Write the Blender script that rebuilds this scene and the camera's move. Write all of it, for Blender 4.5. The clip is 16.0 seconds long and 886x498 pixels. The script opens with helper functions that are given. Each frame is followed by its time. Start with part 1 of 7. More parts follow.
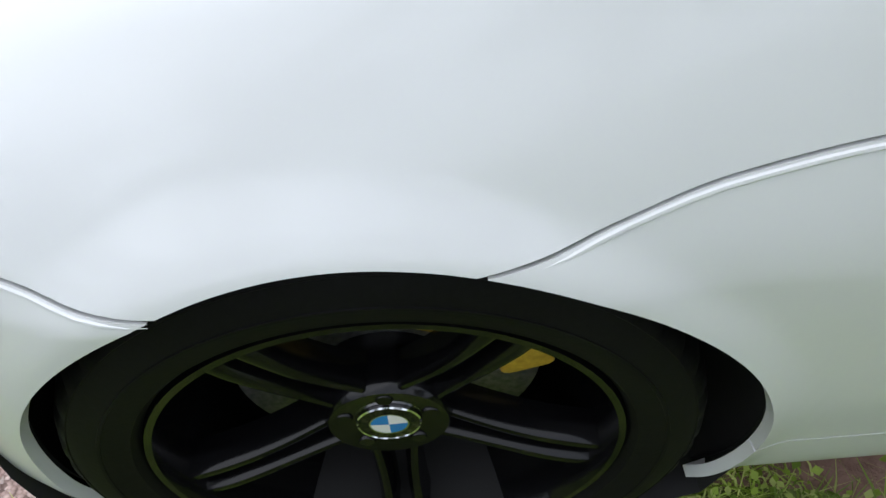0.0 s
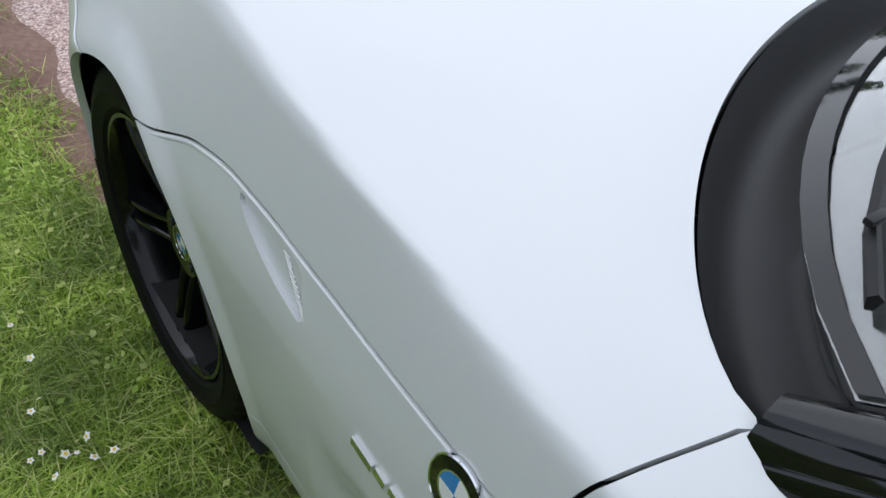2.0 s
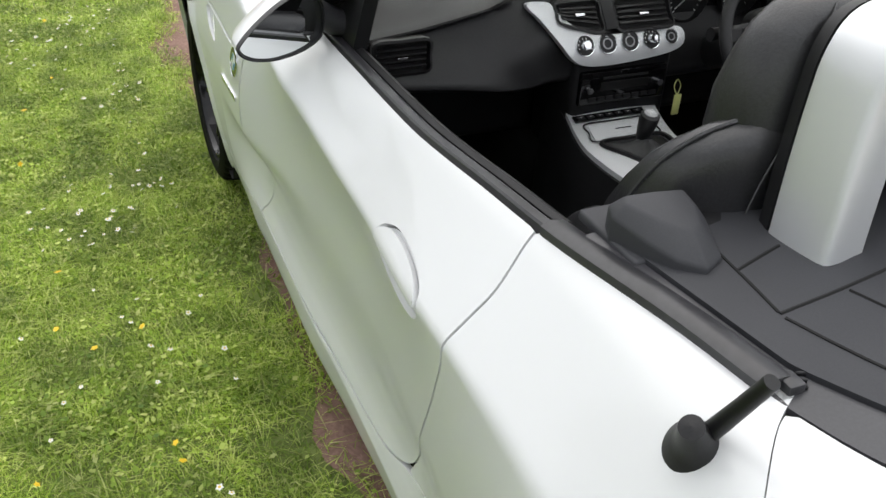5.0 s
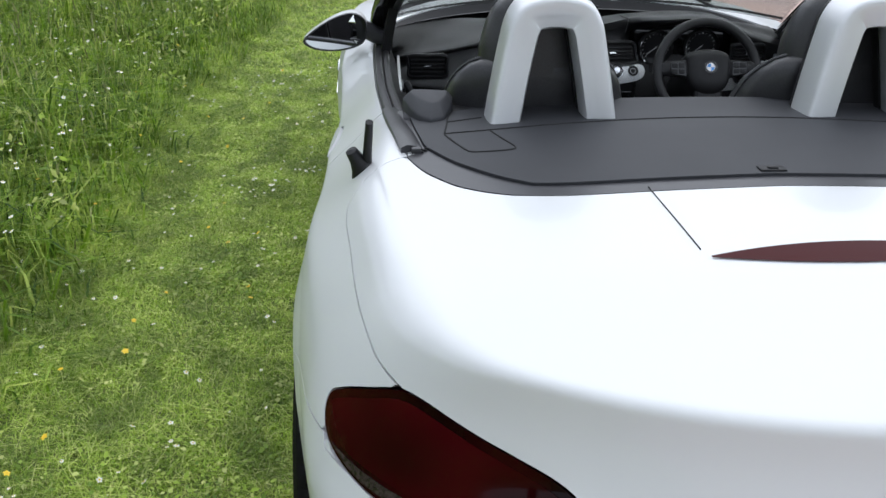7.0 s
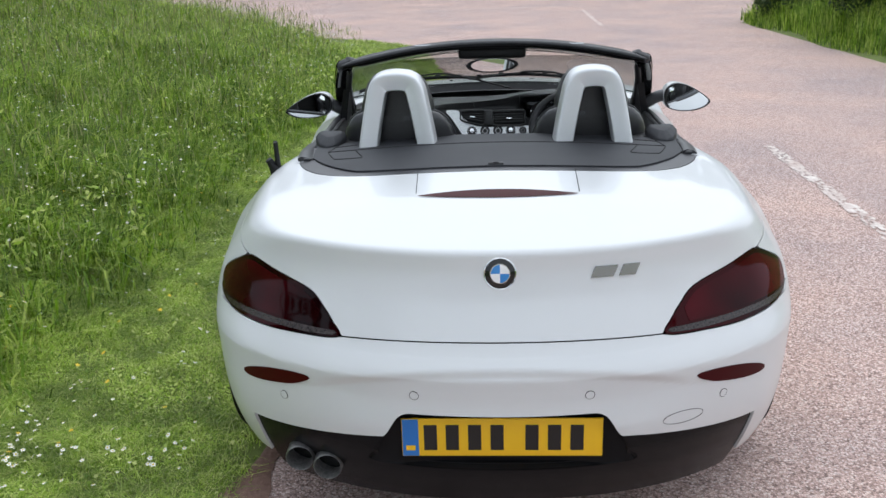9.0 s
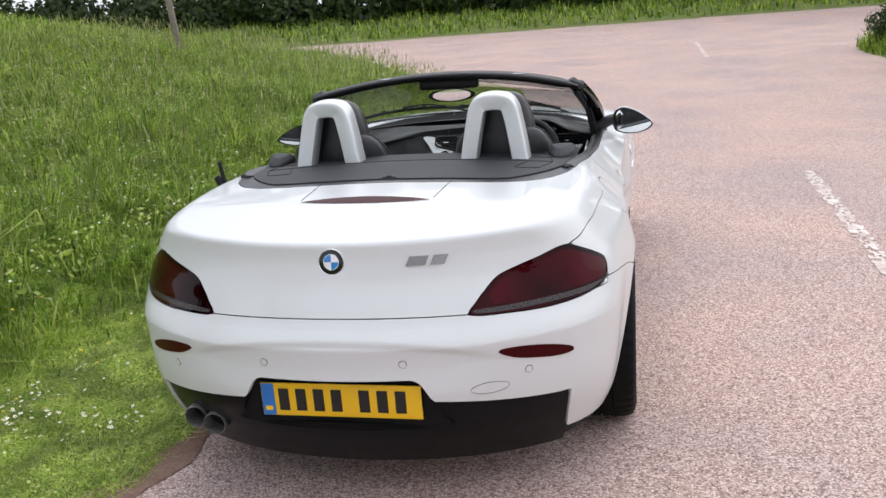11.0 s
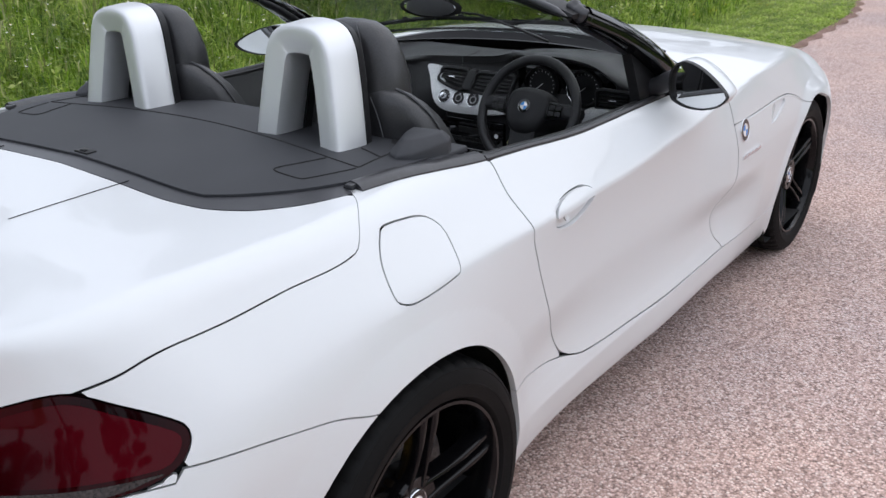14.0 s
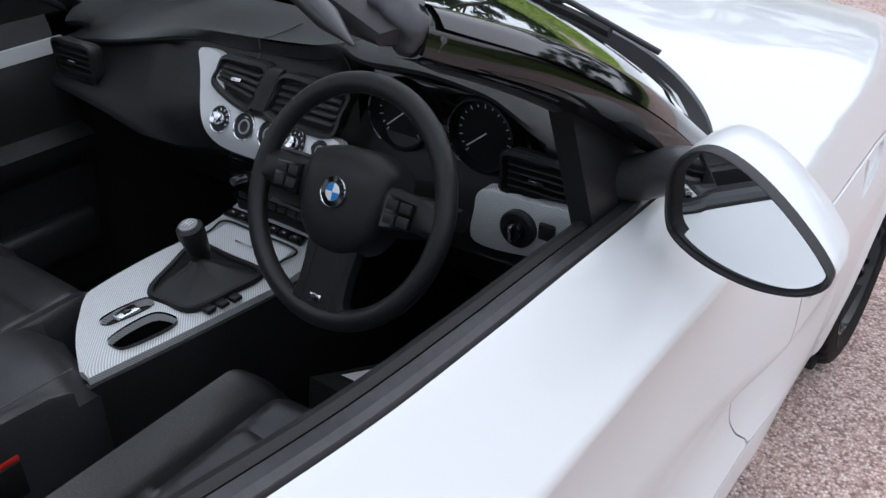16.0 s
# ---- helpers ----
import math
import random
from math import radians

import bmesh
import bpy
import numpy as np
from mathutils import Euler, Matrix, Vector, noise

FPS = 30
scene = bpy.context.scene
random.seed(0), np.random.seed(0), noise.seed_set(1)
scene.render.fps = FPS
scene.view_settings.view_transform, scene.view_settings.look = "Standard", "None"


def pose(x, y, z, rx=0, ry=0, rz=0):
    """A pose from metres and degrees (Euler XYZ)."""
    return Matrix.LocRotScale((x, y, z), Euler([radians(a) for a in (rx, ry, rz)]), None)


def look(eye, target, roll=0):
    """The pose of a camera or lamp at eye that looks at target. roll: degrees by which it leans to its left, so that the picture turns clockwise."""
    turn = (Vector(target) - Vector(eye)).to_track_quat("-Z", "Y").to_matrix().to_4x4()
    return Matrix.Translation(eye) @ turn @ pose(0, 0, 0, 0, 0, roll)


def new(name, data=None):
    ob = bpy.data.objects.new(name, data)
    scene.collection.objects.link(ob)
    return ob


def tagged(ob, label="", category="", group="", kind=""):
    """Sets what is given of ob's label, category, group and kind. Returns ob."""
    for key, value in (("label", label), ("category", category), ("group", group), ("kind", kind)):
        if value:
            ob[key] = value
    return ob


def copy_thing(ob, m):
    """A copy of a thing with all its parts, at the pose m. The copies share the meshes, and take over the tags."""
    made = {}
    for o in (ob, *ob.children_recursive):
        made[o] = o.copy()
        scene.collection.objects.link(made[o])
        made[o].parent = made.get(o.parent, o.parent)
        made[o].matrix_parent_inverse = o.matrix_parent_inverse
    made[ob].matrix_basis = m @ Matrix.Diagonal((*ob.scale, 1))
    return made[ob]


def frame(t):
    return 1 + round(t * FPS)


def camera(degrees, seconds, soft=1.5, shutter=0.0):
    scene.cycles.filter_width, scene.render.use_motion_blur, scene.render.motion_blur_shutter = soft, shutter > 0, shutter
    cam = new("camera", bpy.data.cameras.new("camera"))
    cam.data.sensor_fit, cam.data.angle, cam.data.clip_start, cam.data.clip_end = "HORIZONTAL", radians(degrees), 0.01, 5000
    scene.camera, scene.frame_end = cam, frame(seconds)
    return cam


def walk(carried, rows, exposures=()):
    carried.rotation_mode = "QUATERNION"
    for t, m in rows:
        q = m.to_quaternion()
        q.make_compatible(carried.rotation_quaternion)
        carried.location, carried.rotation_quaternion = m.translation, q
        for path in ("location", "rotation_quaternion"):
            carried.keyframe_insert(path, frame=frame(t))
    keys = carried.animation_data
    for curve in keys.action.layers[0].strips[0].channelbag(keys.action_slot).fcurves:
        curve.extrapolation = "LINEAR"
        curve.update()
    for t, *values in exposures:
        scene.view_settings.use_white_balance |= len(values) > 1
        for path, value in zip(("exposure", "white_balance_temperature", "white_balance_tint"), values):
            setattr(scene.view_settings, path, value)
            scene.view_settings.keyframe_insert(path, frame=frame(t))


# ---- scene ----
cam = camera(54.3, 16.0)
PATH = [
    (0, (-1.237, 1.167, 1.119), (0.016, 1.192, -0.440), -5.6),
    (0.5, (-1.263, 0.882, 1.247), (0.036, 1.244, -0.230), 2.6),
    (1, (-1.158, 0.650, 1.343), (0.066, 1.240, -0.124), 10.3),
    (1.5, (-1.06, 0.452, 1.336), (-0.068, 1.300, -0.180), 8.3),
    (2, (-1.178, 0.146, 1.341), (-0.216, 1.264, 0.036), 8.5),
    (2.5, (-1.182, -0.103, 1.424), (-0.395, 1.122, 0.053), 2.2),
    (3, (-1.193, -0.408, 1.452), (-0.333, 0.847, 0.154), 4.3),
    (3.5, (-1.237, -0.684, 1.433), (-0.367, 0.628, 0.2), 3.6),
    (4, (-1.228, -0.934, 1.419), (-0.375, 0.429, 0.231), 3.2),
    (4.5, (-1.17, -1.211, 1.432), (-0.384, 0.237, 0.298), 2.5),
    (5, (-1.198, -1.6, 1.479), (-0.524, -0.06, 0.396), 2.4),
    (5.2, (-1.17, -1.703, 1.486), (-0.536, -0.135, 0.418), 2.3),
    (7.3, (-0.64, -2.995, 1.519), (-0.579, -1.166, 0.712), 0.2),
    (7.5, (-0.587, -3.128, 1.521), (-0.561, -1.279, 0.76), -0.2),
    (8, (-0.324, -3.431, 1.553), (-0.363, -1.565, 0.834), -0.9),
    (8.5, (-0.167, -3.754, 1.582), (-0.238, -1.879, 0.889), -1.3),
    (9, (-0.028, -4.06, 1.616), (-0.133, -2.172, 0.963), -1.8),
    (9.2, (0.071, -4.193, 1.607), (-0.047, -2.302, 0.967), -1.8),
    (11.3, (1.024, -4.404, 1.582), (0.525, -2.547, 1.031), -4.1),
    (11.5, (1.121, -4.295, 1.577), (0.576, -2.455, 1.015), -3.8),
    (12, (1.443, -3.977, 1.562), (0.755, -2.198, 0.962), -3.3),
    (12.5, (1.627, -3.523, 1.51), (0.785, -1.828, 0.863), -2.9),
    (13, (1.807, -3.115, 1.498), (0.837, -1.509, 0.806), -2.7),
    (13.5, (1.847, -2.753, 1.495), (0.777, -1.23, 0.762), -2.6),
    (14, (1.773, -2.32, 1.49), (0.638, -0.872, 0.706), -2.2),
    (14.5, (1.718, -1.88, 1.47), (0.538, -0.483, 0.658), -2.3),
    (15, (1.504, -1.465, 1.442), (0.331, -0.091, 0.584), -1.8),
    (15.5, (1.319, -1.116, 1.382), (0.208, 0.285, 0.485), -0.7),
    (16, (1.104, -0.829, 1.362), (0.071, 0.557, 0.356), -0.2),
]
EXPOSURES = [(0, 0.68, 6150, 11), (0.6, 0.26, 6050, 10), (1.5, 0.14, 5950, 10), (3.0, 0.27, 6000, 12), (3.7, 0.75, 6500, 10), (5.0, 0.75, 6700, 10), (7.3, 0.38, 6050, 10), (9.2, 0.33, 6050, 8), (11.5, 0.45, 6400, 13), (14, 0.27, 6100, 12), (15, 0.25, 6050, 12), (16, 0.38, 5950, 12)]
walk(cam, [(t, look(eye, target, roll)) for t, eye, target, roll in PATH], EXPOSURES)

# ---- daylight: bright overcast, soft sun ----
SUN_AZ, SUN_EL = 35.0, 55.0
world = bpy.data.worlds.new("overcast_sky")
scene.world = world
world.use_nodes = True
wn, wl = world.node_tree.nodes, world.node_tree.links
wn.clear()
w_out = wn.new("ShaderNodeOutputWorld")
w_bg = wn.new("ShaderNodeBackground")
w_sky = wn.new("ShaderNodeTexSky")
w_sky.sky_type = "NISHITA"
w_sky.sun_disc = False
w_sky.sun_elevation, w_sky.sun_rotation = radians(SUN_EL), radians(SUN_AZ)
w_sky.dust_density, w_sky.air_density = 3.0, 1.2
w_tc = wn.new("ShaderNodeTexCoord")
w_noise = wn.new("ShaderNodeTexNoise")
w_noise.inputs["Scale"].default_value = 2.2
w_noise.inputs["Detail"].default_value = 9.0
w_noise.inputs["Roughness"].default_value = 0.55
w_ramp = wn.new("ShaderNodeValToRGB")
w_ramp.color_ramp.elements[0].position, w_ramp.color_ramp.elements[1].position = 0.30, 0.62
w_ramp.color_ramp.elements[0].color = (6.4, 7.0, 7.8, 1)
w_ramp.color_ramp.elements[1].color = (9.6, 9.8, 10.2, 1)
w_mix = wn.new("ShaderNodeMix")
w_mix.data_type = "RGBA"
w_mix.inputs[0].default_value = 0.88
wl.new(w_tc.outputs["Generated"], w_noise.inputs["Vector"])
wl.new(w_noise.outputs["Fac"], w_ramp.inputs["Fac"])
wl.new(w_sky.outputs["Color"], w_mix.inputs[6])
w_sep = wn.new("ShaderNodeSeparateXYZ")
wl.new(w_tc.outputs["Generated"], w_sep.inputs[0])
w_grad = wn.new("ShaderNodeMapRange")
w_grad.inputs["From Min"].default_value, w_grad.inputs["From Max"].default_value = 0.0, 1.0
w_grad.inputs["To Min"].default_value, w_grad.inputs["To Max"].default_value = 0.92, 1.08
wl.new(w_sep.outputs["Z"], w_grad.inputs["Value"])
w_scale = wn.new("ShaderNodeVectorMath")
w_scale.operation = "SCALE"
wl.new(w_ramp.outputs["Color"], w_scale.inputs[0])
wl.new(w_grad.outputs["Result"], w_scale.inputs["Scale"])
wl.new(w_scale.outputs["Vector"], w_mix.inputs[7])
wl.new(w_mix.outputs[2], w_bg.inputs["Color"])
wl.new(w_bg.outputs["Background"], w_out.inputs["Surface"])
w_bg.inputs["Strength"].default_value = 0.11

sun = new("sun", bpy.data.lights.new("sun", "SUN"))
sun.data.energy, sun.data.angle, sun.data.color = 0.9, radians(110), (1.0, 0.96, 0.9)
sun.matrix_world = look((0, 0, 0), (-math.sin(radians(SUN_AZ)) * math.cos(radians(SUN_EL)), -math.cos(radians(SUN_AZ)) * math.cos(radians(SUN_EL)), -math.sin(radians(SUN_EL))))

# ---- materials ----
def material(name, color=(0.5, 0.5, 0.5), rough=0.5, metal=0.0, **extra):
    """A Principled material; returns the material, its nodes, its links and the shader."""
    m = bpy.data.materials.new(name)
    m.use_nodes = True
    nodes, links = m.node_tree.nodes, m.node_tree.links
    b = nodes["Principled BSDF"]
    b.inputs["Base Color"].default_value = (*color, 1)
    b.inputs["Roughness"].default_value = rough
    b.inputs["Metallic"].default_value = metal
    for key, value in extra.items():
        b.inputs[key.replace("_", " ")].default_value = value
    return m, nodes, links, b


def noise_node(nodes, links, scale, detail=4.0, rough=0.55, coords="Object"):
    tc = nodes.new("ShaderNodeTexCoord")
    n = nodes.new("ShaderNodeTexNoise")
    n.inputs["Scale"].default_value = scale
    n.inputs["Detail"].default_value = detail
    n.inputs["Roughness"].default_value = rough
    links.new(tc.outputs[coords], n.inputs["Vector"])
    return n.outputs["Fac"]


def ramp_node(nodes, links, fac, stops):
    r = nodes.new("ShaderNodeValToRGB")
    e = r.color_ramp.elements
    while len(e) < len(stops):
        e.new(0.5)
    for el, (pos, col) in zip(e, stops):
        el.position, el.color = pos, (*col, 1)
    links.new(fac, r.inputs["Fac"])
    return r.outputs["Color"]


def bump_node(nodes, links, b, height, strength=0.2, distance=0.01):
    bn = nodes.new("ShaderNodeBump")
    bn.inputs["Strength"].default_value = strength
    bn.inputs["Distance"].default_value = distance
    links.new(height, bn.inputs["Height"])
    links.new(bn.outputs["Normal"], b.inputs["Normal"])


def textured(name, dark, light, scale, rough=0.6, bump=0.2, distance=0.002, detail=5.0, coarse=0.0, **extra):
    """Two colours mixed by grain and a coarser noise, with relief."""
    m, nodes, links, b = material(name, light, rough, **extra)
    fine = noise_node(nodes, links, scale, detail)
    fac = fine
    if coarse:
        add = nodes.new("ShaderNodeMath")
        add.operation = "MULTIPLY_ADD"
        add.inputs[1].default_value = 0.5
        half = nodes.new("ShaderNodeMath")
        half.operation = "MULTIPLY"
        half.inputs[1].default_value = 0.5
        links.new(noise_node(nodes, links, coarse, 3.0), half.inputs[0])
        links.new(fine, add.inputs[0])
        links.new(half.outputs[0], add.inputs[2])
        fac = add.outputs[0]
    links.new(ramp_node(nodes, links, fac, [(0.32, dark), (0.68, light)]), b.inputs["Base Color"])
    if bump:
        bump_node(nodes, links, b, fine, bump, distance)
    return m


PAINT, pn, pl, pb = material("white_pearl_paint", (0.645, 0.655, 0.66), 0.34, 0.0, Coat_Weight=0.5, Coat_Roughness=0.02)
bump_node(pn, pl, pb, noise_node(pn, pl, 900, 2.0), 0.03, 0.0002)
BLACK_UNDER = material("underbody_black", (0.006, 0.006, 0.006), 0.9)[0]
PLASTIC = textured("black_textured_plastic", (0.007, 0.007, 0.0076), (0.015, 0.015, 0.0162), 420, 0.46, 0.15, 0.0006, coarse=6, Specular_IOR_Level=0.30)
GLOSS_BLACK = material("gloss_black", (0.004, 0.004, 0.0045), 0.05, 0.0, Specular_IOR_Level=0.55)[0]
SATIN_BLACK = textured("satin_black_plastic", (0.005, 0.005, 0.0055), (0.010, 0.010, 0.011), 300, 0.26, 0.08, 0.0004, coarse=5, Specular_IOR_Level=0.10)
RUBBER = textured("tyre_rubber", (0.003, 0.003, 0.003), (0.007, 0.007, 0.0074), 160, 0.62, 0.25, 0.0008, coarse=9, Specular_IOR_Level=0.12)
SEAL = textured("rubber_seal", (0.014, 0.014, 0.016), (0.036, 0.036, 0.040), 90, 0.36, 0.1, 0.0005, coarse=5, Specular_IOR_Level=0.55)
RIM = material("gloss_black_alloy", (0.003, 0.003, 0.0035), 0.14, 0.0, Specular_IOR_Level=0.28)[0]
CHROME = material("chrome", (0.75, 0.76, 0.78), 0.10, 1.0)[0]
SILVER = material("satin_silver_paint", (0.66, 0.67, 0.68), 0.38, 0.6)[0]
LEATHER = textured("black_leather", (0.015, 0.015, 0.0162), (0.034, 0.034, 0.0362), 260, 0.30, 0.45, 0.0010, coarse=7, Specular_IOR_Level=0.5)
SOFT = textured("black_soft_trim", (0.007, 0.007, 0.0076), (0.016, 0.016, 0.0170), 300, 0.42, 0.35, 0.0008, coarse=6, Specular_IOR_Level=0.36)
COVER = textured("grey_vinyl_cover", (0.028, 0.029, 0.033), (0.043, 0.044, 0.049), 600, 0.62, 0.12, 0.0006, coarse=4, Specular_IOR_Level=0.35)
COVER_EDGE = textured("grey_gloss_cover_edge", (0.030, 0.030, 0.034), (0.048, 0.048, 0.053), 300, 0.35, 0.05, 0.0004, coarse=4)
CARPET = textured("black_carpet", (0.004, 0.004, 0.004), (0.012, 0.012, 0.012), 700, 0.95, 0.5, 0.002)
DISC = textured("brake_steel", (0.16, 0.16, 0.16), (0.30, 0.29, 0.28), 120, 0.45, 0.1, 0.0004, Metallic=0.8)
CALIPER = textured("yellow_caliper_paint", (0.40, 0.24, 0.02), (0.62, 0.40, 0.04), 90, 0.45, 0.2, 0.001)
BLUE = material("badge_blue", (0.02, 0.20, 0.55), 0.25, 0.0, Coat_Weight=0.8)[0]
WHITE = material("badge_white", (0.78, 0.78, 0.78), 0.3, 0.0, Coat_Weight=0.8)[0]
YELLOW = material("plate_yellow", (0.85, 0.50, 0.004), 0.40)[0]
PLATE_BLUE = material("plate_blue", (0.02, 0.16, 0.50), 0.4)[0]
INK = material("plate_black", (0.006, 0.006, 0.006), 0.4)[0]
RED_LENS, rn, rl, rb = material("smoked_red_lens", (0.055, 0.002, 0.005), 0.04, 0.0, Specular_IOR_Level=0.13)
rl.new(ramp_node(rn, rl, noise_node(rn, rl, 3.5, 1.0), [(0.38, (0.006, 0.0005, 0.001)), (0.62, (0.030, 0.0008, 0.002))]), rb.inputs["Base Color"])
RED_CORE, kn_, kl_, kb_ = material("red_lamp_core", (0.08, 0.002, 0.006), 0.05, 0.0, Specular_IOR_Level=0.13)
kl_.new(ramp_node(kn_, kl_, noise_node(kn_, kl_, 4.5, 1.0), [(0.36, (0.010, 0.0005, 0.001)), (0.66, (0.055, 0.0012, 0.004))]), kb_.inputs["Base Color"])
RED = material("red_reflector", (0.045, 0.0015, 0.003), 0.30, 0.0, Specular_IOR_Level=0.10)[0]
CLEAR = material("clear_lamp_lens", (0.72, 0.73, 0.72), 0.15, 0.1, Coat_Weight=1.0)[0]
MIRROR = material("mirror_glass", (0.85, 0.87, 0.88), 0.015, 1.0)[0]
GLASS = material("windscreen_glass", (0.93, 0.97, 0.95), 0.0, 0.0, Transmission_Weight=1.0, IOR=1.52, Coat_Weight=1.0, Coat_Roughness=0.0, Coat_IOR=1.75)[0]
CARBON, cn, cl, cb = material("silver_weave_trim", (0.62, 0.63, 0.64), 0.32, 0.25)
ctc = cn.new("ShaderNodeTexCoord")
cw = cn.new("ShaderNodeTexWave")
cw.inputs["Scale"].default_value = 120
cw.bands_direction = "DIAGONAL"
cl.new(ctc.outputs["Object"], cw.inputs["Vector"])
cl.new(ramp_node(cn, cl, cw.outputs["Fac"], [(0.2, (0.46, 0.47, 0.48)), (0.7, (0.76, 0.77, 0.78))]), cb.inputs["Base Color"])
bump_node(cn, cl, cb, cw.outputs["Fac"], 0.15, 0.0004)
FOOT_GREY = textured("satin_grey_plastic", (0.034, 0.034, 0.037), (0.060, 0.060, 0.064), 260, 0.34, 0.06, 0.0004, coarse=5)
BADGE = material("dark_badge_metal", (0.34, 0.33, 0.33), 0.22, 1.0)[0]
DIAL = material("dial_grey", (0.30, 0.30, 0.31), 0.35, 0.4)[0]
BUCKLE = material("buckle_red", (0.55, 0.03, 0.02), 0.4)[0]
PAPER = material("paper", (0.75, 0.75, 0.76), 0.6)[0]
TAG = material("tag_yellow_green", (0.55, 0.58, 0.22), 0.5)[0]
# stitched seat edge, its grey lightened to paint in the sky's sheen
PIPING_SHEEN = textured("leather_edge_sky_sheen", (0.030, 0.030, 0.032), (0.062, 0.062, 0.066), 300, 0.38, 0.2, 0.0006)
STITCH = material("pale_stitching", (0.075, 0.075, 0.078), 0.7)[0]

LAMP_GREY = textured("lamp_foot_grey", (0.010, 0.006, 0.006), (0.050, 0.036, 0.034), 160, 0.25, 0.2, 0.001)
# ---- building tools ----
def spl(*pairs):
    """A smooth monotone curve through (x, y) pairs, for numbers and arrays."""
    xs = np.array(pairs[0::2], float)
    ys = np.array(pairs[1::2], float)
    h = np.diff(xs)
    d = np.diff(ys) / h
    m = np.zeros(len(xs))
    m[0], m[-1] = d[0], d[-1]
    for i in range(1, len(xs) - 1):
        if d[i - 1] * d[i] > 0:
            w1, w2 = 2 * h[i] + h[i - 1], h[i] + 2 * h[i - 1]
            m[i] = (w1 + w2) / (w1 / d[i - 1] + w2 / d[i])

    def curve(x):
        x = np.clip(np.asarray(x, float), xs[0], xs[-1])
        i = np.clip(np.searchsorted(xs, x) - 1, 0, len(h) - 1)
        t = (x - xs[i]) / h[i]
        return (ys[i] * (1 + 2 * t) * (1 - t) ** 2 + h[i] * m[i] * t * (1 - t) ** 2
                + ys[i + 1] * t * t * (3 - 2 * t) + h[i] * m[i + 1] * t * t * (t - 1))
    return curve


def smax(a, b, k):
    h = np.clip(0.5 + 0.5 * (a - b) / k, 0, 1)
    return b + (a - b) * h + k * h * (1 - h)


def smin(a, b, k):
    return -smax(-a, -b, k)


def mesh_data(name, verts, faces, mat=None, smooth=True, normals=None):
    me = bpy.data.meshes.new(name)
    me.from_pydata([tuple(v) for v in np.asarray(verts, float).tolist()], [], [tuple(f) for f in faces])
    if smooth:
        me.polygons.foreach_set("use_smooth", [True] * len(me.polygons))
    if normals is not None:
        me.normals_split_custom_set_from_vertices([tuple(n) for n in np.asarray(normals, float).tolist()])
    if mat:
        me.materials.append(mat)
    me.update()
    return me


def part(name, data, mat=None, parent=None, label=""):
    """Links a bmesh, or a mesh, as one mesh object under a thing or part."""
    if isinstance(data, bmesh.types.BMesh):
        me = bpy.data.meshes.new(name)
        data.to_mesh(me)
        data.free()
        me.polygons.foreach_set("use_smooth", [True] * len(me.polygons))
        me.set_sharp_from_angle(angle=radians(38))
    else:
        me = data
    if mat and not me.materials:
        me.materials.append(mat)
    ob = new(name, me)
    if parent:
        ob.parent = parent
    if label:
        tagged(ob, label)
    return ob


def empty(name, label, category, group="", kind=""):
    return tagged(new(name), label, category, group, kind)


def box_bm(sx, sy, sz, at=(0, 0, 0), bevel=0.0, seg=2, m=None):
    bm = bmesh.new()
    bmesh.ops.create_cube(bm, size=1.0, matrix=Matrix.Diagonal((sx, sy, sz, 1)))
    if bevel:
        bmesh.ops.bevel(bm, geom=list(bm.edges), offset=bevel, segments=seg, profile=0.5, affect="EDGES")
    bm.transform(Matrix.Translation(at) @ (m or Matrix()))
    return bm


def join(*bms):
    """One bmesh from several."""
    out = bms[0]
    for b in bms[1:]:
        me = bpy.data.meshes.new("tmp")
        b.to_mesh(me)
        b.free()
        out.from_mesh(me)
        bpy.data.meshes.remove(me)
    return out


def lathe(profile, n=48, axis="x", at=(0, 0, 0), m=None):
    """A solid of revolution; profile: (along, radius) pairs."""
    v, f = [], []
    k = len(profile)
    for i in range(n):
        a = 2 * math.pi * i / n
        for s, r in profile:
            v.append({"x": (s, r * math.cos(a), r * math.sin(a)), "y": (r * math.cos(a), s, r * math.sin(a)), "z": (r * math.cos(a), r * math.sin(a), s)}[axis])
    for i in range(n):
        j = (i + 1) % n
        for q in range(k - 1):
            f.append((i * k + q, j * k + q, j * k + q + 1, i * k + q + 1))
    bm = bmesh.new()
    bv = [bm.verts.new(p) for p in v]
    for q in f:
        bm.faces.new([bv[i] for i in q])
    bmesh.ops.remove_doubles(bm, verts=bm.verts, dist=1e-5)
    bmesh.ops.recalc_face_normals(bm, faces=bm.faces)
    bm.transform(Matrix.Translation(at) @ (m or Matrix()))
    return bm


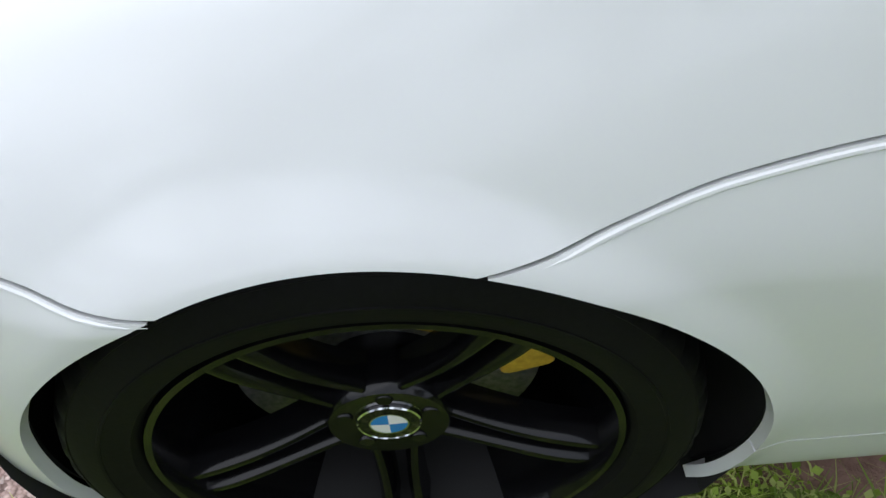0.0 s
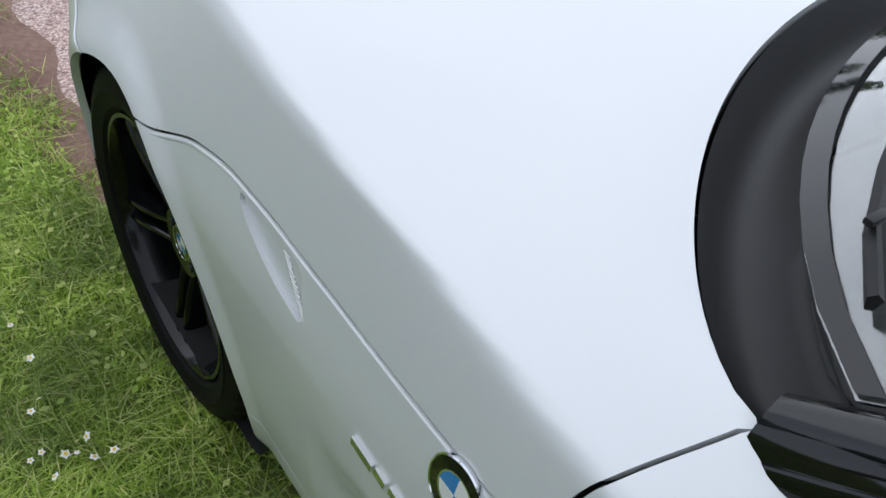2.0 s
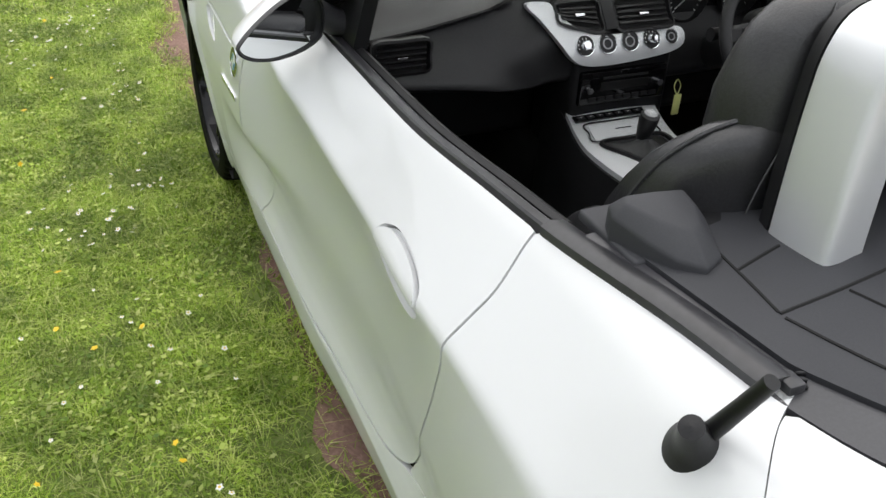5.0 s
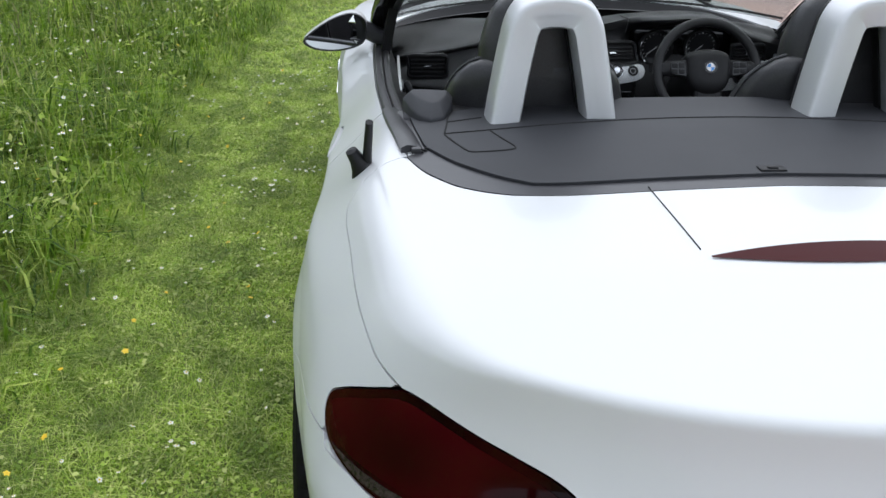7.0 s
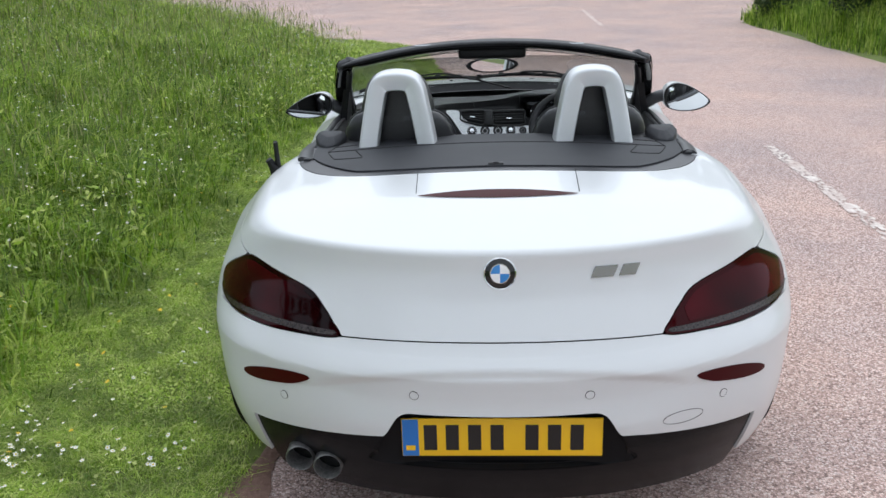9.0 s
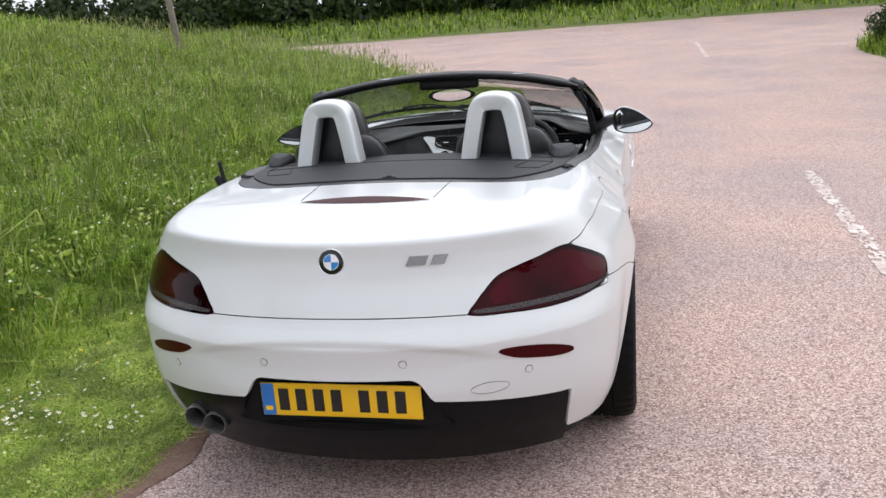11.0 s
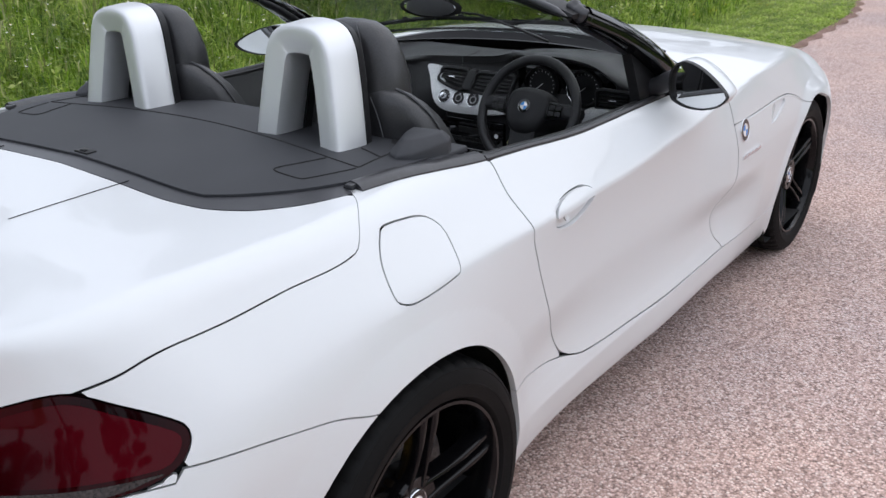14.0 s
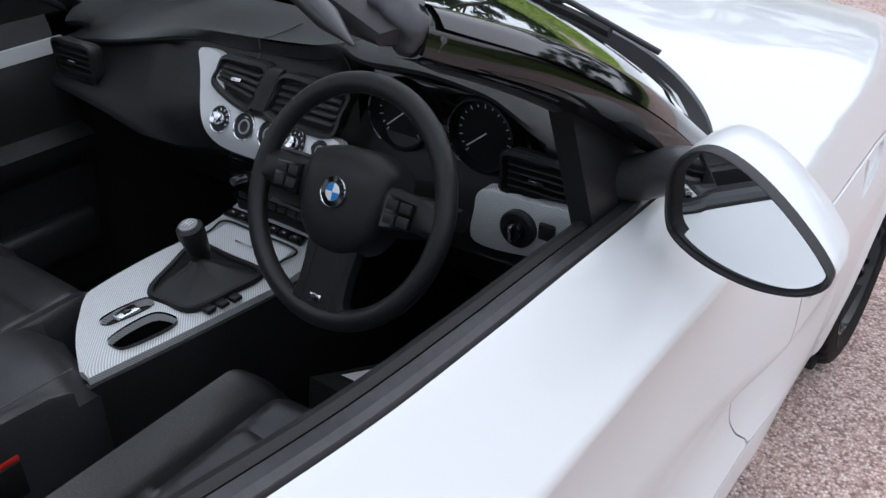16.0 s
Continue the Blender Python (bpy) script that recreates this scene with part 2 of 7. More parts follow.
def sweep(points, section, closed=False, up=(0, 0, 1), scale=None, ends=True):
    """A section (list of (side, up) pairs) carried along points."""
    P = [Vector(p) for p in points]
    n, k = len(P), len(section)
    bm = bmesh.new()
    rings = []
    for i, p in enumerate(P):
        a = P[(i - 1) % n] if closed or i > 0 else p
        b = P[(i + 1) % n] if closed or i < n - 1 else p
        t = (b - a).normalized()
        u = Vector(up) if not callable(up) else Vector(up(i))
        side = t.cross(u)
        side = side.normalized() if side.length > 1e-6 else Vector((1, 0, 0))
        w = side.cross(t).normalized()
        s = scale(i / max(1, n - 1)) if scale else 1.0
        s2 = s if isinstance(s, tuple) else (s, s)
        rings.append([bm.verts.new(p + side * (x * s2[0]) + w * (z * s2[1])) for x, z in section])
    for i in range(n if closed else n - 1):
        r, q = rings[i], rings[(i + 1) % n]
        for j in range(k):
            bm.faces.new((r[j], r[(j + 1) % k], q[(j + 1) % k], q[j]))
    if ends and not closed:
        bm.faces.new(rings[0])
        bm.faces.new(rings[-1])
    bmesh.ops.recalc_face_normals(bm, faces=bm.faces)
    return bm


def ring_section(r, n=10, rz=None):
    return [(r * math.cos(2 * math.pi * i / n), (rz or r) * math.sin(2 * math.pi * i / n)) for i in range(n)]


def curve_points(ctrl, n=24, closed=False):
    """Catmull-Rom through control points."""
    C = [Vector(c) for c in ctrl]
    m = len(C)
    out = []
    for i in range(m if closed else m - 1):
        p0 = C[(i - 1) % m] if closed or i else C[0] * 2 - C[1]
        p1, p2 = C[i], C[(i + 1) % m]
        p3 = C[(i + 2) % m] if closed or i < m - 2 else C[-1] * 2 - C[-2]
        steps = max(2, n // m)
        for s in range(steps):
            t = s / steps
            out.append(0.5 * ((2 * p1) + (p2 - p0) * t + (2 * p0 - 5 * p1 + 4 * p2 - p3) * t * t + (3 * p1 - p0 - 3 * p2 + p3) * t ** 3))
    if not closed:
        out.append(C[-1])
    return out


def grid_bm(fn, nu, nv, thick=0.0):
    """A sheet fn(u, v) over the unit square; thick: depth along its normals."""
    P = [[Vector(fn(i / nu, j / nv)) for j in range(nv + 1)] for i in range(nu + 1)]
    bm = bmesh.new()
    V = [[bm.verts.new(p) for p in row] for row in P]
    for i in range(nu):
        for j in range(nv):
            bm.faces.new((V[i][j], V[i + 1][j], V[i + 1][j + 1], V[i][j + 1]))
    if thick:
        bmesh.ops.recalc_face_normals(bm, faces=bm.faces)
        bmesh.ops.solidify(bm, geom=list(bm.faces), thickness=thick)
    bmesh.ops.recalc_face_normals(bm, faces=bm.faces)
    return bm


# ---- the car's skin: one smooth implicit shape, cut into panels ----
# Car axes: x to its right side, y ahead, origin between the axles on the ground.
AXLE_R, AXLE_F, HUB_Z = -1.248, 1.248, 0.318
ARCH_R, ARCH_F = 0.352, 0.346
base_w = spl(-2.2, 0.77, -1.9, 0.816, -1.6, 0.859, -1.25, 0.892, -0.95, 0.864, -0.65, 0.840, -0.4, 0.825, -0.1, 0.828, 0.15, 0.846, 0.4, 0.886, 0.8, 0.893, 1.25, 0.886, 1.6, 0.866, 1.9, 0.81, 2.2, 0.72)
sill_w = spl(-1.0, 0.850, -0.6, 0.846, -0.34, 0.845, 0.0, 0.850, 0.45, 0.850, 0.7, 0.846, 0.95, 0.842)
sill_low = spl(0.13, -0.070, 0.17, -0.030, 0.205, -0.004, 0.24, 0.002, 0.295, 0.003, 0.312, -0.002, 0.360, -0.017, 0.400, -0.023, 0.46, -0.026, 0.56, -0.028)
sill_tuck = spl(-1.0, 0.008, -0.6, 0.018, -0.34, 0.010, 0.0, 0.0, 0.45, 0.0, 0.75, 0.02, 0.95, 0.03)
rear_low = spl(0.14, -0.090, 0.23, -0.052, 0.32, -0.028, 0.45, -0.010, 0.58, 0.0)
rear_mask = spl(-2.0, 0.6, -1.6, 1.0, -1.40, 0.8, -1.20, 0.0)
arch_low = spl(0.14, -0.035, 0.22, -0.014, 0.32, -0.002, 0.45, 0.0)
wing_low = spl(0.13, -0.085, 0.20, -0.052, 0.25, -0.040, 0.32, -0.028, 0.40, -0.016, 0.49, -0.008, 0.58, -0.002, 0.66, 0.0)
door_mask = spl(-0.95, 0.0, -0.6, 1.0, 0.38, 1.0, 0.68, 0.0)
wing_mask = spl(0.42, 0.0, 0.72, 1.0, 1.15, 1.0, 1.45, 0.0)
lean = spl(-2.1, 1.8, -1.7, 1.6, -1.25, 0.9, -0.9, 0.2, -0.65, -0.50, -0.4, -0.68, 0.0, -0.60, 0.15, -0.15, 0.3, 0.60, 0.55, 0.80, 0.7, 0.92, 0.85, 1.13, 1.0, 1.53, 1.15, 2.2, 1.3, 3.2, 1.45, 4.4, 1.7, 4.2, 2.0, 3.4)
crease_z = spl(-2.1, 0.80, -1.7, 0.80, -1.25, 0.802, -0.8, 0.786, -0.55, 0.777, -0.4, 0.773, -0.25, 0.780, -0.1, 0.794, 0.05, 0.806, 0.20, 0.820, 0.30, 0.834, 0.45, 0.850, 0.6, 0.859, 0.85, 0.861, 1.0, 0.856, 1.15, 0.843, 1.3, 0.824, 1.5, 0.788, 1.7, 0.74, 2.1, 0.66)
crease_s = spl(-2.1, 0.7, -1.7, 0.7, -1.25, 0.90, -1.0, 1.02, -0.8, 1.08, -0.6, 1.00, -0.4, 0.93, -0.2, 0.98, 0.05, 1.18, 0.30, 2.2, 0.6, 4.5, 2.1, 4.5)
top_z = spl(-2.25, 0.86, -2.04, 0.905, -1.9, 0.924, -1.65, 0.951, -1.37, 0.957, -1.1, 0.962, -0.8, 0.955, 0.3, 0.925, 0.6, 0.942, 0.9, 0.925, 1.25, 0.882, 1.6, 0.812, 1.9, 0.72, 2.1, 0.62)
top_c = spl(-2.1, 0.02, -1.4, 0.035, -0.8, 0.05, 0.4, 0.10, 1.2, 0.09, 2.0, 0.10)
tail_y = spl(0.15, 0.16, 0.22, 0.11, 0.32, 0.05, 0.40, 0.018, 0.47, 0.008, 0.575, 0.004, 0.605, 0.002, 0.615, 0.006, 0.655, 0.034, 0.66, 0.038, 0.72, 0.072, 0.80, 0.110, 0.86, 0.125, 0.92, 0.130)
nose_y = spl(0.15, 0.10, 0.3, 0.02, 0.5, 0.0, 0.62, 0.03, 0.72, 0.13, 0.80, 0.30, 0.9, 0.55)


def skin_value(x, y, z):
    """Below 0 inside the car's outer skin, above 0 outside."""
    x = np.abs(x)
    dm = door_mask(y)
    ln = lean(y)
    up = np.maximum(z - 0.62, 0)
    cz = crease_z(y)
    fm = np.clip((y - 0.30) / 0.35, 0, 1)
    high = np.maximum(cz - 0.62, 0.02)
    drop = ln * ((1 - fm) * up ** 2 + fm * high ** 0.6 * up ** 1.4)
    wm = wing_mask(y)
    low = base_w(y) + wm * wing_low(z) + (1 - wm) * arch_low(z) + rear_mask(y) * rear_low(z) - drop
    mix = np.clip((0.56 - z) / 0.14, 0, 1)
    mix = dm * mix * mix * (3 - 2 * mix)
    low = low * (1 - mix) + mix * (sill_w(y) + sill_low(z) - sill_tuck(y) * np.clip((0.34 - z) / 0.12, 0, 1))
    for axle, r in ((AXLE_R, ARCH_R), (AXLE_F, ARCH_F)):
        d = np.hypot(y - axle, z - HUB_Z)
        wide = 0.060 if axle > 0 else 0.072
        t = np.clip((r + wide - d) / wide, 0, 1)
        low = low + (0.012 * t * t * (3 - 2 * t) if axle > 0 else 0.008 * t)
    cx = base_w(y) - ln * np.maximum(cz - 0.62, 0) ** 2
    side = x - smin(low, cx - crease_s(y) * (z - cz), 0.010)
    tail = (-2.165 + 0.33 * x * x + 0.26 * x ** 4 + tail_y(z)) - y
    line = 0.641 - 0.14 * (x / 0.5) ** 2.2 * 0.45
    dent = np.clip((line - z) / 0.030, 0, 1) * np.clip((z - 0.45) / 0.10, 0, 1) * np.clip((0.56 - x) / 0.20, 0, 1)
    tail = tail + 0.011 * dent * dent * (3 - 2 * dent)
    front = y - (2.09 - 0.34 * x * x - 0.35 * x ** 4 - nose_y(z))
    top = z - (top_z(y) - top_c(y) * x * x)
    ring = smax(smax(side, tail, 0.11), front, 0.14)
    return smax(ring, top, 0.035 - 0.019 * np.clip((-1.78 - y) / 0.15, 0, 1) - 0.010 * fm)


def build_skin():
    """The right half of the skin as a grid of points with normals."""
    nu_f, nu_s, nv_l, nv_u = 84, 250, 26, 180
    st = []
    for i in range(nu_f + 1):
        a = math.pi / 2 * i / nu_f
        st.append((-1.45, math.sin(a), -math.cos(a)))
    for i in range(1, nu_s + 1):
        st.append((-1.45 + 2.95 * i / nu_s, 1.0, 0.0))
    for i in range(1, nu_f // 2 + 1):
        a = math.pi / 2 * i / (nu_f // 2)
        st.append((1.5, math.cos(a), math.sin(a)))
    st = np.array(st)
    low = [(0.16 + 0.29 * j / nv_l, 0.0) for j in range(nv_l)]
    hi = [(0.45, math.pi / 2 * (j / nv_u)) for j in range(nv_u + 1)]
    lv = np.array(low + hi)
    nu, nv = len(st), len(lv)
    Y0, DX, DY = (np.repeat(st[:, k][:, None], nv, 1) for k in range(3))
    Z0, EL = (np.repeat(lv[:, k][None, :], nu, 0) for k in range(2))
    ce, se = np.cos(EL), np.sin(EL)
    dx, dy, dz = DX * ce, DY * ce, se
    a, b = np.full(Y0.shape, 0.02), np.full(Y0.shape, 1.45)
    for _ in range(34):
        t = (a + b) / 2
        inside = skin_value(dx * t, Y0 + dy * t, Z0 + dz * t) < 0
        a, b = np.where(inside, t, a), np.where(inside, b, t)
    t = (a + b) / 2
    P = np.stack([dx * t, Y0 + dy * t, Z0 + dz * t], -1).reshape(-1, 3)
    P[np.abs(P[:, 0]) < 1e-6, 0] = 0
    return P, skin_normals(P), nu, nv


def skin_normals(P):
    e = 0.002
    g = np.stack([skin_value(P[:, 0] + e * (k == 0), P[:, 1] + e * (k == 1), P[:, 2] + e * (k == 2))
                  - skin_value(P[:, 0] - e * (k == 0), P[:, 1] - e * (k == 1), P[:, 2] - e * (k == 2)) for k in range(3)], -1)
    g[np.abs(P[:, 0]) < 1e-6, 0] = 0
    return g / np.maximum(np.linalg.norm(g, axis=1, keepdims=True), 1e-9)


SKIN_P, SKIN_N, NU, NV = build_skin()
SKIN_F = [(i * NV + j, (i + 1) * NV + j, (i + 1) * NV + j + 1, i * NV + j + 1) for i in range(NU - 1) for j in range(NV - 1)]


def clip(sheet, fn):
    """Keeps the part of a sheet (points, normals, faces) where fn > 0."""
    P, N, F = sheet
    f = np.asarray(fn(P[:, 0], P[:, 1], P[:, 2]), float)
    f = np.where(np.abs(f) < 2e-5, 2e-5, f)
    P, N = list(P), list(N)
    keep, cut, made = [], {}, []
    pos = f > 0
    for face in F:
        s = [pos[i] for i in face]
        if all(s):
            keep.append(face)
        elif any(s):
            poly = []
            k = len(face)
            for q in range(k):
                i, j = face[q], face[(q + 1) % k]
                if pos[i]:
                    poly.append(i)
                if pos[i] != pos[j]:
                    key = (min(i, j), max(i, j))
                    if key not in cut:
                        w = f[i] / (f[i] - f[j])
                        cut[key] = len(P)
                        P.append(P[i] + (P[j] - P[i]) * w)
                        n = N[i] + (N[j] - N[i]) * w
                        N.append(n / max(np.linalg.norm(n), 1e-9))
                    poly.append(cut[key])
            if len(poly) > 2:
                made.append(tuple(poly))
    F2 = keep + made
    used = sorted({i for q in F2 for i in q})
    idx = {o: k for k, o in enumerate(used)}
    return np.array([P[i] for i in used]).reshape(-1, 3), np.array([N[i] for i in used]).reshape(-1, 3), [tuple(idx[i] for i in q) for q in F2]


def both(sheet):
    """A sheet and its mirror image, joined along the centre line."""
    P, N, F = sheet
    k = len(P)
    twin = {i: i if P[i][0] == 0 else None for i in range(k)}
    P2, N2 = list(P), list(N)
    for i in range(k):
        if twin[i] is None:
            twin[i] = len(P2)
            P2.append(P[i] * (-1, 1, 1))
            N2.append(N[i] * (-1, 1, 1))
    return np.array(P2), np.array(N2), F + [tuple(twin[i] for i in reversed(q)) for q in F]


def flip(sheet):
    P, N, F = sheet
    return P * (-1, 1, 1), N * (-1, 1, 1), [tuple(reversed(q)) for q in F]


def offset(sheet, d):
    P, N, F = sheet
    return P + N * d, N, F


def panel(name, sheet, mat, parent, label="", lip=0.014, lift=0.0):
    """A sheet as a panel with folded edges."""
    P, N, F = sheet
    P = P + N * lift
    count = {}
    for q in F:
        for a, b in zip(q, q[1:] + q[:1]):
            count[(a, b)] = 1
    rim = [(a, b) for a, b in count if (b, a) not in count]
    if not F:
        raise ValueError(name)
    V, M, G = list(P), list(N), list(F)
    for a, b in rim:
        m = [[], []]
        for slot, i in enumerate((a, b)):
            e = P[b] - P[a]
            out = np.cross(e, N[i])
            out = out / max(np.linalg.norm(out), 1e-9)
            top = len(V)
            V.append(P[i])
            M.append(out)
            V.append(P[i] - N[i] * lip)
            M.append(out)
            m[slot] = (top, top + 1)
        G.append((m[1][0], m[0][0], m[0][1], m[1][1]))
    return part(name, mesh_data(name, V, G, mat, True, M), None, parent, label)


# outlines of the panels, in car coordinates
door_rear = spl(0.36, -0.640, 0.40, -0.662, 0.495, -0.716, 0.612, -0.768, 0.70, -0.803, 0.767, -0.822, 0.84, -0.822, 0.90, -0.797, 0.96, -0.77)
door_front = spl(0.15, 0.44, 0.31, 0.400, 0.345, 0.365, 0.40, 0.337, 0.46, 0.334, 0.52, 0.362, 0.585, 0.386, 0.645, 0.380, 0.754, 0.350, 0.83, 0.330, 0.874, 0.290)
door_foot = spl(-1.2, 0.445, -1.0, 0.430, -0.9, 0.420, -0.72, 0.392, -0.64, 0.370, -0.54, 0.338, -0.3, 0.316, 0.0, 0.304, 0.5, 0.300, 1.1, 0.300)
bonnet_side = spl(0.30, 0.747, 0.35, 0.746, 0.55, 0.744, 0.75, 0.744, 0.87, 0.737, 0.985, 0.712, 1.11, 0.662, 1.25, 0.640, 1.38, 0.632, 1.43, 0.638, 1.47, 0.651, 1.55, 0.675, 1.62, 0.69, 1.9, 0.66, 2.1, 0.62)
lid_side = spl(-2.2, 0.30, -2.1, 0.36, -2.046, 0.42, -1.955, 0.515, -1.9, 0.60, -1.83, 0.684, -1.74, 0.735, -1.6, 0.761, -1.47, 0.773, -1.34, 0.784, -1.305, 0.782, -1.285, 0.772, -1.255, 0.746, -1.20, 0.688, -1.15, 0.60)
belt_x = spl(-1.25, 0.66, -1.184, 0.674, -0.8, 0.713, -0.4, 0.735, 0.0, 0.742, 0.286, 0.735)
tail_split = spl(-1.74, 0.704, -1.66, 0.698, -1.546, 0.679, -1.47, 0.664, -1.40, 0.640, -1.2, 0.60)
LAMP = [(0.372, 0.684), (0.41, 0.717), (0.46, 0.747), (0.54, 0.785), (0.70, 0.814), (0.853, 0.835), (0.97, 0.806), (1.06, 0.775), (1.092, 0.756), (1.092, 0.730), (1.06, 0.703), (0.98, 0.688), (0.84, 0.678), (0.69, 0.674), (0.54, 0.677)]


def polygon_value(u, v, poly, ku=1.0):
    """Signed distance to a closed outline, above 0 inside."""
    u = np.asarray(u, float) * ku
    v = np.asarray(v, float)
    best = np.full(u.shape, 9.0)
    inside = np.zeros(u.shape, bool)
    n = len(poly)
    for i in range(n):
        ax, ay = poly[i][0] * ku, poly[i][1]
        bx, by = poly[(i + 1) % n][0] * ku, poly[(i + 1) % n][1]
        ex, ey = bx - ax, by - ay
        t = np.clip(((u - ax) * ex + (v - ay) * ey) / (ex * ex + ey * ey), 0, 1)
        best = np.minimum(best, np.hypot(u - ax - t * ex, v - ay - t * ey))
        if ay != by:
            inside ^= ((ay > v) != (by > v)) & (u < (bx - ax) * (v - ay) / (by - ay) + ax)
    return np.where(inside, best, -best)


def smooth_outline(pts, n=60):
    return [(p.x, p.y) for p in curve_points([(a, b, 0) for a, b in pts], n, True)]


LAMP_LINE = smooth_outline(LAMP, 75)


def f_arch(x, y, z):
    dy = y - AXLE_R
    dy = np.where(dy < 0, dy * (1 - 0.14 * np.clip((0.55 - z) / 0.25, 0, 1)), dy)
    return np.minimum(np.hypot(dy, z - HUB_Z) - ARCH_R, np.hypot((y - AXLE_F + 0.014) * 0.985, z - HUB_Z) - ARCH_F)


def f_lamp(x, y, z):
    v = polygon_value(x + y + 2, z, LAMP_LINE, 0.75)
    return np.where((y < -1.55) & (z < 0.87), v, -0.2)


def f_cowl(x, y, z):
    """Above 0 inside the windscreen's cowl and the cockpit."""
    t = np.clip(x / 0.742, 0, 1) ** 2.2
    return np.minimum(np.minimum(0.27 + 0.39 * np.clip(1 - t, 0, 1) ** 0.6 - y, belt_x(y) - x), z - 0.80)


cover_rear = spl(0, 1.402, 0.214, 1.412, 0.386, 1.420, 0.48, 1.410, 0.572, 1.365, 0.62, 1.308, 0.644, 1.266, 0.67, 1.19, 0.69, 1.10)


def f_cover(x, y, z):
    """Above 0 on the dark cover behind the seats."""
    steep = 1 + 2.2 * np.clip((x - 0.45) / 0.2, 0, 1)
    return np.minimum(np.minimum((y + cover_rear(x)) / steep, belt_x(y) - x), z - 0.80)


def f_open(x, y, z):
    """Above 0 where the cockpit is open."""
    return np.minimum(f_cowl(x, y, z), y + 0.83)


def f_door(x, y, z):
    body = smin(y - door_rear(z), z - door_foot(y), 0.04)
    return np.minimum(np.minimum(body, door_front(z) - y), x - belt_x(y))


def f_bonnet(x, y, z):
    rear = np.where(x < 0.75, y - (0.286 + 0.41 * (x - 0.738)), y - door_front(z))
    return np.minimum(np.minimum(rear, z - bonnet_side(y)), -f_cowl(x, y, z))


def f_split(x, y, z):
    """Above 0 over the gap between rear bumper and quarter panel or lid."""
    rear = z - (0.692 - 0.006 * np.minimum((x / 0.42) ** 2, 1.0))
    return np.where(y < -1.74, rear, np.where(y < -1.2, z - tail_split(y), 0.2))


def f_lid(x, y, z):
    return np.minimum(np.minimum(1.8 * (lid_side(y) - x), f_split(x, y, z)), -f_cover(x, y, z))


def f_diffuser(x, y, z):
    """Above 0 on the dark lower part of the rear bumper."""
    edge = 0.434 - 0.038 * np.clip((x - 0.303) / 0.36, -0.2, 1)
    low = np.minimum(0.691 - 0.15 * (0.362 - z) - x, edge - z)
    return np.where(y < -1.7, np.maximum(low, f_bay(x, y, z)), -0.2)


def f_bay(x, y, z):
    """Above 0 in the number plate's recess."""
    v = smin(smin(0.262 + 0.55 * (0.505 - z) - x, 0.507 - z, 0.03), smin(z - 0.335, 0.345 - 0.25 * (0.43 - z) - x, 0.03), 0.03)
    return np.where(y < -1.7, v, -0.2)


GAP = 0.0016


def inside(*fns):
    return lambda x, y, z: np.minimum.reduce([fn(x, y, z) for fn in fns]) - GAP


def outside(fn):
    return lambda x, y, z: -fn(x, y, z)


def const(test):
    return lambda x, y, z: test(x, y, z)


car = empty("car", "white two-seat roadster with its roof folded away, parked half on grass", "car")
SKIN = (SKIN_P, SKIN_N, SKIN_F)
ARCHED = clip(SKIN, f_arch)
f_fuel_line = smooth_outline([(-1.270, 0.861), (-1.232, 0.899), (-1.204, 0.906), (-1.117, 0.895), (-1.083, 0.877), (-1.075, 0.852), (-1.098, 0.803), (-1.118, 0.791), (-1.236, 0.787), (-1.272, 0.793), (-1.288, 0.81)], 55)


def f_fuel(x, y, z):
    return np.where(x > 0.5, polygon_value(y, z, f_fuel_line), -0.2)


door_s = clip(ARCHED, lambda x, y, z: f_door(x, y, z) - 0.0030)
bonnet_s = clip(ARCHED, inside(f_bonnet, const(lambda x, y, z: np.maximum(z - 0.5, 0) * 9)))
fender_s = clip(ARCHED, inside(const(lambda x, y, z: y - door_front(z)), const(lambda x, y, z: bonnet_side(y) - z), const(lambda x, y, z: z - door_foot(y)), const(lambda x, y, z: 1.25 - y)))
nose_s = clip(ARCHED, inside(const(lambda x, y, z: bonnet_side(y) - z), const(lambda x, y, z: y - 1.25)))
sill_s = clip(ARCHED, inside(const(lambda x, y, z: door_foot(y) - z), const(lambda x, y, z: 1.2 - y), const(lambda x, y, z: y + 1.2), const(lambda x, y, z: x - 0.3)))
quarter_s = clip(ARCHED, inside(const(lambda x, y, z: door_rear(z) - y), const(lambda x, y, z: z - np.where(y > -1.2, door_foot(y), 0.0)), f_split,
                                const(lambda x, y, z: np.where(y < -1.16, 1.8 * (x - lid_side(y)), x - belt_x(y))), outside(f_lamp), const(lambda x, y, z: x - 0.3)))
lid_s = clip(ARCHED, inside(f_lid, outside(f_lamp), const(lambda x, y, z: -1.10 - y)))
bumper_s = clip(ARCHED, inside(outside(f_split), outside(f_lamp), outside(f_diffuser), const(lambda x, y, z: -1.3 - y), const(lambda x, y, z: z - 0.232)))
diffuser_s = clip(ARCHED, inside(f_diffuser, outside(f_bay)))
lamp_s = clip(ARCHED, inside(f_lamp))
cover_s = clip(ARCHED, inside(f_cover, const(lambda x, y, z: -0.83 - y)))

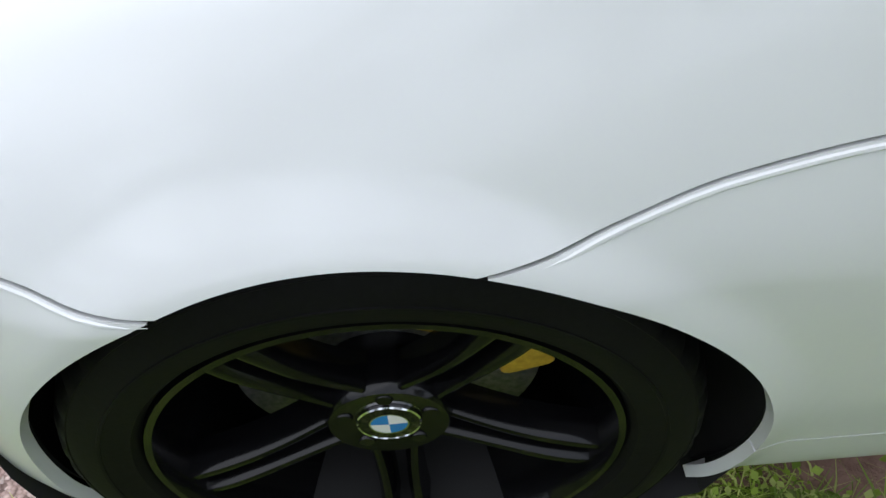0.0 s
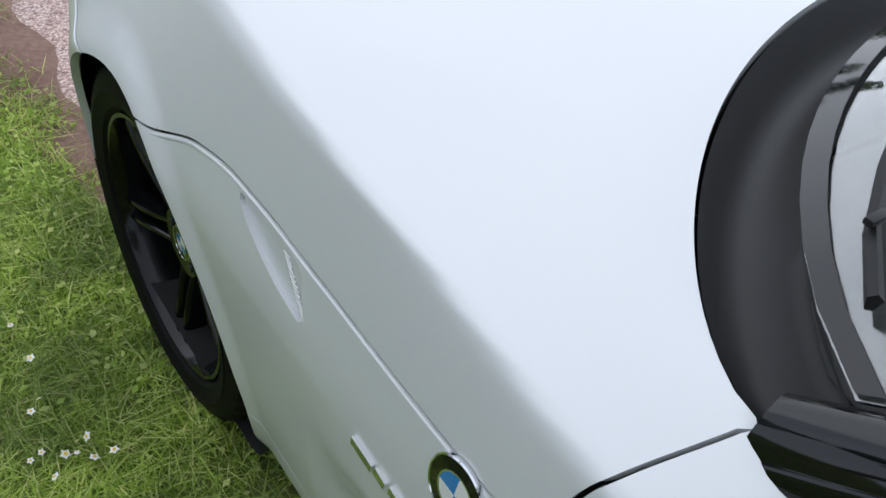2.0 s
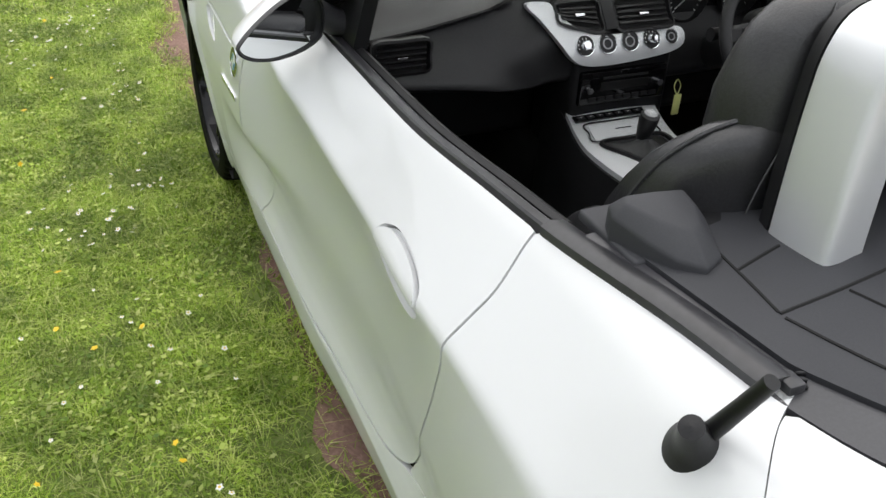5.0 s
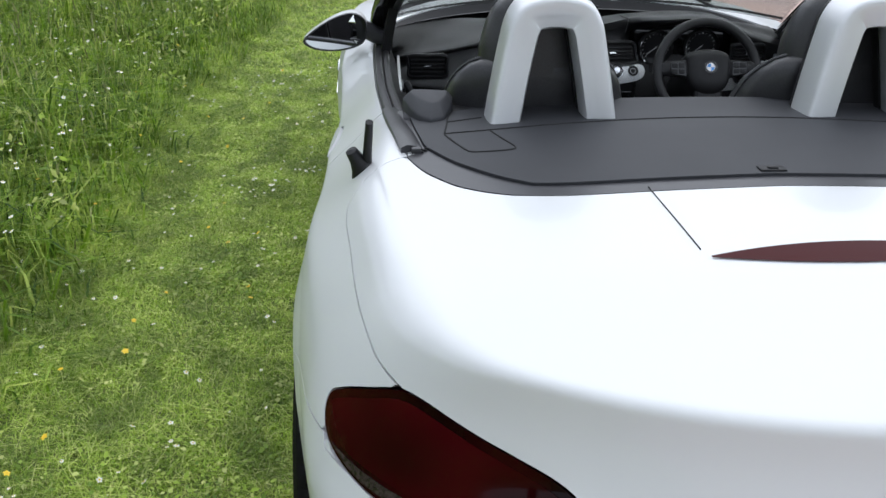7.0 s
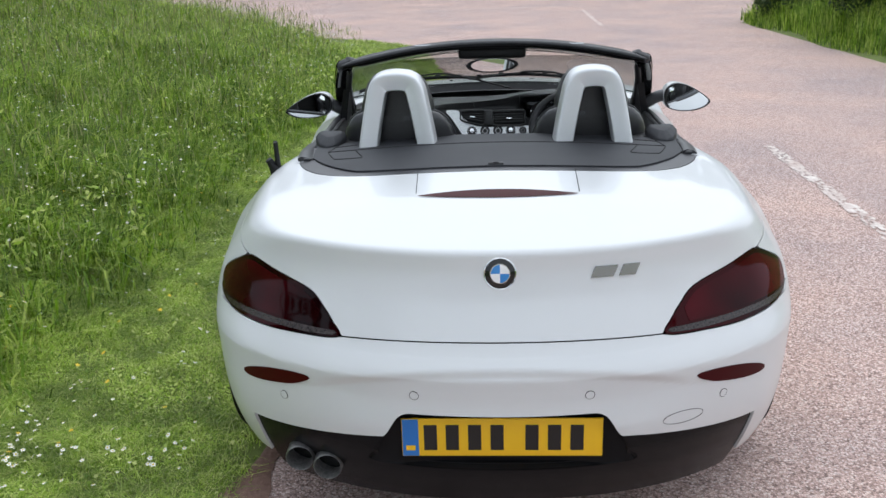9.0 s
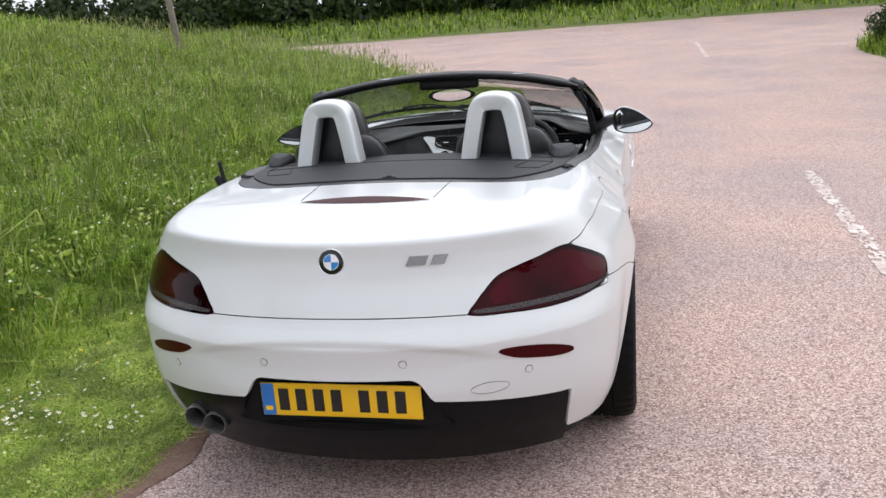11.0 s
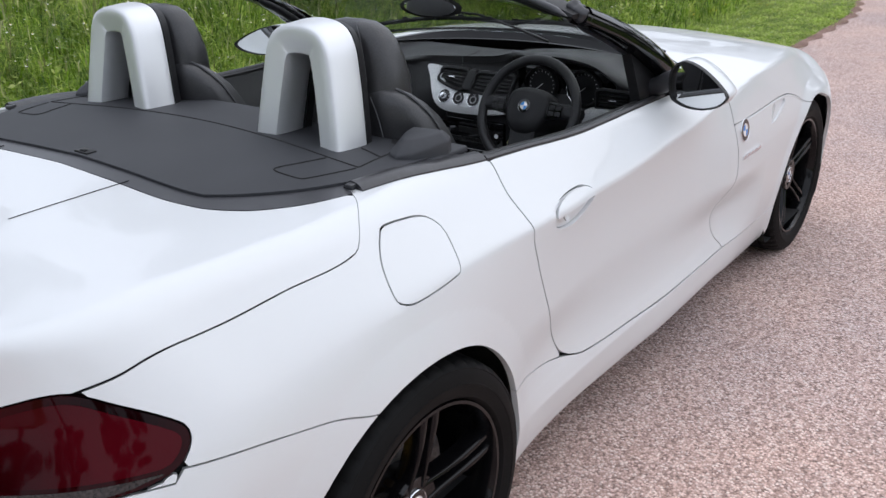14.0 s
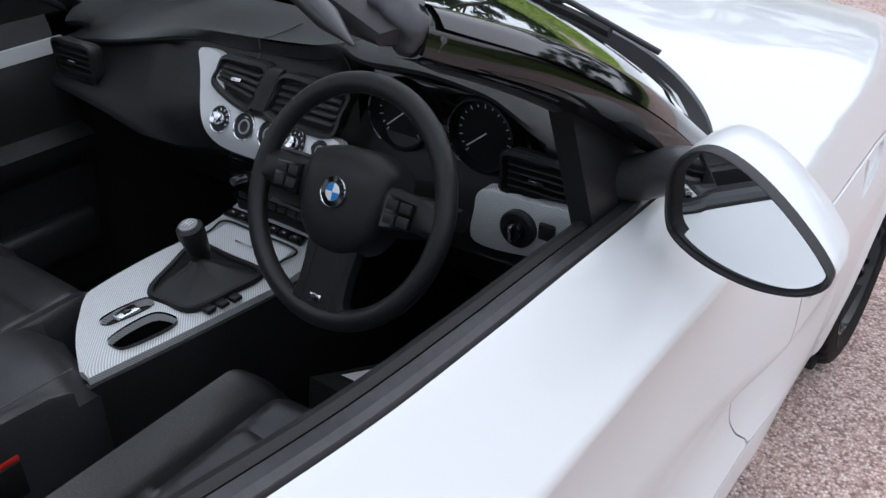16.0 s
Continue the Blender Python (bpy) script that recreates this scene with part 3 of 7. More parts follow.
lamp_u = lambda x, y: x + y + 2
core_s = clip(lamp_s, lambda x, y, z: np.minimum(np.minimum(f_lamp(x, y, z) - 0.013, z - 0.706 - 0.012 * (lamp_u(x, y) - 0.6)), lamp_u(x, y) - 0.47))
foot_s = clip(lamp_s, lambda x, y, z: np.minimum(f_lamp(x, y, z) - 0.006, 0.0075 - np.abs(z - 0.692 - 0.012 * (lamp_u(x, y) - 0.6))))
panel("bonnet", both(bonnet_s), PAINT, car, "white clamshell bonnet")
panel("boot_lid", both(lid_s), PAINT, car, "white boot lid with a raised tail edge")
panel("rear_bumper", both(bumper_s), PAINT, car)
panel("front_bumper", both(nose_s), PAINT, car)
REFL_LINE = smooth_outline([(0.494, 0.577), (0.54, 0.583), (0.60, 0.577), (0.655, 0.564), (0.703, 0.544), (0.703, 0.527), (0.66, 0.526), (0.60, 0.536), (0.541, 0.550)], 45)


def f_refl(x, y, z):
    return np.where(y < -1.7, polygon_value(x, z, REFL_LINE), -0.2)


refl_s = clip(bumper_s, f_refl)
panel("diffuser", both(diffuser_s), SATIN_BLACK, car, "dark plastic lower bumper", lip=0.02, lift=-0.006)
quarter_r = clip(quarter_s, inside(outside(f_fuel)))
panel("quarter_panel", quarter_r, PAINT, car)
panel("quarter_panel", flip(quarter_s), PAINT, car)
panel("fuel_flap", clip(quarter_s, inside(f_fuel)), PAINT, car, "white fuel filler flap")
HANDLE_LINE = smooth_outline([(-0.729, 0.768), (-0.717, 0.790), (-0.68, 0.801), (-0.62, 0.806), (-0.555, 0.802), (-0.521, 0.783), (-0.545, 0.757), (-0.61, 0.737), (-0.67, 0.738), (-0.712, 0.750)], 50)
VENT_LINE = smooth_outline([(0.862, 0.724), (0.82, 0.730), (0.765, 0.732), (0.716, 0.731), (0.700, 0.705), (0.688, 0.674), (0.718, 0.675), (0.768, 0.684), (0.832, 0.705)], 45)


def f_handle(x, y, z):
    return np.where(x > 0.5, polygon_value(y, z, HANDLE_LINE), -0.2)


def f_vent(x, y, z):
    return np.where(x > 0.5, polygon_value(y, z, VENT_LINE), -0.2)


handle_s = clip(door_s, f_handle)
vent_s = clip(fender_s, f_vent)
door_s = clip(door_s, inside(outside(f_handle)))
fender_s = clip(fender_s, outside(f_vent))
for door_sheet in (door_s, flip(door_s)):
    panel("door", door_sheet, PAINT, car, "white door with its window lowered")
for fl in (lambda s: s, flip):
    panel("front_wing", fl(fender_s), PAINT, car)
    panel("sill", fl(sill_s), PAINT, car)
    lamp = panel("rear_light", fl(lamp_s), RED_LENS, car, "smoked dark red rear light", lip=0.03)
    panel("lamp_core", fl(core_s), RED_CORE, lamp, "red lamp core behind smoked lens", lip=0.001, lift=0.0012)
    panel("lamp_foot", fl(foot_s), LAMP_GREY, lamp, lip=0.001, lift=0.0014)
# rolled bright lip along the top of each front wing
for sx in (1, -1):
    pts = []
    for y in np.linspace(1.13, 0.36, 40):
        z = float(bonnet_side(y)) - 0.0065
        lo, hi = 0.5, 1.0
        for _ in range(30):
            mid_ = (lo + hi) / 2
            lo, hi = (mid_, hi) if float(skin_value(np.array(mid_), np.array(y), np.array(z))) < 0 else (lo, mid_)
        pts.append((sx * (lo - 0.0012), y, z))
    part("wing_lip", sweep(pts, ring_section(0.0030, 8), scale=lambda t: min(1.0, 0.05 + 12 * t, 0.05 + 12 * (1 - t))), PAINT, car)
    pts = []
    for y in np.linspace(1.385, 1.60, 14):
        z = float(bonnet_side(y)) - 0.0060
        lo, hi = 0.4, 1.0
        for _ in range(30):
            mid_ = (lo + hi) / 2
            lo, hi = (mid_, hi) if float(skin_value(np.array(mid_), np.array(y), np.array(z))) < 0 else (lo, mid_)
        pts.append((sx * (lo - 0.0012), y, z))
    part("bumper_lip", sweep(pts, ring_section(0.0026, 8), scale=lambda t: min(1.0, 0.05 + 8 * t)), PAINT, car)
# black inner shell behind all the gaps
shell = clip(clip(SKIN, outside(lambda x, y, z: f_open(x, y, z))), lambda x, y, z: np.minimum(f_arch(x, y, z) - 0.004, -f_bay(x, y, z)))
P_, N_, F_ = both(offset(shell, -0.020))
part("inner_shell", mesh_data("inner_shell", P_, F_, BLACK_UNDER), None, car)

# ---- ground, road and verge ----
RNG = np.random.default_rng(7)
edge_x = spl(-60, -3.0, -12, -1.4, -4, -1.05, -2.1, -0.84, -1.2, -0.75, 0.5, -0.73, 1.6, -0.75, 2.5, -0.77, 4.0, -0.62, 5.5, -0.50, 7.6, -0.52, 9.0, -0.72, 11.0, -1.0, 12.3, -1.7, 13.4, -2.7, 15, -4.4, 19.9, -7.6, 30, -12.3, 34, -40)


def fast_mesh(name, V, counts, loops, mats, mat_index=None, smooth=True):
    """A large mesh from arrays: points, corners of each face, and corner indices."""
    me = bpy.data.meshes.new(name)
    V, counts, loops = np.asarray(V, np.float32), np.asarray(counts, np.int32), np.asarray(loops, np.int32)
    me.vertices.add(len(V))
    me.vertices.foreach_set("co", V.ravel())
    me.loops.add(len(loops))
    me.loops.foreach_set("vertex_index", loops)
    me.polygons.add(len(counts))
    me.polygons.foreach_set("loop_start", np.concatenate([[0], np.cumsum(counts)[:-1]]).astype(np.int32))
    if mat_index is not None:
        me.polygons.foreach_set("material_index", np.asarray(mat_index, np.int32))
    for m in mats:
        me.materials.append(m)
    me.update(calc_edges=True)
    me.validate()
    if smooth:
        me.polygons.foreach_set("use_smooth", np.ones(len(counts), bool))
    return me


def bank_z(x, y):
    """Height of the verge: level beside the road, then a grassy bank."""
    d = edge_x(y) - x
    up = np.clip(d - 1.0, 0, 16)
    z = 0.012 + 0.185 * up - 0.0010 * up ** 2 + 0.02 * np.sin(2.1 * x + 1.3 * y) * np.clip(d, 0, 1) * 0.6
    return np.where(d > 0, np.minimum(d * 0.5, z), -0.03)


def ground_z(x, y):
    far = np.clip((y - (35.3 + 0.16 * np.minimum(x, 12))) * 0.2, 0, 1.2)
    right = np.where((x > 5.35) & (y < 15), np.clip((x - 5.35) * 0.25, 0, 0.8), 0)
    return np.where(x < edge_x(y), np.where(y > 31, 0.0, bank_z(x, y)), -0.03) + np.where(far > 0, far + 0.03, 0) + np.where(right > 0, right + 0.03, 0)


def leafy(name, dark, mid, light, clumps=5.0, rough=0.55):
    """Foliage: colour varies from blade to blade; light passes through in part."""
    m, nodes, links, b = material(name, mid, rough)
    geo = nodes.new("ShaderNodeNewGeometry")
    col = ramp_node(nodes, links, geo.outputs["Random Per Island"], [(0.0, dark), (0.5, mid), (1.0, light)])
    patch = nodes.new("ShaderNodeMix")
    patch.data_type = "RGBA"
    links.new(ramp_node(nodes, links, noise_node(nodes, links, clumps, 5.0, 0.6), [(0.42, (0, 0, 0)), (0.60, (1, 1, 1))]), patch.inputs[0])
    links.new(col, patch.inputs[6])
    hue = nodes.new("ShaderNodeHueSaturation")
    hue.inputs["Hue"].default_value, hue.inputs["Value"].default_value = 0.510, 0.58
    links.new(col, hue.inputs["Color"])
    links.new(hue.outputs["Color"], patch.inputs[7])
    links.new(patch.outputs[2], b.inputs["Base Color"])
    tr = nodes.new("ShaderNodeBsdfTranslucent")
    links.new(patch.outputs[2], tr.inputs["Color"])
    mix = nodes.new("ShaderNodeMixShader")
    mix.inputs[0].default_value = 0.45
    links.new(b.outputs[0], mix.inputs[1])
    links.new(tr.outputs[0], mix.inputs[2])
    links.new(mix.outputs[0], nodes["Material Output"].inputs["Surface"])
    return m


# tarmac with pale and dark chippings
ROAD, an, al, ab = material("worn_reddish_tarmac", (0.3, 0.24, 0.22), 0.85)
atc = an.new("ShaderNodeTexCoord")
vor = an.new("ShaderNodeTexVoronoi")
vor.inputs["Scale"].default_value = 140
al.new(atc.outputs["Object"], vor.inputs["Vector"])
sep = an.new("ShaderNodeSeparateColor")
al.new(vor.outputs["Color"], sep.inputs[0])
chips = ramp_node(an, al, sep.outputs[0], [(0.0, (0.27, 0.19, 0.165)), (0.3, (0.56, 0.405, 0.35)), (0.7, (0.76, 0.58, 0.52)), (1.0, (0.90, 0.79, 0.73))])
blot = ramp_node(an, al, noise_node(an, al, 0.55, 8.0, 0.62), [(0.3, (0.76, 0.78, 0.84)), (0.7, (1.14, 1.04, 0.98))])
mul = an.new("ShaderNodeMix")
mul.data_type, mul.blend_type = "RGBA", "MULTIPLY"
mul.inputs[0].default_value = 1.0
al.new(chips, mul.inputs[6])
al.new(blot, mul.inputs[7])
crev = an.new("ShaderNodeMix")
crev.data_type, crev.blend_type = "RGBA", "MULTIPLY"
crev.inputs[0].default_value = 1.0
al.new(mul.outputs[2], crev.inputs[6])
al.new(ramp_node(an, al, vor.outputs["Distance"], [(0.25, (1, 1, 1)), (0.75, (0.6, 0.58, 0.57))]), crev.inputs[7])
al.new(crev.outputs[2], ab.inputs["Base Color"])
inv = an.new("ShaderNodeMath")
inv.operation = "SUBTRACT"
inv.inputs[0].default_value = 1.0
al.new(vor.outputs["Distance"], inv.inputs[1])
bump_node(an, al, ab, inv.outputs[0], 0.7, 0.004)
SOIL = textured("mossy_soil", (0.085, 0.110, 0.026), (0.200, 0.250, 0.062), 22, 0.95, 0.6, 0.02, coarse=1.5)
DIRT = textured("reddish_dirt", (0.14, 0.075, 0.055), (0.30, 0.19, 0.15), 60, 0.95, 0.7, 0.01, coarse=4)
GRASS = leafy("short_grass", (0.17, 0.29, 0.028), (0.50, 0.67, 0.090), (0.84, 0.86, 0.33))
TALL = leafy("long_grass", (0.055, 0.125, 0.008), (0.29, 0.47, 0.030), (0.66, 0.74, 0.17))
STRAW = leafy("grass_seed_heads", (0.17, 0.19, 0.06), (0.36, 0.38, 0.13), (0.58, 0.58, 0.27))
LEAF = leafy("hedge_leaves", (0.018, 0.040, 0.008), (0.040, 0.080, 0.016), (0.085, 0.130, 0.030))
PETAL = material("daisy_white", (0.80, 0.80, 0.76), 0.6)[0]
BUTTER = material("flower_yellow", (0.80, 0.55, 0.02), 0.5)[0]
PAINT_WHITE = textured("worn_road_paint", (0.44, 0.31, 0.27), (0.82, 0.76, 0.70), 34, 0.8, 0.4, 0.003, coarse=5)
WOOD = textured("grey_weathered_wood", (0.12, 0.10, 0.08), (0.30, 0.26, 0.21), 30, 0.85, 0.5, 0.004, coarse=4)
BARK = textured("bark", (0.04, 0.03, 0.022), (0.12, 0.095, 0.07), 18, 0.9, 0.8, 0.02)

gx = np.concatenate([-np.geomspace(2200, 14, 12), np.linspace(-12.5, 0.2, 90), np.linspace(1, 12, 14), np.geomspace(14, 2200, 12)])
gy = np.concatenate([-np.geomspace(2200, 9, 10), np.linspace(-8, 17, 110), np.linspace(18, 50, 33), np.geomspace(54, 2200, 10)])
X, Y = np.meshgrid(gx, gy, indexing="ij")
V = np.stack([X, Y, ground_z(X, Y)], -1).reshape(-1, 3)
n, m = X.shape
I = (np.arange(n - 1)[:, None] * m + np.arange(m - 1)[None, :]).ravel()
Q = np.stack([I, I + m, I + m + 1, I + 1], 1)
tagged(part("ground", fast_mesh("ground", V, np.full(len(Q), 4), Q.ravel(), [SOIL])), "mossy soil of the grassy verge and bank", "ground", kind="structure")

rows = np.concatenate([np.linspace(-60, -5, 14), np.linspace(-4.6, 18, 120), np.linspace(18.5, 36.5, 24)])
V, F = [], []
for i, y in enumerate(rows):
    left = float(edge_x(y)) - 0.02 + 0.022 * math.sin(7 * y) + 0.018 * math.sin(19 * y + 1) + 0.012 * math.sin(43 * y)
    right = 5.42 + 0.12 * math.sin(1.7 * y) if y < 14 else 5.42 + (y - 14) ** 1.6
    right = min(right, 60)
    for k in range(15):
        V.append((left + (k / 14) ** 1.6 * (right - left), y, 0.0))
for i in range(len(rows) - 1):
    for k in range(14):
        a = i * 15 + k
        F.append((a, a + 1, a + 16, a + 15))
tagged(part("road", mesh_data("road", V, F, ROAD)), "worn reddish tarmac road with pale chippings", "road", kind="structure")


def worn_strip(name, p, q, w, label):
    """A painted road line with ragged edges."""
    a, b = Vector((*p, 0.004)), Vector((*q, 0.004))
    n = max(4, int((b - a).length / 0.035))
    side = (b - a).cross(Vector((0, 0, 1))).normalized()
    V, F, k = [], [], 6
    for i in range(n + 1):
        c = a.lerp(b, i / n)
        l, r = w / 2 * (0.75 + 0.25 * RNG.random()), w / 2 * (0.75 + 0.25 * RNG.random())
        V += [tuple(c + side * (-l + (l + r) * q / k)) for q in range(k + 1)]
    for i in range(n):
        worn = 0.30 + 0.16 * math.sin(0.21 * i + 1.0) + 0.12 * math.sin(0.57 * i)
        for q in range(k):
            if RNG.random() > worn * (1.5 if q in (0, k - 1) else 0.9):
                o = i * (k + 1) + q
                F.append((o, o + 1, o + k + 2, o + k + 1))
    tagged(part(name, mesh_data(name, V, F, PAINT_WHITE)), label, "road marking", kind="structure")


worn_strip("road_line", (2.31, 3.12), (2.20, -1.6), 0.12, "worn white dashed centre line on tarmac")
worn_strip("road_line", (2.58, 20.2), (2.45, 15.0), 0.12, "worn white dashed centre line on tarmac")
worn_strip("road_line", (-13, 20.2), (2.0, 21.8), 0.14, "faded white line across the junction")
worn_strip("road_line", (-16, 30.6), (9, 33.6), 0.12, "faded white line along the far lane")


def blades(x, y, z, h, w, bend, lean=0.35):
    """Bent grass blades, three faces each."""
    k = len(x)
    a, f = RNG.uniform(0, 2 * np.pi, k), RNG.uniform(0, 2 * np.pi, k)
    lx, ly = np.cos(a) * h * lean * RNG.uniform(0.2, 1.2, k), np.sin(a) * h * lean * RNG.uniform(0.2, 1.2, k)
    sx, sy = np.cos(f) * w / 2, np.sin(f) * w / 2
    b = np.stack([x, y, z], 1)
    side = np.stack([sx, sy, 0 * sx], 1)
    mid = b + np.stack([lx * 0.35, ly * 0.35, h * 0.6], 1)
    tip = b + np.stack([lx * (1 + bend), ly * (1 + bend), h * (1 - 0.35 * bend)], 1)
    V = np.stack([b - side, b + side, mid + side * 0.75, mid - side * 0.75, tip], 1).reshape(-1, 3)
    o = (np.arange(k) * 5)[:, None]
    L = np.concatenate([o + np.array([[0, 1, 2, 3]]), o + np.array([[3, 2, 4]])], 1).ravel()
    return V, np.tile([4, 3], k), L


def scatter(n, x0, x1, y0, y1, keep):
    x, y = RNG.uniform(x0, x1, n), RNG.uniform(y0, y1, n)
    ok = keep(x, y)
    return x[ok], y[ok]


def clump(x, y, s=2.3):
    return 0.5 + 0.5 * np.sin(s * x + 1.7 * np.sin(1.3 * s * y)) * np.sin(1.1 * s * y + 1.9 * np.sin(0.7 * s * x))


def ragged(x, y):
    return edge_x(y) - x + 0.05 * np.sin(9 * y) + 0.03 * np.sin(23 * y + 2) + RNG.normal(0, 0.03, len(x))


def leaf_cloud(cx, cy, cz, r, size, squash=1.0):
    """Leaf quads scattered in a lumpy shell round centres."""
    k = len(cx)
    d = RNG.normal(size=(k, 3))
    d /= np.linalg.norm(d, axis=1, keepdims=True)
    rad = r * RNG.uniform(0.55, 1.05, k)
    c = np.stack([cx, cy, cz], 1) + d * rad[:, None] * np.array([1, 1, squash])
    nrm = d + RNG.normal(0, 0.5, (k, 3))
    u = np.cross(nrm, RNG.normal(size=(k, 3)))
    u /= np.maximum(np.linalg.norm(u, axis=1, keepdims=True), 1e-6)
    w = np.cross(nrm, u)
    w /= np.maximum(np.linalg.norm(w, axis=1, keepdims=True), 1e-6)
    s = (size * RNG.uniform(0.6, 1.3, k))[:, None]
    V = np.stack([c - u * s, c - w * s * 0.5, c + u * s, c + w * s * 0.5], 1).reshape(-1, 3)
    return V, np.full(k, 4), np.arange(4 * k)


parts_ = []
for cnt, y0, y1, hh in ((330000, -2.7, 3.2, 1.0), (80000, 3.2, 8.5, 1.0), (30000, 8.5, 14.0, 1.1), (14000, -7.0, -2.7, 1.1)):
    x, y = scatter(cnt, -2.7, -0.5, y0, y1, lambda x, y: (ragged(x, y) > 0.0) & (RNG.random(len(x)) < 0.55 + 0.45 * clump(x, y, 5.0)) & (RNG.random(len(x)) < np.clip(ragged(x, y) * 7 + 0.2, 0, 1) * (1 - np.clip(0.85 * np.exp(-((y - 2.5) / 0.5) ** 2) + 0.7 * np.exp(-((y - 0.48) / 0.30) ** 2) + 0.7 * np.exp(-((y + 0.25) / 0.35) ** 2), 0, 0.9) * (ragged(x, y) < 0.18))))
    d = edge_x(y) - x
    h = hh * RNG.uniform(0.018, 0.044, len(x)) * (0.75 + 0.6 * clump(x, y, 3.1) + 1.2 * np.clip(d - 0.85, 0, 1.2))
    w = RNG.uniform(0.0026, 0.0052, len(x)) * (1.0 if y0 < 3 else 1.8)
    parts_.append(blades(x, y, bank_z(x, y) - 0.004, h, w, RNG.uniform(0.2, 1.3, len(x)), 1.5))


def merge_blades(lst):
    V, C, L, o = [], [], [], 0
    for v, c, l in lst:
        V.append(v)
        C.append(c)
        L.append(l + o)
        o += len(v)
    return np.concatenate(V), np.concatenate(C), np.concatenate(L)


# low clover and broad leaves between the blades
x, y = scatter(60000, -2.6, -0.6, -2.7, 4.0, lambda x, y: (ragged(x, y) > 0.06) & (RNG.random(len(x)) < clump(x, y, 4.1) ** 1.5))
k = len(x)
tilt = RNG.normal(0, 0.35, (k, 2))
turn, size = RNG.uniform(0, 2 * np.pi, k), RNG.uniform(0.004, 0.010, k)
c = np.stack([x, y, bank_z(x, y) + RNG.uniform(0.012, 0.038, k)], 1)
u = np.stack([np.cos(turn), np.sin(turn), tilt[:, 0]], 1) * size[:, None]
w = np.stack([-np.sin(turn), np.cos(turn), tilt[:, 1]], 1) * (size * 0.7)[:, None]
parts_.append((np.stack([c - u, c - w, c + u, c + w], 1).reshape(-1, 3), np.full(k, 4), np.arange(4 * k)))
tagged(part("short_grass", fast_mesh("short_grass", *merge_blades(parts_), [GRASS])), "short trampled green grass beside the road", "grass", kind="stuff")
parts_ = []
for cnt, x0, x1, y0, y1, wid in ((110000, -4.2, -1.6, -4.0, 6.0, 1.6), (100000, -10.5, -4.0, -4.0, 9.0, 2.4), (60000, -9, -1.4, 6.0, 17.0, 2.8), (16000, -9, -1.5, -9.0, -4.0, 2.4), (40000, -24, -8.0, -2.0, 26.0, 4.2)):
    x, y = scatter(cnt, x0, x1, y0, y1, lambda x, y: RNG.random(len(x)) < np.clip((edge_x(y) - x - 0.95) / 0.6, 0, 1) * (0.6 + 0.4 * clump(x, y, 1.7)) * np.where(y > 9.5, np.clip((edge_x(y) - x - 1.6) / 1.0, 0.05, 1), 1))
    d = edge_x(y) - x
    h = RNG.uniform(0.10, 0.48, len(x)) * (0.35 + 0.65 * np.clip((d - 1.0) / 1.2, 0, 1)) * (0.25 + 0.75 * clump(x, y, 2.6) + 0.75 * clump(y, x, 6.3) ** 2)
    parts_.append(blades(x, y, bank_z(x, y) - 0.01, h, RNG.uniform(0.0035, 0.0085, len(x)) * wid, RNG.uniform(0.3, 1.7, len(x)), 0.75))
# broad arching tufts that stand out of the long grass
tx, ty = scatter(6500, -7.5, -1.7, -4.0, 9.0, lambda x, y: (edge_x(y) - x > 1.15) & (RNG.random(len(x)) < 0.25 + 0.75 * clump(x, y, 1.9)))
x, y = np.repeat(tx, 13) + RNG.normal(0, 0.035, 13 * len(tx)), np.repeat(ty, 13) + RNG.normal(0, 0.035, 13 * len(ty))
parts_.append(blades(x, y, bank_z(x, y) - 0.01, RNG.uniform(0.16, 0.50, len(x)) * (0.45 + 0.55 * np.clip((edge_x(y) - x - 1.0) / 1.2, 0, 1)), RNG.uniform(0.005, 0.013, len(x)), RNG.uniform(0.4, 1.6, len(x)), 0.75))
x, y = scatter(11000, -9.0, -1.6, -4.0, 12.0, lambda x, y: RNG.random(len(x)) < np.clip((edge_x(y) - x - 1.0) / 0.8, 0, 1))
sz = bank_z(x, y)
sh = RNG.uniform(0.25, 0.62, len(x)) * (0.5 + 0.5 * np.clip((edge_x(y) - x - 1.0) / 1.5, 0, 1))
heads = blades(x, y, sz + sh * 0.80, sh * 0.26, RNG.uniform(0.006, 0.012, len(x)), RNG.uniform(0.2, 1.0, len(x)), 0.5)
stalks = blades(x, y, sz - 0.01, sh * 0.95, RNG.uniform(0.0018, 0.003, len(x)), np.zeros(len(x)), 0.06)
tagged(part("long_grass", fast_mesh("long_grass", *merge_blades(parts_), [TALL])), "long uncut meadow grass on the bank", "grass", kind="stuff")
tagged(part("grass_seed_heads", fast_mesh("grass_seed_heads", *merge_blades([stalks, heads]), [STRAW])), "pale seed heads above the long grass", "grass", kind="stuff")
tx, ty = scatter(900, -7.0, -1.75, -4.0, 9.0, lambda x, y: (edge_x(y) - x > 1.15) & (RNG.random(len(x)) < 0.2 + 0.8 * clump(y, x, 2.2)))
lx, ly = np.repeat(tx, 26), np.repeat(ty, 26)
weeds = leaf_cloud(lx, ly, bank_z(lx, ly) + RNG.uniform(0.10, 0.26, len(lx)), np.full(len(lx), 0.11), 0.022, 0.8)
tagged(part("broad_weeds", fast_mesh("broad_weeds", *weeds, [GRASS])), "broad-leaved weeds among the long grass", "weeds", kind="stuff")
x, y = scatter(26000, -40, 34, 33.5, 47, lambda x, y: y > 35.6 + 0.16 * np.minimum(x, 12))
h = RNG.uniform(0.15, 0.5, len(x))
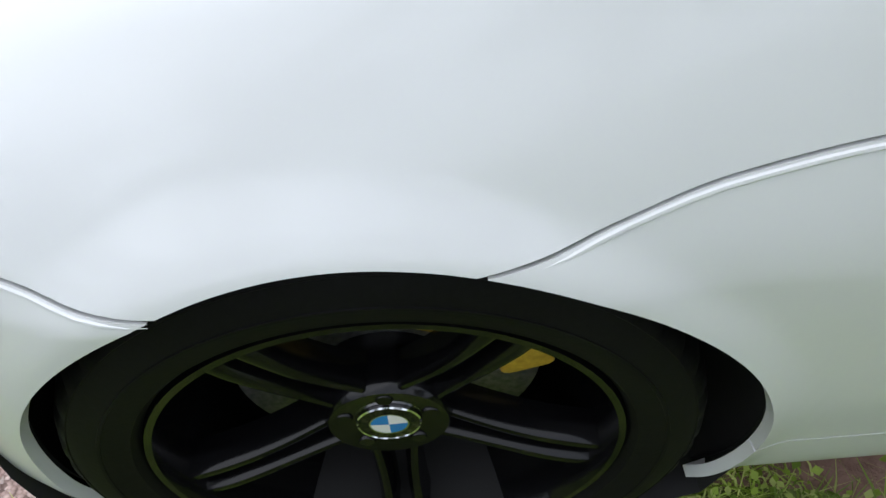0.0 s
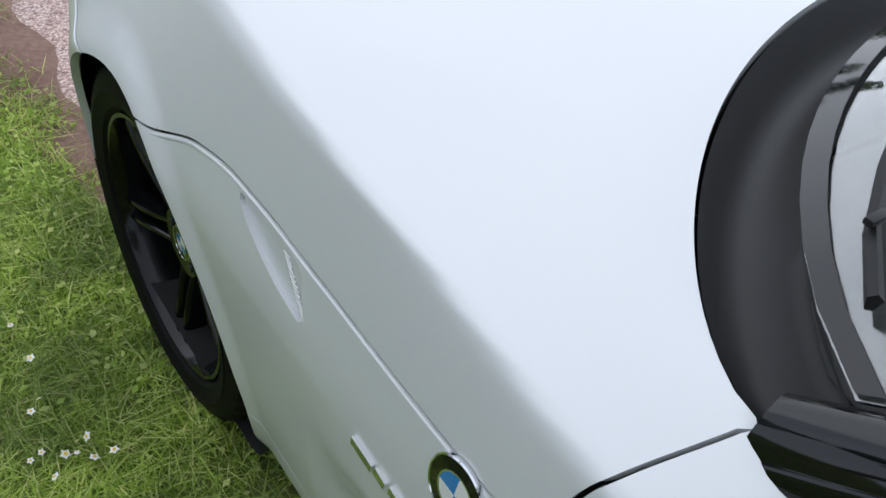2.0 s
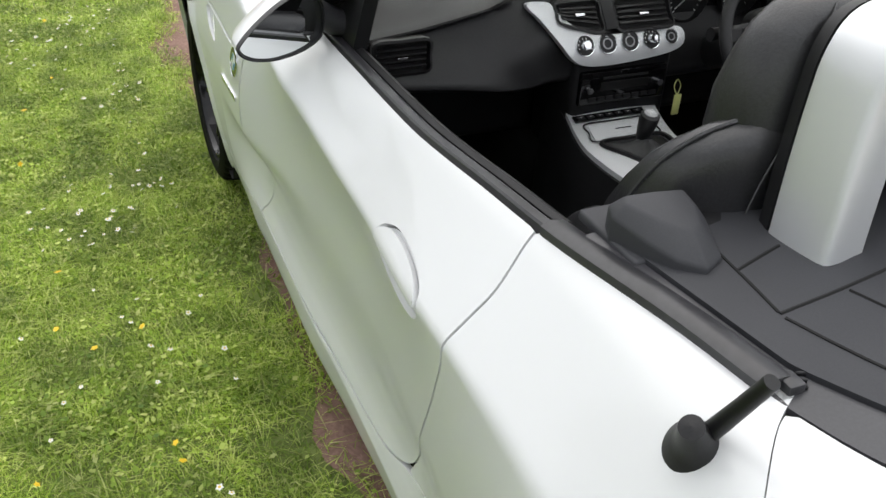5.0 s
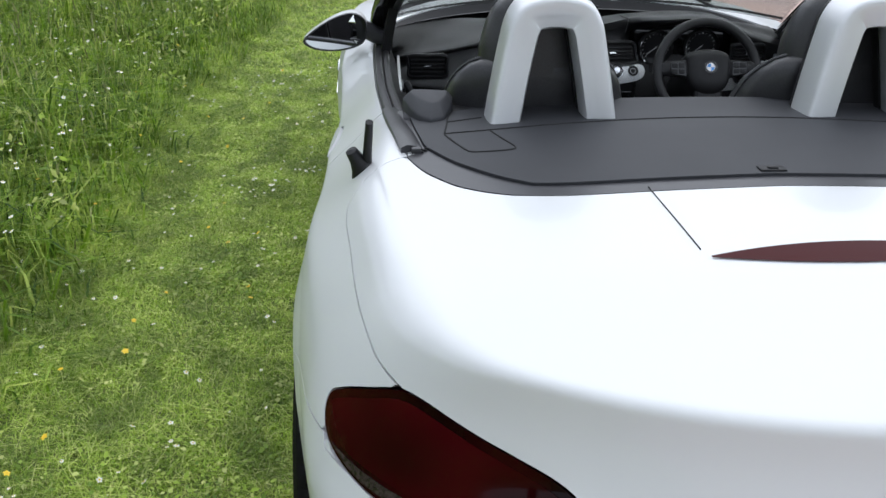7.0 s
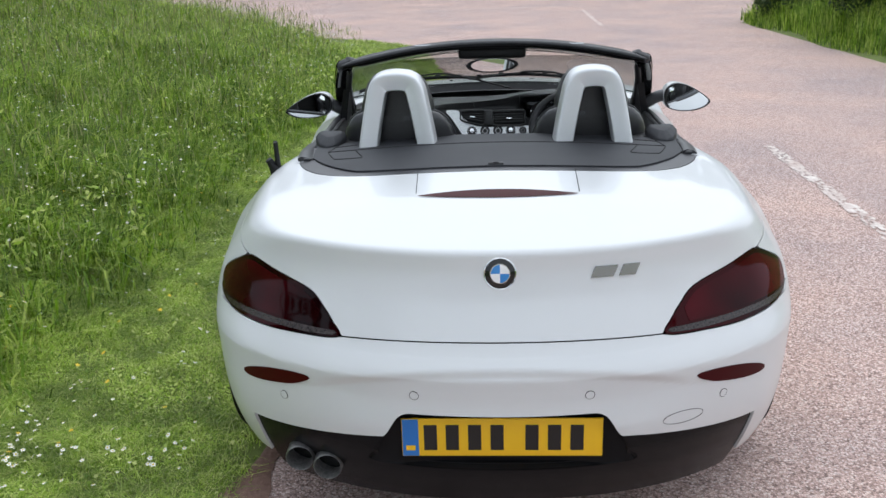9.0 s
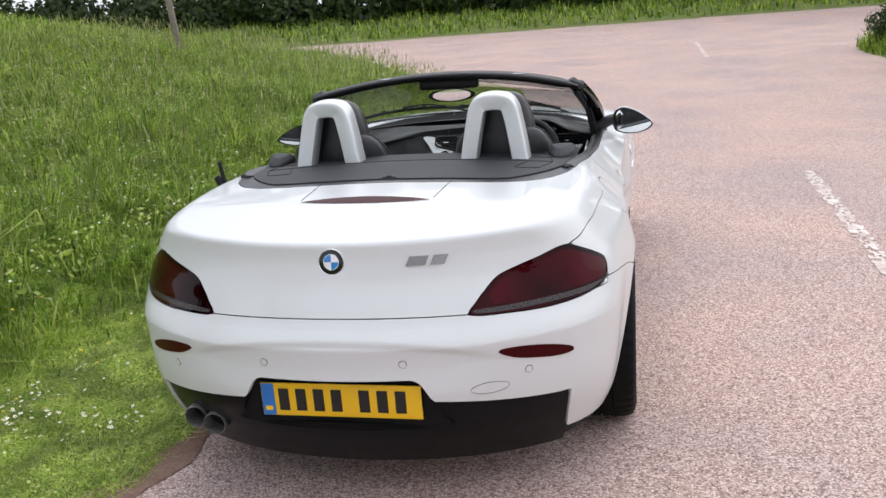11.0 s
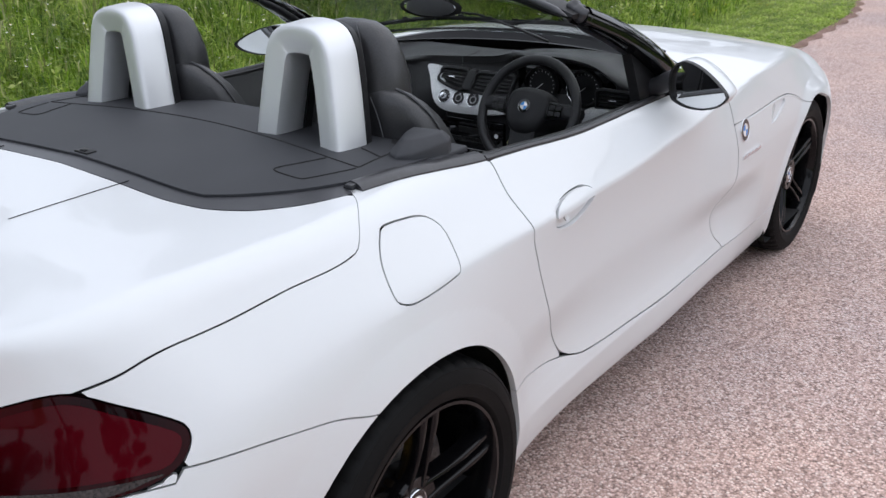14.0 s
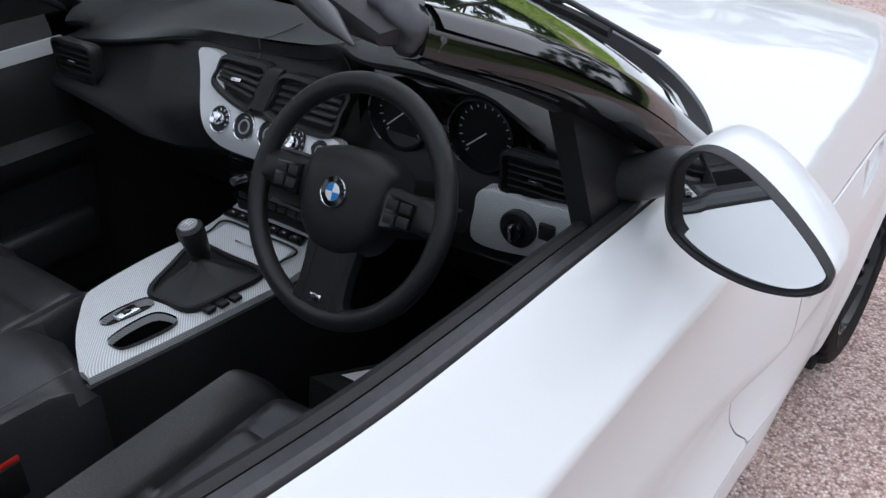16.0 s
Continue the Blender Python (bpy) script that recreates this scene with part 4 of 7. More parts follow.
v1 = blades(x, y, ground_z(x, y) - 0.02, h, RNG.uniform(0.05, 0.11, len(x)), RNG.uniform(0.1, 1.0, len(x)))
x, y = scatter(34000, 5.3, 9.0, 3.0, 15.5, lambda x, y: x > 5.38 + 0.10 * np.sin(1.7 * y))
v2 = blades(x, y, ground_z(x, y) - 0.02, RNG.uniform(0.15, 0.75, len(x)) * np.clip((x - 5.2) / 0.5, 0.3, 1), RNG.uniform(0.008, 0.02, len(x)), RNG.uniform(0.1, 1.0, len(x)))
tagged(part("far_grass", fast_mesh("far_grass", *merge_blades([v1, v2]), [TALL])), "rough grass on the far side of the road", "grass", kind="stuff")


def flowers(name, x, y, z, r, petals, mats, label):
    """Small flowers: a ring of petals round a yellow eye, on a thin stem."""
    V, C, L, M, o = [], [], [], [], 0
    for px, py, pz, pr in zip(x, y, z, r):
        tx, ty = RNG.normal(0, 0.35, 2)
        n = Vector((tx, ty, 1)).normalized()
        u = n.orthogonal().normalized()
        w = n.cross(u)
        c = Vector((px, py, pz))
        ring = [c + (u * math.cos(2 * math.pi * k / petals) + w * math.sin(2 * math.pi * k / petals)) * (pr * (1.0 if k % 2 == 0 else 0.62)) for k in range(petals)]
        eye = [c + n * 0.0015 + (u * math.cos(2 * math.pi * k / 6) + w * math.sin(2 * math.pi * k / 6)) * (pr * 0.34) for k in range(6)]
        st = [c + Vector((0.001, 0, 0)), c - Vector((0.001, 0, 0)), c + Vector((-0.001, 0, -0.05)), c + Vector((0.001, 0, -0.05))]
        V += [tuple(p) for p in ring + eye + st]
        C += [petals, 6, 4]
        M += [0, 1, 2]
        L += list(range(o, o + petals + 10))
        o += petals + 10
    tagged(part(name, fast_mesh(name, V, C, L, mats, M, False)), label, "flowers", kind="stuff")


def flower_patch(n, x0, x1, y0, y1, keep, lift):
    x, y = scatter(n, x0, x1, y0, y1, keep)
    return x, y, bank_z(x, y) + lift * RNG.uniform(0.7, 1.3, len(x))


parts_ = [flower_patch(11000, -2.9, -1.0, -3.4, 4.0, lambda x, y: (RNG.random(len(x)) < clump(x, y, 2.9) ** 2.3 * np.where(y < -0.9, 1.0, 0.25)) & (edge_x(y) - x > 0.25), 0.045), flower_patch(11000, -8, -1.8, -4, 11, lambda x, y: (edge_x(y) - x > 1.15) & (RNG.random(len(x)) < 0.1 + 0.9 * clump(x, y, 1.4)), 0.34), flower_patch(700, -5, -0.6, 5, 15, lambda x, y: (edge_x(y) - x > 0.3) & (edge_x(y) - x < 2.5), 0.06)]
x, y, z = (np.concatenate([p[k] for p in parts_]) for k in range(3))
flowers("daisies", x, y, z, RNG.uniform(0.0055, 0.0105, len(x)), 10, [PETAL, BUTTER, GRASS], "white daisies scattered in the grass")
x, y, z = flower_patch(420, -6.5, -1.1, -3.6, 8, lambda x, y: (edge_x(y) - x > 0.4), 0.12)
flowers("buttercups", x, y, z, RNG.uniform(0.008, 0.012, len(x)), 10, [BUTTER, BUTTER, GRASS], "yellow buttercups in the grass")


def tree(name, height, spread, leaves, label, low=0.25):
    """A tapered trunk with limbs, and a crown of separate leaf clumps."""
    t = empty(name, label, "tree", "trees beyond the road")
    trunk = [sweep(curve_points([(0, 0, -0.3), (0.1, 0.05, height * 0.3), (-0.1, 0.1, height * 0.6), (0.05, 0, height * 0.88)], 16), ring_section(0.035 * height, 9), scale=lambda s: 1 - 0.88 * s)]
    tips = []
    for k in range(15):
        a, b = 2.4 * k, height * (low + (0.9 - low) * k / 15)
        r = spread * (0.55 + 0.45 * math.sin(math.pi * (0.25 + 0.6 * k / 15))) * RNG.uniform(0.7, 1.05)
        tip = Vector((r * math.cos(a), r * math.sin(a), b + r * 0.45))
        trunk.append(sweep(curve_points([(0, 0, b * 0.85), tip * 0.5 + Vector((0, 0, b * 0.45)), tip], 8), ring_section(0.011 * height, 6), scale=lambda s: 1 - 0.85 * s))
        tips += [tip, tip * 0.62 + Vector((RNG.normal(0, 0.4), RNG.normal(0, 0.4), b * 0.4 + 0.4))]
    part("trunk", join(*trunk), BARK, t)
    c = np.array([tuple(p) for p in tips])
    i = RNG.integers(0, len(c), leaves)
    rr = RNG.uniform(0.16, 0.34, len(c))[i] * spread
    part("crown", fast_mesh("crown", *leaf_cloud(c[i, 0], c[i, 1], c[i, 2], rr, 0.014 * height + 0.05, 0.75), [LEAF]), None, t)
    return t


oak = tree("tree", 11.0, 4.2, 9000, "broad green leafy tree beyond the road")
oak.matrix_basis = Matrix.Translation((-3.0, 43.0, 1.0))
for x, y, r, s in ((-12, 44, 40, 1.1), (6, 44, 130, 0.95), (15, 46, 200, 1.15), (24, 44, 300, 1.0), (-21, 43, 80, 1.05), (-30, 40, 10, 1.2), (34, 40, 70, 1.1), (-17, 12, 160, 0.9), (-19, 2, 250, 1.0), (-18, -8, 20, 1.0), (-14, -19, 60, 1.1), (13, 30, 200, 0.9), (-5, -34, 15, 1.1), (5, -37, 95, 1.2), (15, -33, 175, 1.05), (25, -24, 255, 1.1)):
    c = copy_thing(oak, Matrix.Translation((x, y, 1.0 if y > 30 else (2.0 if x < 0 else 0.0))) @ pose(0, 0, 0, 0, 0, r) @ Matrix.Scale(s, 4))


def bush(name, at, w, h, leaves, label):
    k = 26
    ang = RNG.uniform(0, 2 * np.pi, k)
    rad = np.sqrt(RNG.random(k)) * w
    c = np.stack([rad * np.cos(ang), rad * np.sin(ang) * 1.6, RNG.uniform(0.15, 0.85, k) * h * (1 - 0.4 * rad / w)], 1)
    i = RNG.integers(0, k, leaves)
    b = empty(name, label, "bush", "bushes by the road")
    part("leaves", fast_mesh("leaves", *leaf_cloud(c[i, 0], c[i, 1], c[i, 2], RNG.uniform(0.2, 0.42, k)[i] * w, 0.045), [LEAF]), None, b)
    stems = [sweep([(0, 0, -0.1), tuple(c[q] * 0.5), tuple(c[q])], ring_section(0.02, 5), scale=lambda s: 1 - 0.7 * s) for q in range(0, k, 2)]
    part("stems", join(*stems), BARK, b)
    b.matrix_basis = Matrix.Translation(at)
    return b


shrub = bush("bush", (6.8, 10.6, 0.3), 1.5, 1.5, 14000, "dense green bush on the roadside")
for x, y, z, s, r in ((7.6, 7.4, 0.3, 1.1, 50), (7.2, 13.8, 0.2, 0.9, 110), (9.4, 12.0, 0.4, 1.3, 200)):
    copy_thing(shrub, Matrix.Translation((x, y, z)) @ pose(0, 0, 0, 0, 0, r) @ Matrix.Scale(s, 4))
hedge_x = RNG.uniform(-58, 44, 70000)
hedge_c = np.round(hedge_x / 1.1) * 1.1
hv = leaf_cloud(hedge_c, 40.5 + 0.14 * np.minimum(hedge_c, 12) + 0.8 * np.sin(hedge_c * 1.7), 1.7 + 0.7 * np.sin(hedge_c * 2.3) * np.cos(hedge_c), np.full(len(hedge_c), 1.45), 0.19)
tagged(part("hedgerow", fast_mesh("hedgerow", *hv, [LEAF])), "dark green hedgerow behind the far grass", "hedge", kind="stuff")

post = tagged(part("wooden_post", join(box_bm(0.09, 0.08, 1.25, (0, 0, 0.5), 0.012, 2)), WOOD), "weathered grey wooden post in the bank", "post")
post.matrix_basis = Matrix.Translation((-6.2, 8.7, float(bank_z(np.array(-6.2), np.array(8.7))))) @ pose(0, 0, 0, 2, -4, 12)
# bare reddish dirt along the road's edge
V, F = [], []
rows = np.linspace(-4.0, 9.0, 150)
for y in rows:
    e = float(edge_x(y))
    wide = 0.17 * math.exp(-((y - 2.5) / 0.6) ** 2) + 0.13 * math.exp(-((y + 2.2) / 0.5) ** 2) + 0.11 * math.exp(-((y - 0.48) / 0.3) ** 2) + 0.11 * math.exp(-((y + 0.25) / 0.35) ** 2)
    V += [(e - 0.035 - wide * (0.8 + 0.4 * math.sin(5 * y) * math.sin(11 * y)), y, 0.006 + 0.10 * wide), (e - 0.02, y, 0.018), (e + 0.05 + 0.03 * math.sin(13 * y), y, 0.004)]
for i in range(len(rows) - 1):
    for k in range(2):
        a = i * 3 + k
        F.append((a, a + 1, a + 4, a + 3))
tagged(part("verge_dirt", mesh_data("verge_dirt", V, F, DIRT)), "bare reddish dirt at the grass edge", "dirt", kind="structure")

# ---- parts on the car's outside ----
def skin_at(fixed_axis, a, b, lo=0.0, hi=1.4):
    """The skin's point over (x, y) for axis 'z', or beside (y, z) for axis 'x', behind (x, z) for axis 'y'; with its normal."""
    sx = 1.0
    if fixed_axis == "x":
        fn = lambda t: (t, a, b)
    elif fixed_axis == "z":
        fn = lambda t: (a, b, t)
        lo = 0.5
    else:
        fn = lambda t: (a, -t, b)
        lo, hi = 1.2, 2.4
    for _ in range(40):
        m = (lo + hi) / 2
        if float(skin_value(*[np.array(c) for c in fn(m)])) < 0:
            lo = m
        else:
            hi = m
    p = np.array([fn(lo)])
    n = skin_normals(np.abs(p) if fixed_axis == "x" else p)[0]
    return Vector(p[0]), Vector(n)


def on_skin(p, n, up=(0, 0, 1)):
    """A pose on the skin: local z along the normal, local y as near up as it can be."""
    z = n.normalized()
    x = Vector(up).cross(z).normalized()
    y = z.cross(x)
    return Matrix.Translation(p) @ Matrix((x, y, z)).transposed().to_4x4()


def disc_bm(r0, r1, z, a0=0.0, a1=2 * math.pi, n=24, rim=0.0):
    """A flat ring or wedge between two radii, raised by rim at the edges."""
    bm = bmesh.new()
    inner, outer = [], []
    full = abs(a1 - a0 - 2 * math.pi) < 1e-6
    for i in range(n + (0 if full else 1)):
        a = a0 + (a1 - a0) * i / n
        c, s = math.cos(a), math.sin(a)
        outer.append(bm.verts.new((r1 * c, r1 * s, z)))
        if r0 > 0:
            inner.append(bm.verts.new((r0 * c, r0 * s, z + rim)))
    k = len(outer)
    if r0 > 0:
        for i in range(k if full else k - 1):
            j = (i + 1) % k
            bm.faces.new((outer[i], outer[j], inner[j], inner[i]))
    else:
        c0 = bm.verts.new((0, 0, z + rim))
        for i in range(k if full else k - 1):
            bm.faces.new((outer[i], outer[(i + 1) % k], c0))
    return bm


def roundel(m, r, parent, name="badge"):
    """A round badge: black ring, chrome edges, blue and white quarters, no letters."""
    base = lathe([(0.0, r * 1.0), (0.003, r * 1.0), (0.0045, r * 0.96), (0.003, r * 0.92), (0.003, 0.0001)], 40, "z")
    base.transform(m)
    ob = part(name, base, CHROME, parent, "round chrome-edged badge with blue and white quarters")
    for what, bm, mat in (("ring", disc_bm(r * 0.60, r * 0.93, 0.0035, rim=0.0006, n=40), GLOSS_BLACK),
                          ("inner_ring", disc_bm(r * 0.565, r * 0.61, 0.0044, n=40), CHROME)):
        bm.transform(m)
        part(what, bm, mat, ob)
    for q in range(4):
        bm = disc_bm(0, r * 0.57, 0.0040, q * math.pi / 2, (q + 1) * math.pi / 2, 10, 0.0006)
        bm.transform(m)
        part("quarter", bm, BLUE if q % 2 else WHITE, ob)
    return ob


blade_s = clip(handle_s, lambda x, y, z: np.minimum(f_handle(x, y, z) - 0.004, z - 0.774))
for f_ in (lambda s: s, flip):
    panel("handle_cup", f_(offset(handle_s, -0.009)), PAINT, car, lip=0.0)
    panel("door_handle", f_(blade_s), PAINT, car, "white pull handle", lip=0.012, lift=0.004)
    lens = clip(vent_s, lambda x, y, z: (0.760 - y) - 1.15 * (0.735 - z))
    blank = clip(vent_s, lambda x, y, z: (y - 0.760) + 1.15 * (0.735 - z))
    panel("wing_recess", f_(offset(blank, -0.007)), PAINT, car, lip=0.002)
    panel("side_repeater", f_(offset(lens, -0.004)), CLEAR, car, "clear ribbed side repeater lamp", lip=0.004)
    panel("rear_reflector", f_(refl_s), RED, car, "dark red rear reflector", lip=0.006, lift=0.003)
p_, n_ = skin_at("x", -0.685, 0.770)
bm = lathe([(0.0, 0.0105), (0.0045, 0.0100), (0.0038, 0.0085), (0.0038, 0.0001)], 24, "z")
bm.transform(on_skin(p_, n_))
part("door_lock", bm, SILVER, car)
for sx in (1, -1):
    p_, n_ = skin_at("z", 0.225, 0.83)
    part("washer_nozzle", box_bm(0.020, 0.012, 0.008, (sx * p_.x, p_.y, p_.z + 0.002), 0.003), PLASTIC, car)
# ribs on the repeater lamps
for sx in (1, -1):
    for k in range(14):
        t = (k + 0.5) / 14
        y, z = 0.747 - 0.058 * t, 0.725 - 0.046 * t
        pts = [skin_at("x", y + d, z)[0] for d in (-0.0065, 0.0, 0.0065)]
        bm = sweep([Vector((sx * (p.x - 0.0025), p.y, p.z)) for p in pts], ring_section(0.0012, 5))
        part("rib", bm, CLEAR, car)

# badges
p_, n_ = skin_at("y", 0.0, 0.851)
roundel(on_skin(p_, n_), 0.041, car)
for sx in (1, -1):
    p_, n_ = skin_at("x", 0.428, 0.712)
    roundel(on_skin(Vector((sx * p_.x, p_.y, p_.z)), Vector((sx * n_.x, n_.y, n_.z))), 0.037, car)
    for a, b in ((0.572, 0.535), (0.530, 0.512), (0.505, 0.482), (0.475, 0.450), (0.443, 0.418)):
        pa, pb_ = skin_at("x", a, 0.624)[0], skin_at("x", b, 0.619)[0]
        bm = sweep([Vector((sx * (q.x + 0.002), q.y, q.z)) for q in (pa, pb_)], [(-0.002, -0.006), (0.002, -0.006), (0.002, 0.006), (-0.002, 0.006)])
        part("badge_bar", bm, CHROME, car)
for x0, w in ((0.226, 0.058), (0.298, 0.042)):
    v = []
    for dx, dz in ((0, -0.014), (w, -0.014), (w + 0.012, 0.014), (0.012, 0.014)):
        v.append((skin_at("y", x0 + dx, 0.846 + dz)))
    bm = bmesh.new()
    lo = [bm.verts.new(p) for p, n in v]
    hi = [bm.verts.new(p + n * 0.004) for p, n in v]
    bm.faces.new(hi)
    for i in range(4):
        bm.faces.new((lo[i], lo[(i + 1) % 4], hi[(i + 1) % 4], hi[i]))
    bmesh.ops.recalc_face_normals(bm, faces=bm.faces)
    part("badge_block", bm, BADGE, car, "slanted chrome badge block")

# third brake light, a thin crescent under a raised strip of the boot lid
def crescent(u, v):
    x = -0.228 + 0.456 * u
    k = (x / 0.2282) ** 2
    y = -1.640 - 0.024 * k - (0.004 + 0.048 * (1 - k)) * v
    p, n = skin_at("z", x, y)
    return p + n * (0.007 * (1 - k) * (1 - v) + 0.0025)


part("brake_light", grid_bm(crescent, 40, 3), RED, car, "thin dark red high brake light")
for sx in (1, -1):
    pts = [skin_at("z", sx * (0.236 + 0.012 * t), -1.640 + 0.245 * t)[0] + Vector((0, 0, 0.0008)) for t in np.linspace(0, 1, 9)]
    part("lid_seam", sweep(pts, ring_section(0.0011, 5)), BLACK_UNDER, car)

# parking sensors and towing-eye cover
for x, z in ((-0.22, 0.560), (0.22, 0.560), (-0.58, 0.503), (0.58, 0.503)):
    p, n = skin_at("y", x, z)
    m = on_skin(p, n)
    bm = lathe([(0.0, 0.0125), (0.0012, 0.0122), (0.0012, 0.0112), (0.0002, 0.0108)], 24, "z")
    bm.transform(m)
    part("sensor_ring", bm, SEAL, car)
    bm = disc_bm(0, 0.0108, 0.0015, n=20)
    bm.transform(m)
    part("parking_sensor", bm, PAINT, car)
loop = [skin_at("y", 0.468 + 0.055 * math.cos(a) + 0.006 * math.sin(a), 0.463 + 0.018 * math.sin(a)) for a in np.linspace(0, 2 * math.pi, 28, endpoint=False)]
part("towing_eye_cover", sweep([p + n * 0.0005 for p, n in loop], ring_section(0.0007, 5), True), SEAL, car)

# number plate: characters are plain bars
m_plate = Matrix.Translation((0, -2.098, 0.420)) @ pose(0, 0, 0, 90, 0, 0)
plate = part("number_plate", box_bm(0.52, 0.111, 0.006, bevel=0.002, m=None), YELLOW, car, "yellow rear number plate")
plate.matrix_basis = m_plate
part("blue_band", box_bm(0.042, 0.107, 0.001, (-0.237, 0, 0.0036)), PLATE_BLUE, plate)
for i, x in enumerate((-0.185, -0.128, -0.070, -0.012, 0.078, 0.136, 0.194)):
    part("bar", box_bm(0.034, 0.074, 0.001, (x, 0, 0.0037)), INK, plate)
part("bar", box_bm(0.024, 0.014, 0.001, (-0.237, -0.030, 0.0046)), YELLOW, plate)
BAY_LINE = smooth_outline([(-0.255, 0.509), (0.0, 0.511), (0.255, 0.509), (0.300, 0.435), (0.330, 0.375), (0.322, 0.338), (0.0, 0.331), (-0.322, 0.338), (-0.330, 0.375), (-0.300, 0.435)], 60)


def bay_tray():
    """The dark recess round the plate: sloping sides and a flat back."""
    rings = []
    for grow, depth in ((1.015, 0.004), (1.0, 0.012), (0.985, None), (0.97, -2.090)):
        ring = []
        for x, z in BAY_LINE:
            px_, pz_ = x * grow, 0.420 + (z - 0.420) * grow
            if depth is None:
                y = -2.100 + 0.10 * px_ * px_
            elif depth < 0:
                y = depth
            else:
                y = skin_at("y", px_, pz_)[0].y + depth
            ring.append((px_, y, pz_))
        rings.append(ring)
    bm = bmesh.new()
    R = [[bm.verts.new(p) for p in r] for r in rings]
    k = len(R[0])
    for r, q in zip(R, R[1:]):
        for i in range(k):
            bm.faces.new((r[i], r[(i + 1) % k], q[(i + 1) % k], q[i]))
    bm.faces.new(R[-1])
    bmesh.ops.recalc_face_normals(bm, faces=bm.faces)
    return bm


part("plate_bay", bay_tray(), SATIN_BLACK, car)

# exhaust
for x, y, z in ((-0.559, -2.00, 0.296), (-0.476, -2.03, 0.288)):
    bm = lathe([(0.20, 0.030), (0.0, 0.034), (-0.006, 0.037), (-0.002, 0.040), (0.02, 0.0405), (0.20, 0.036)], 28, "y", (x, y, z))
    part("exhaust_pipe", bm, DISC, car, "short dark steel exhaust pipe")

# antenna
pts = curve_points([(-0.748, -1.170, 0.912), (-0.747, -1.183, 0.938), (-0.744, -1.20, 0.975), (-0.740, -1.222, 1.024)], 14)
part("antenna", join(sweep(pts, ring_section(0.0085, 12), scale=lambda t: 1.25 - 0.35 * t), lathe([(0.000, 0.029), (0.004, 0.031), (0.010, 0.0295), (0.022, 0.022), (0.040, 0.0155), (0.065, 0.0118), (0.068, 0.0001)], 28, "z", (-0.748, -1.172, 0.900), pose(0, 0, 0, 14, -28, 0))), PLASTIC, car, "short black rubber antenna")

